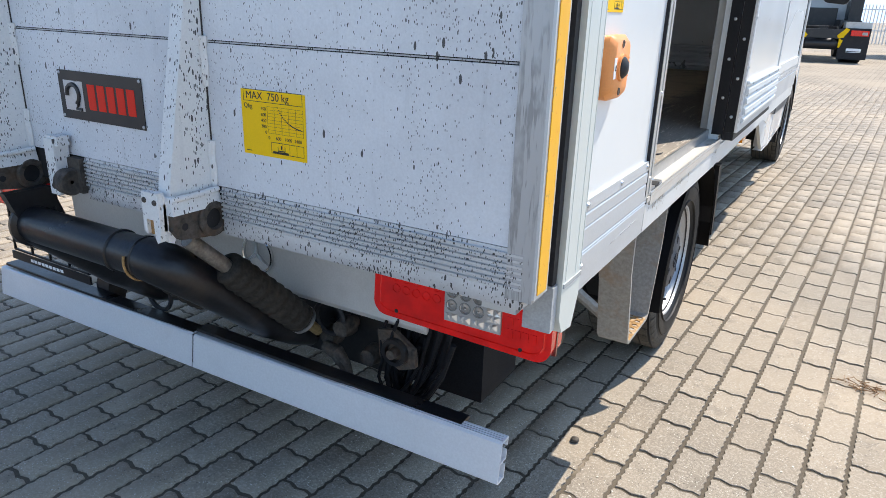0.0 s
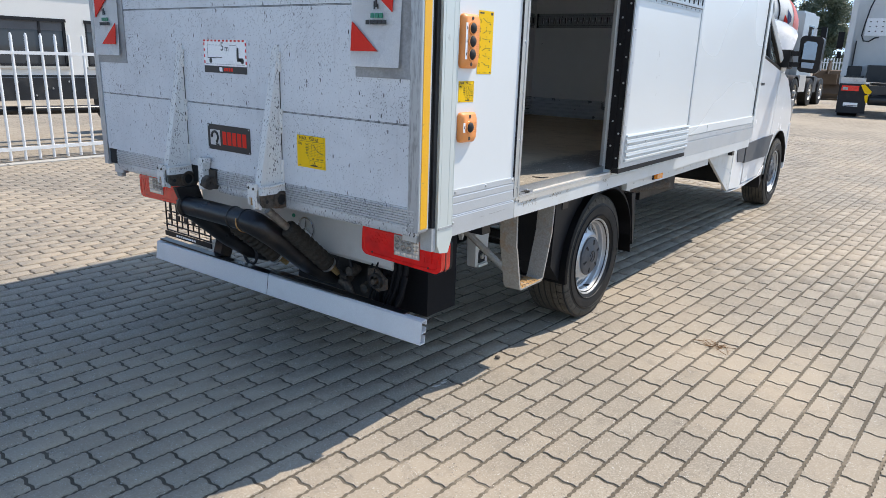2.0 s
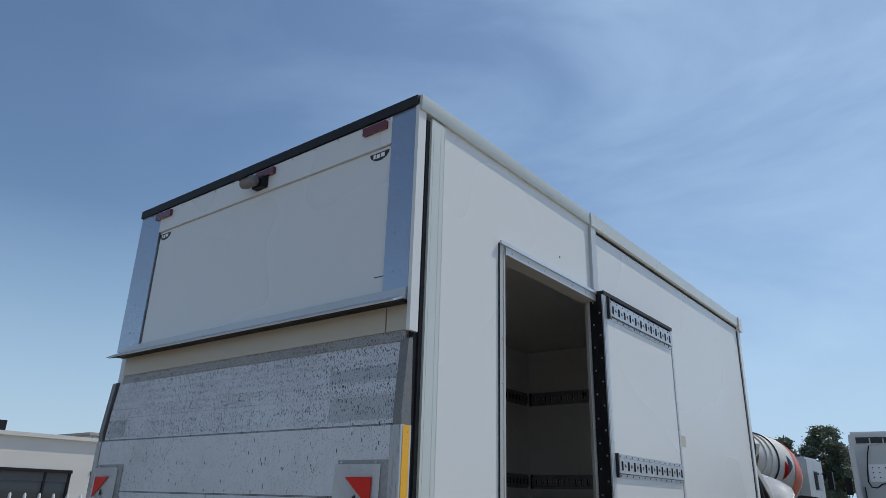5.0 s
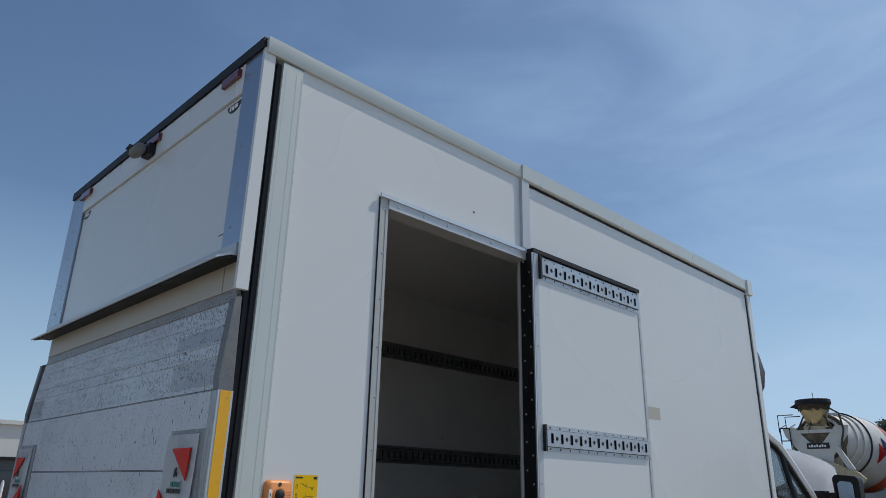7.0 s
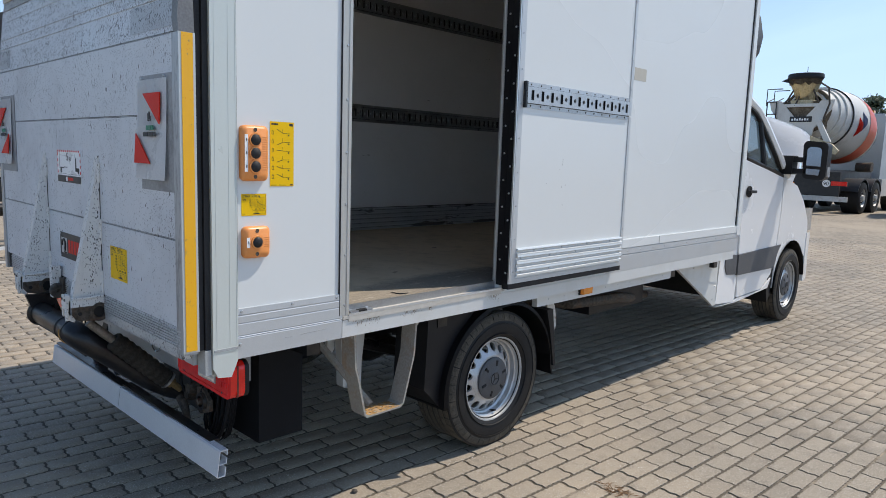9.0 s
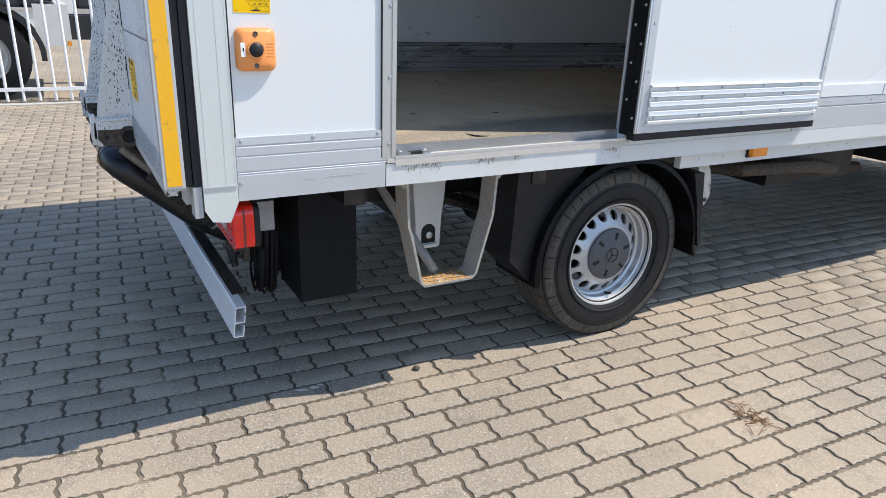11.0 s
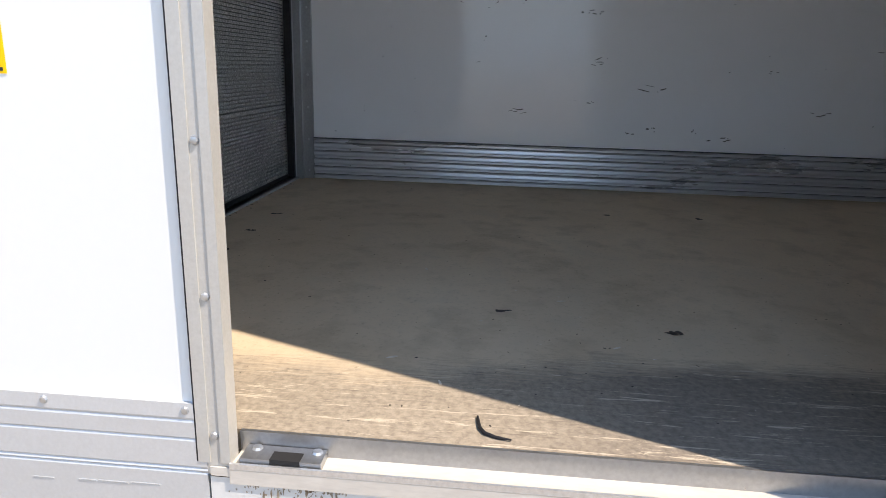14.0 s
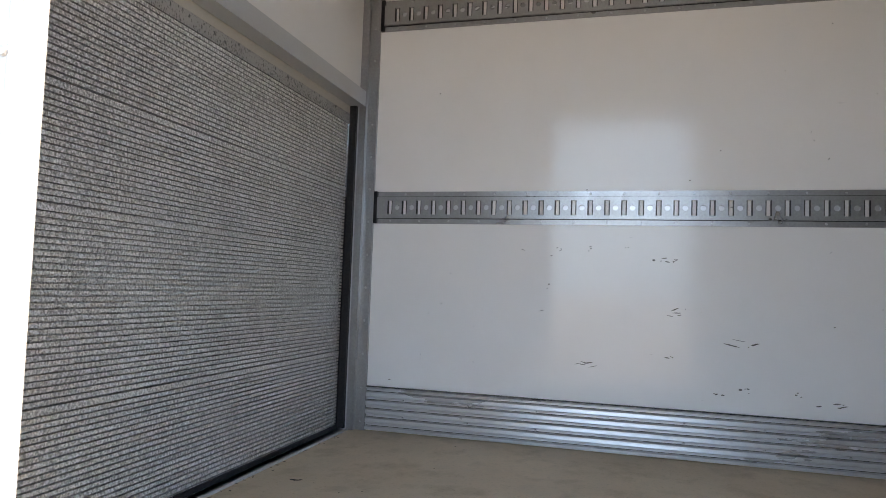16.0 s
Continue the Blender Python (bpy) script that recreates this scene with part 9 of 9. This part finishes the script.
def tree(at, height, spread, seed, leaves=5200):
    rng = random.Random(seed)
    t = thing("tree", at, "leafy green broadleaf tree behind the far fence", "tree", "trees beyond the yard")
    o = Vector(at)
    bm = bmesh.new()
    add_tube(bm, [o, o + Vector((0.1, 0, height * 0.2)), o + Vector((0.0, 0.1, height * 0.45)), o + Vector((0.2, 0, height * 0.75))], [height * 0.028, height * 0.022, height * 0.015, height * 0.006], 10)
    tips = []
    for i in range(16):
        a, el = rng.uniform(0, 2 * math.pi), rng.uniform(0.15, 1.2)
        z0 = height * rng.uniform(0.22, 0.6)
        ln = spread * rng.uniform(0.55, 1.0) * (1.15 - 0.5 * z0 / height)
        d = Vector((math.cos(a) * math.cos(el), math.sin(a) * math.cos(el), math.sin(el)))
        p0, p1 = o + Vector((0, 0, z0)), o + Vector((0, 0, z0)) + d * ln
        mid = p0.lerp(p1, 0.5) + Vector((0, 0, 0.06 * height))
        add_tube(bm, [p0, mid, p1], [height * 0.010, height * 0.006, height * 0.002], 6)
        tips += [mid, p1, p0.lerp(p1, 0.75)]
    part("trunk", bm, M_BARK, t, "grey-brown trunk and limbs")
    verts, faces = [], []
    clumps = [p + Vector((rng.gauss(0, 1), rng.gauss(0, 1), rng.gauss(0, 0.8))) * spread * 0.12 for p in tips]
    for k in range(110):
        a, r, h = rng.uniform(0, 2 * math.pi), spread * math.sqrt(rng.random()) * 0.92, rng.uniform(0.10, 0.95)
        r *= math.sqrt(max(0.05, 1 - ((h - 0.42) / 0.56) ** 2))
        clumps.append(o + Vector((r * math.cos(a), r * math.sin(a), height * h)))
    for i in range(leaves):
        c = rng.choice(clumps)
        p = c + Vector((rng.gauss(0, 1), rng.gauss(0, 1), rng.gauss(0, 0.75))) * spread * 0.10
        p.z = max(p.z, 0.5 + rng.random())
        u = Vector((rng.gauss(0, 1), rng.gauss(0, 1), rng.gauss(0, 1))).normalized()
        w = u.orthogonal().normalized()
        s = rng.uniform(0.06, 0.14)
        k = len(verts)
        verts += [p - u * s, p + w * s * 0.55, p + u * s, p - w * s * 0.55]
        faces.append((k, k + 1, k + 2, k + 3))
    me = bpy.data.meshes.new("crown")
    me.from_pydata(verts, [], faces)
    me.materials.append(M_LEAF)
    ob = new("crown", me)
    under(ob, t)
    tagged(ob, "uneven leafy crown", kind="stuff")
    return t


tree((-11.0, 60.0, 0), 7.4, 1.5, 1, 15000)
tree((-8.1, 61.0, 0), 8.2, 2.15, 2, 30000)

# ---- small marks and litter ----
M_SCUFF = paint("dark_scuff", (0.12, 0.115, 0.11), 0.6, 0, 0.2)
M_SPECK = paint("dark_floor_grit", (0.055, 0.045, 0.035), 0.8, 0, 0.3)
M_CHIPSUN = paint("pale_chip_and_sun_patch", (0.66, 0.62, 0.55), 0.7, 0, 0.1)
M_STRAW = paint("dry_straw", (0.30, 0.17, 0.085), 0.85, 0, 0.3)


def flake(bm, at, normal, w, h, rng, turn=0.0):
    """A thin ragged flake lying on a face; w and h are its half sizes."""
    n = Vector(normal)
    u = Vector((0, 1, 0))
    v = n.cross(u) if abs(n.z) < 0.5 else Vector((1, 0, 0))
    c = Vector(at) + n * 0.0007
    cs, sn = math.cos(turn), math.sin(turn)
    ring = []
    for k in range(7):
        a = 2 * math.pi * k / 7
        p, q = w * math.cos(a) * rng.uniform(0.55, 1.1), h * math.sin(a) * rng.uniform(0.55, 1.1)
        ring.append(bm.verts.new(c + u * (p * cs - q * sn) + v * (p * sn + q * cs)))
    bm.faces.new(ring)


rng = random.Random(21)
bm = bmesh.new()
for y, z, w, n in ((0.667, 1.585, 0.010, 2), (0.81, 1.596, 0.014, 4), (0.925, 1.594, 0.010, 3), (1.057, 1.608, 0.008, 2), (1.176, 1.565, 0.022, 7), (1.221, 1.564, 0.012, 4),
                   (0.934, 1.181, 0.040, 6), (1.211, 1.215, 0.020, 3), (1.472, 1.28, 0.055, 4), (1.382, 1.103, 0.016, 4), (1.456, 1.122, 0.016, 5), (1.208, 1.382, 0.035, 4),
                   (0.771, 1.463, 0.010, 2), (0.281, 1.165, 0.004, 2), (0.156, 1.068, 0.006, 2), (1.62, 1.12, 0.010, 4), (1.75, 1.09, 0.030, 5), (1.90, 1.35, 0.020, 3), (2.10, 1.20, 0.030, 4), (0.62, 1.02, 0.008, 3), (1.05, 1.02, 0.008, 4)):
    for k in range(n):
        flake(bm, (-0.99, y + rng.gauss(0, w * 0.7), z + rng.gauss(0, 0.006)), (1, 0, 0), w * rng.uniform(0.15, 0.6), rng.uniform(0.0008, 0.0030), rng, rng.gauss(0, 0.2))
for k in range(70):
    flake(bm, (-0.99, rng.uniform(0.15, 3.6), rng.uniform(1.02, 2.9)), (1, 0, 0), rng.uniform(0.001, 0.006), rng.uniform(0.0007, 0.0022), rng, rng.uniform(-1, 1))
part("scuff_marks", bm, M_SCUFF, cargo, "dark scuffs on the white lining", kind="stuff")

bm = bmesh.new()
for x, y in ((0.53, 0.895), (0.605, 1.227), (-0.477, 1.235), (-0.484, 1.546), (0.195, 0.157), (-0.026, 0.151), (-0.253, 0.142), (0.423, 0.165), (0.05, 2.05)):
    for k in range(4):
        flake(bm, (x + rng.gauss(0, 0.006), y + rng.gauss(0, 0.008), DECK + 0.0003 * k), (0, 0, 1), rng.uniform(0.006, 0.016), rng.uniform(0.004, 0.010), rng, rng.uniform(0, 3))
for k in range(260):
    x = 1.03 - abs(rng.gauss(0, 0.75))
    if x > -0.97:
        flake(bm, (x, rng.uniform(0.02, 3.2), DECK), (0, 0, 1), rng.uniform(0.0012, 0.0045), rng.uniform(0.001, 0.003), rng, rng.uniform(0, 3))
for k in range(160):
    flake(bm, (-0.88 + rng.random() * 1.8, -0.015 + abs(rng.gauss(0, 0.018)), DECK), (0, 0, 1), rng.uniform(0.002, 0.009), rng.uniform(0.002, 0.006), rng, rng.uniform(0, 3))
part("floor_specks", bm, M_SPECK, cargo, "dark grit and spots on the load floor", kind="stuff")
bm = bmesh.new()
for x, y in ((0.459, 1.018), (0.274, 0.704), (0.714, 0.342), (0.80, 0.709), (0.70, 1.10), (0.885, 0.80)):
    flake(bm, (x, y, DECK + 0.001), (0, 0, 1), rng.uniform(0.006, 0.014), rng.uniform(0.003, 0.006), rng, rng.uniform(0, 3))
for k in range(50):
    flake(bm, (rng.uniform(0.1, 1.03), rng.uniform(0.1, 2.2), DECK), (0, 0, 1), rng.uniform(0.001, 0.004), rng.uniform(0.001, 0.003), rng, rng.uniform(0, 3))
part("pale_chips", bm, M_CHIPSUN, cargo, "pale chips on the load floor", kind="stuff")

scrap = tube("strap_scrap", M_RUBBER, None, [(0.985, 0.864, DECK + 0.003), (1.000, 0.866, DECK + 0.003), (1.018, 0.869, DECK + 0.003), (1.030, 0.876, DECK + 0.003), (1.038, 0.890, DECK + 0.003), (1.043, 0.912, DECK + 0.003)], [0.0015, 0.0022, 0.0026, 0.0026, 0.0022, 0.0012], 8)
tagged(scrap, "curved scrap of black rubber on the load floor", "scrap")

# dark rubber seal and angle along the foot of the lift's loading face
box("foot_seal", M_RUBBER, lift, -0.93, 1.03, -0.0365, -0.031, DECK - 0.004, DECK + 0.022, 0.001, "black rubber seal")
box("foot_angle", M_GALV, cargo, -0.93, 1.03, -0.0300, -0.004, DECK + 0.0005, DECK + 0.007, 0.001, "dirty floor edge angle")

# litter on the yard
stone = lathe("stone", M_RUSTY, None, [(0.0, 0.010), (0.004, 0.014), (0.010, 0.012), (0.014, 0.004), (0.0145, 0.0005)], 9, "z", (0.943, 0.72, 0.001))
stone.data.transform(Matrix.Translation((0, 0, 0)))
tagged(stone, "small dark stone lying on the pavers", "stone")
bm = bmesh.new()
for k in range(50):
    x, y = 1.715 + rng.gauss(0, 0.045), 1.585 + rng.gauss(0, 0.022)
    a, ln = rng.uniform(0, 3.14), rng.uniform(0.008, 0.03)
    z = 0.003 + rng.random() * 0.006
    add_tube(bm, [(x - ln * math.cos(a), y - ln * math.sin(a), z), (x + ln * math.cos(a), y + ln * math.sin(a), z + 0.002)], rng.uniform(0.0008, 0.0018), 4)
straw = part("straw_litter", bm, M_STRAW, None, kind="stuff")
tagged(straw, "small heap of dry straw and dirt on pavers", "litter", kind="stuff")
# pale flakes stand for sunlight that falls through a gap in the van's shadow
bm = bmesh.new()
for x, y, w, h in ((0.90, 0.30, 0.030, 0.008), (0.905, 0.345, 0.022, 0.010), (0.895, 0.37, 0.012, 0.005)):
    flake(bm, (x, y, 0.0022), (0, 0, 1), w, h, rng, 0.3)
mark = part("paint_splash", bm, M_CHIPSUN, None, kind="stuff")
tagged(mark, "pale flakes painting a gap of sunlight on the pavers", "paint splash", kind="stuff")
# grit scattered over the pavers
bm = bmesh.new()
for k in range(1500):
    x, y = rng.uniform(-0.3, 3.4), rng.uniform(-1.2, 4.5)
    flake(bm, (x, y, 0.0016), (0, 0, 1), rng.uniform(0.0015, 0.0050), rng.uniform(0.0012, 0.0035), rng, rng.uniform(0, 3))
grit_ob = part("yard_grit", bm, M_CHIPSUN, None, kind="stuff")
tagged(grit_ob, "pale grit scattered over the pavers", "grit", kind="stuff")

# worn paint, stickers and a dot on the van's side
box("blank_sticker", M_CREAM, cargo, 1.1002, 1.1008, 2.560, 2.695, 1.915, 1.985, 0.0, "pale cream sticker patch")
lathe("plug", M_INK, cargo, [(1.1002, 0.006), (1.1016, 0.005), (1.1018, 0.0004)], 10, "x", (0, 1.074, 2.743))

# ---- pavers: each a zigzag-edged concrete block; the nearest stretch as single stones ----
pavement = thing("pavement", (1.0, 1.0, 0.0), "yard paving of zigzag-edged concrete pavers in courses", "pavement", kind="structure")


def paver_outline():
    """Toothed outline of a paver, long along y, with room for the joints."""
    gx, gy, a, e = ROW / 2 - 0.0063, LONG / 2 - 0.0063, 0.0027, 0.0044
    teeth = [(0.0, 0)] + [((2 * k + 1) / 24, 1 - 2 * (k % 2)) for k in range(12)] + [(1.0, 0)]
    step = ((0.20, 1), (0.50, -1), (0.80, 1))
    right = [(gx + a * d, -gy + 2 * gy * v) for v, d in teeth]
    left = [(-gx + a * d, -gy + 2 * gy * v) for v, d in reversed(teeth)]
    end = [(-gx + 2 * gx * u, gy + e * d) for u, d in reversed(step)]
    foot = [(-gx + 2 * gx * u, -gy + e * d) for u, d in step]
    return right + end + left + foot


OUT = paver_outline()
NP = len(OUT)
BASE_V = [(x, y, -0.02) for x, y in OUT] + [(x, y, -0.0012) for x, y in OUT] + [(x * 0.978, y * 0.988, 0.0) for x, y in OUT]
BASE_F = [(r * NP + k, r * NP + (k + 1) % NP, (r + 1) * NP + (k + 1) % NP, (r + 1) * NP + k) for r in range(2) for k in range(NP)]
BASE_F.append(tuple(range(2 * NP, 3 * NP)))
paver_me = bpy.data.meshes.new("paver")
paver_me.from_pydata(BASE_V, [], BASE_F)
paver_me.materials.append(M_PAVER)
ca, sa = math.cos(-TILT_P), math.sin(-TILT_P)
near_rows, rest = [], []
rng = np.random.default_rng(7)
X0, Y0 = 0.920, 0.181                 # one joint of the courses that anchors the pattern
for i in range(-80, 48):
    for j in range(-28, 82):
        u, v = i * ROW, (j + 0.5 + 0.5 * (i % 2)) * LONG
        x, y = X0 + u * ca - v * sa, Y0 + u * sa + v * ca
        if -6.85 < x < 5.0 and -3.5 < y < 15.0:
            tilt = (rng.normal(0, 0.005), rng.normal(0, 0.006), rng.normal(0, 0.008), rng.normal(0, 0.0009), rng.normal(0, 0.0015))
            if 0.85 < x < 2.6 and -0.55 < y < 2.9:
                near_rows.append((x, y, tilt))
            else:
                rest.append((x, y, tilt))
for x, y, t in near_rows[:320]:
    ob = new("paver", paver_me)
    ob.matrix_basis = Matrix.Translation((x, y, t[3])) @ Euler((t[0], t[1], -TILT_P + t[2])).to_matrix().to_4x4()
    under(ob, pavement)
rest += near_rows[320:]
bv = np.array(BASE_V)
px = np.array([r[0] for r in rest])[:, None]
py = np.array([r[1] for r in rest])[:, None]
tt = np.array([r[2] for r in rest])
ang = -TILT_P + tt[:, 2:3]
vx, vy = bv[None, :, 0], bv[None, :, 1] + tt[:, 4:5] * 0
wx = px + vx * np.cos(ang) - vy * np.sin(ang)
wy = py + vx * np.sin(ang) + vy * np.cos(ang)
wz = bv[None, :, 2] + tt[:, 3:4] + vx * tt[:, 1:2] + vy * tt[:, 0:1]
allv = np.stack([wx, wy, wz], -1).reshape(-1, 3)
n_one = len(BASE_V)
quads = np.array(BASE_F[:-1])
offs = (np.arange(len(rest)) * n_one)[:, None, None]
loops4 = (quads[None] + offs).reshape(-1)
top = np.array(BASE_F[-1])
loopsN = (top[None] + offs[:, :, 0]).reshape(-1)
me = bpy.data.meshes.new("paver_field")
nq, nn = len(rest) * len(quads), len(rest)
me.vertices.add(len(allv))
me.vertices.foreach_set("co", allv.ravel())
me.loops.add(nq * 4 + nn * NP)
me.loops.foreach_set("vertex_index", np.concatenate([loops4, loopsN]))
me.polygons.add(nq + nn)
me.polygons.foreach_set("loop_start", np.concatenate([np.arange(nq) * 4, nq * 4 + np.arange(nn) * NP]))
me.update(calc_edges=True)
me.materials.append(M_PAVER)
field = new("paver_field", me)
under(field, pavement)
tagged(field, "farther concrete pavers", kind="stuff")
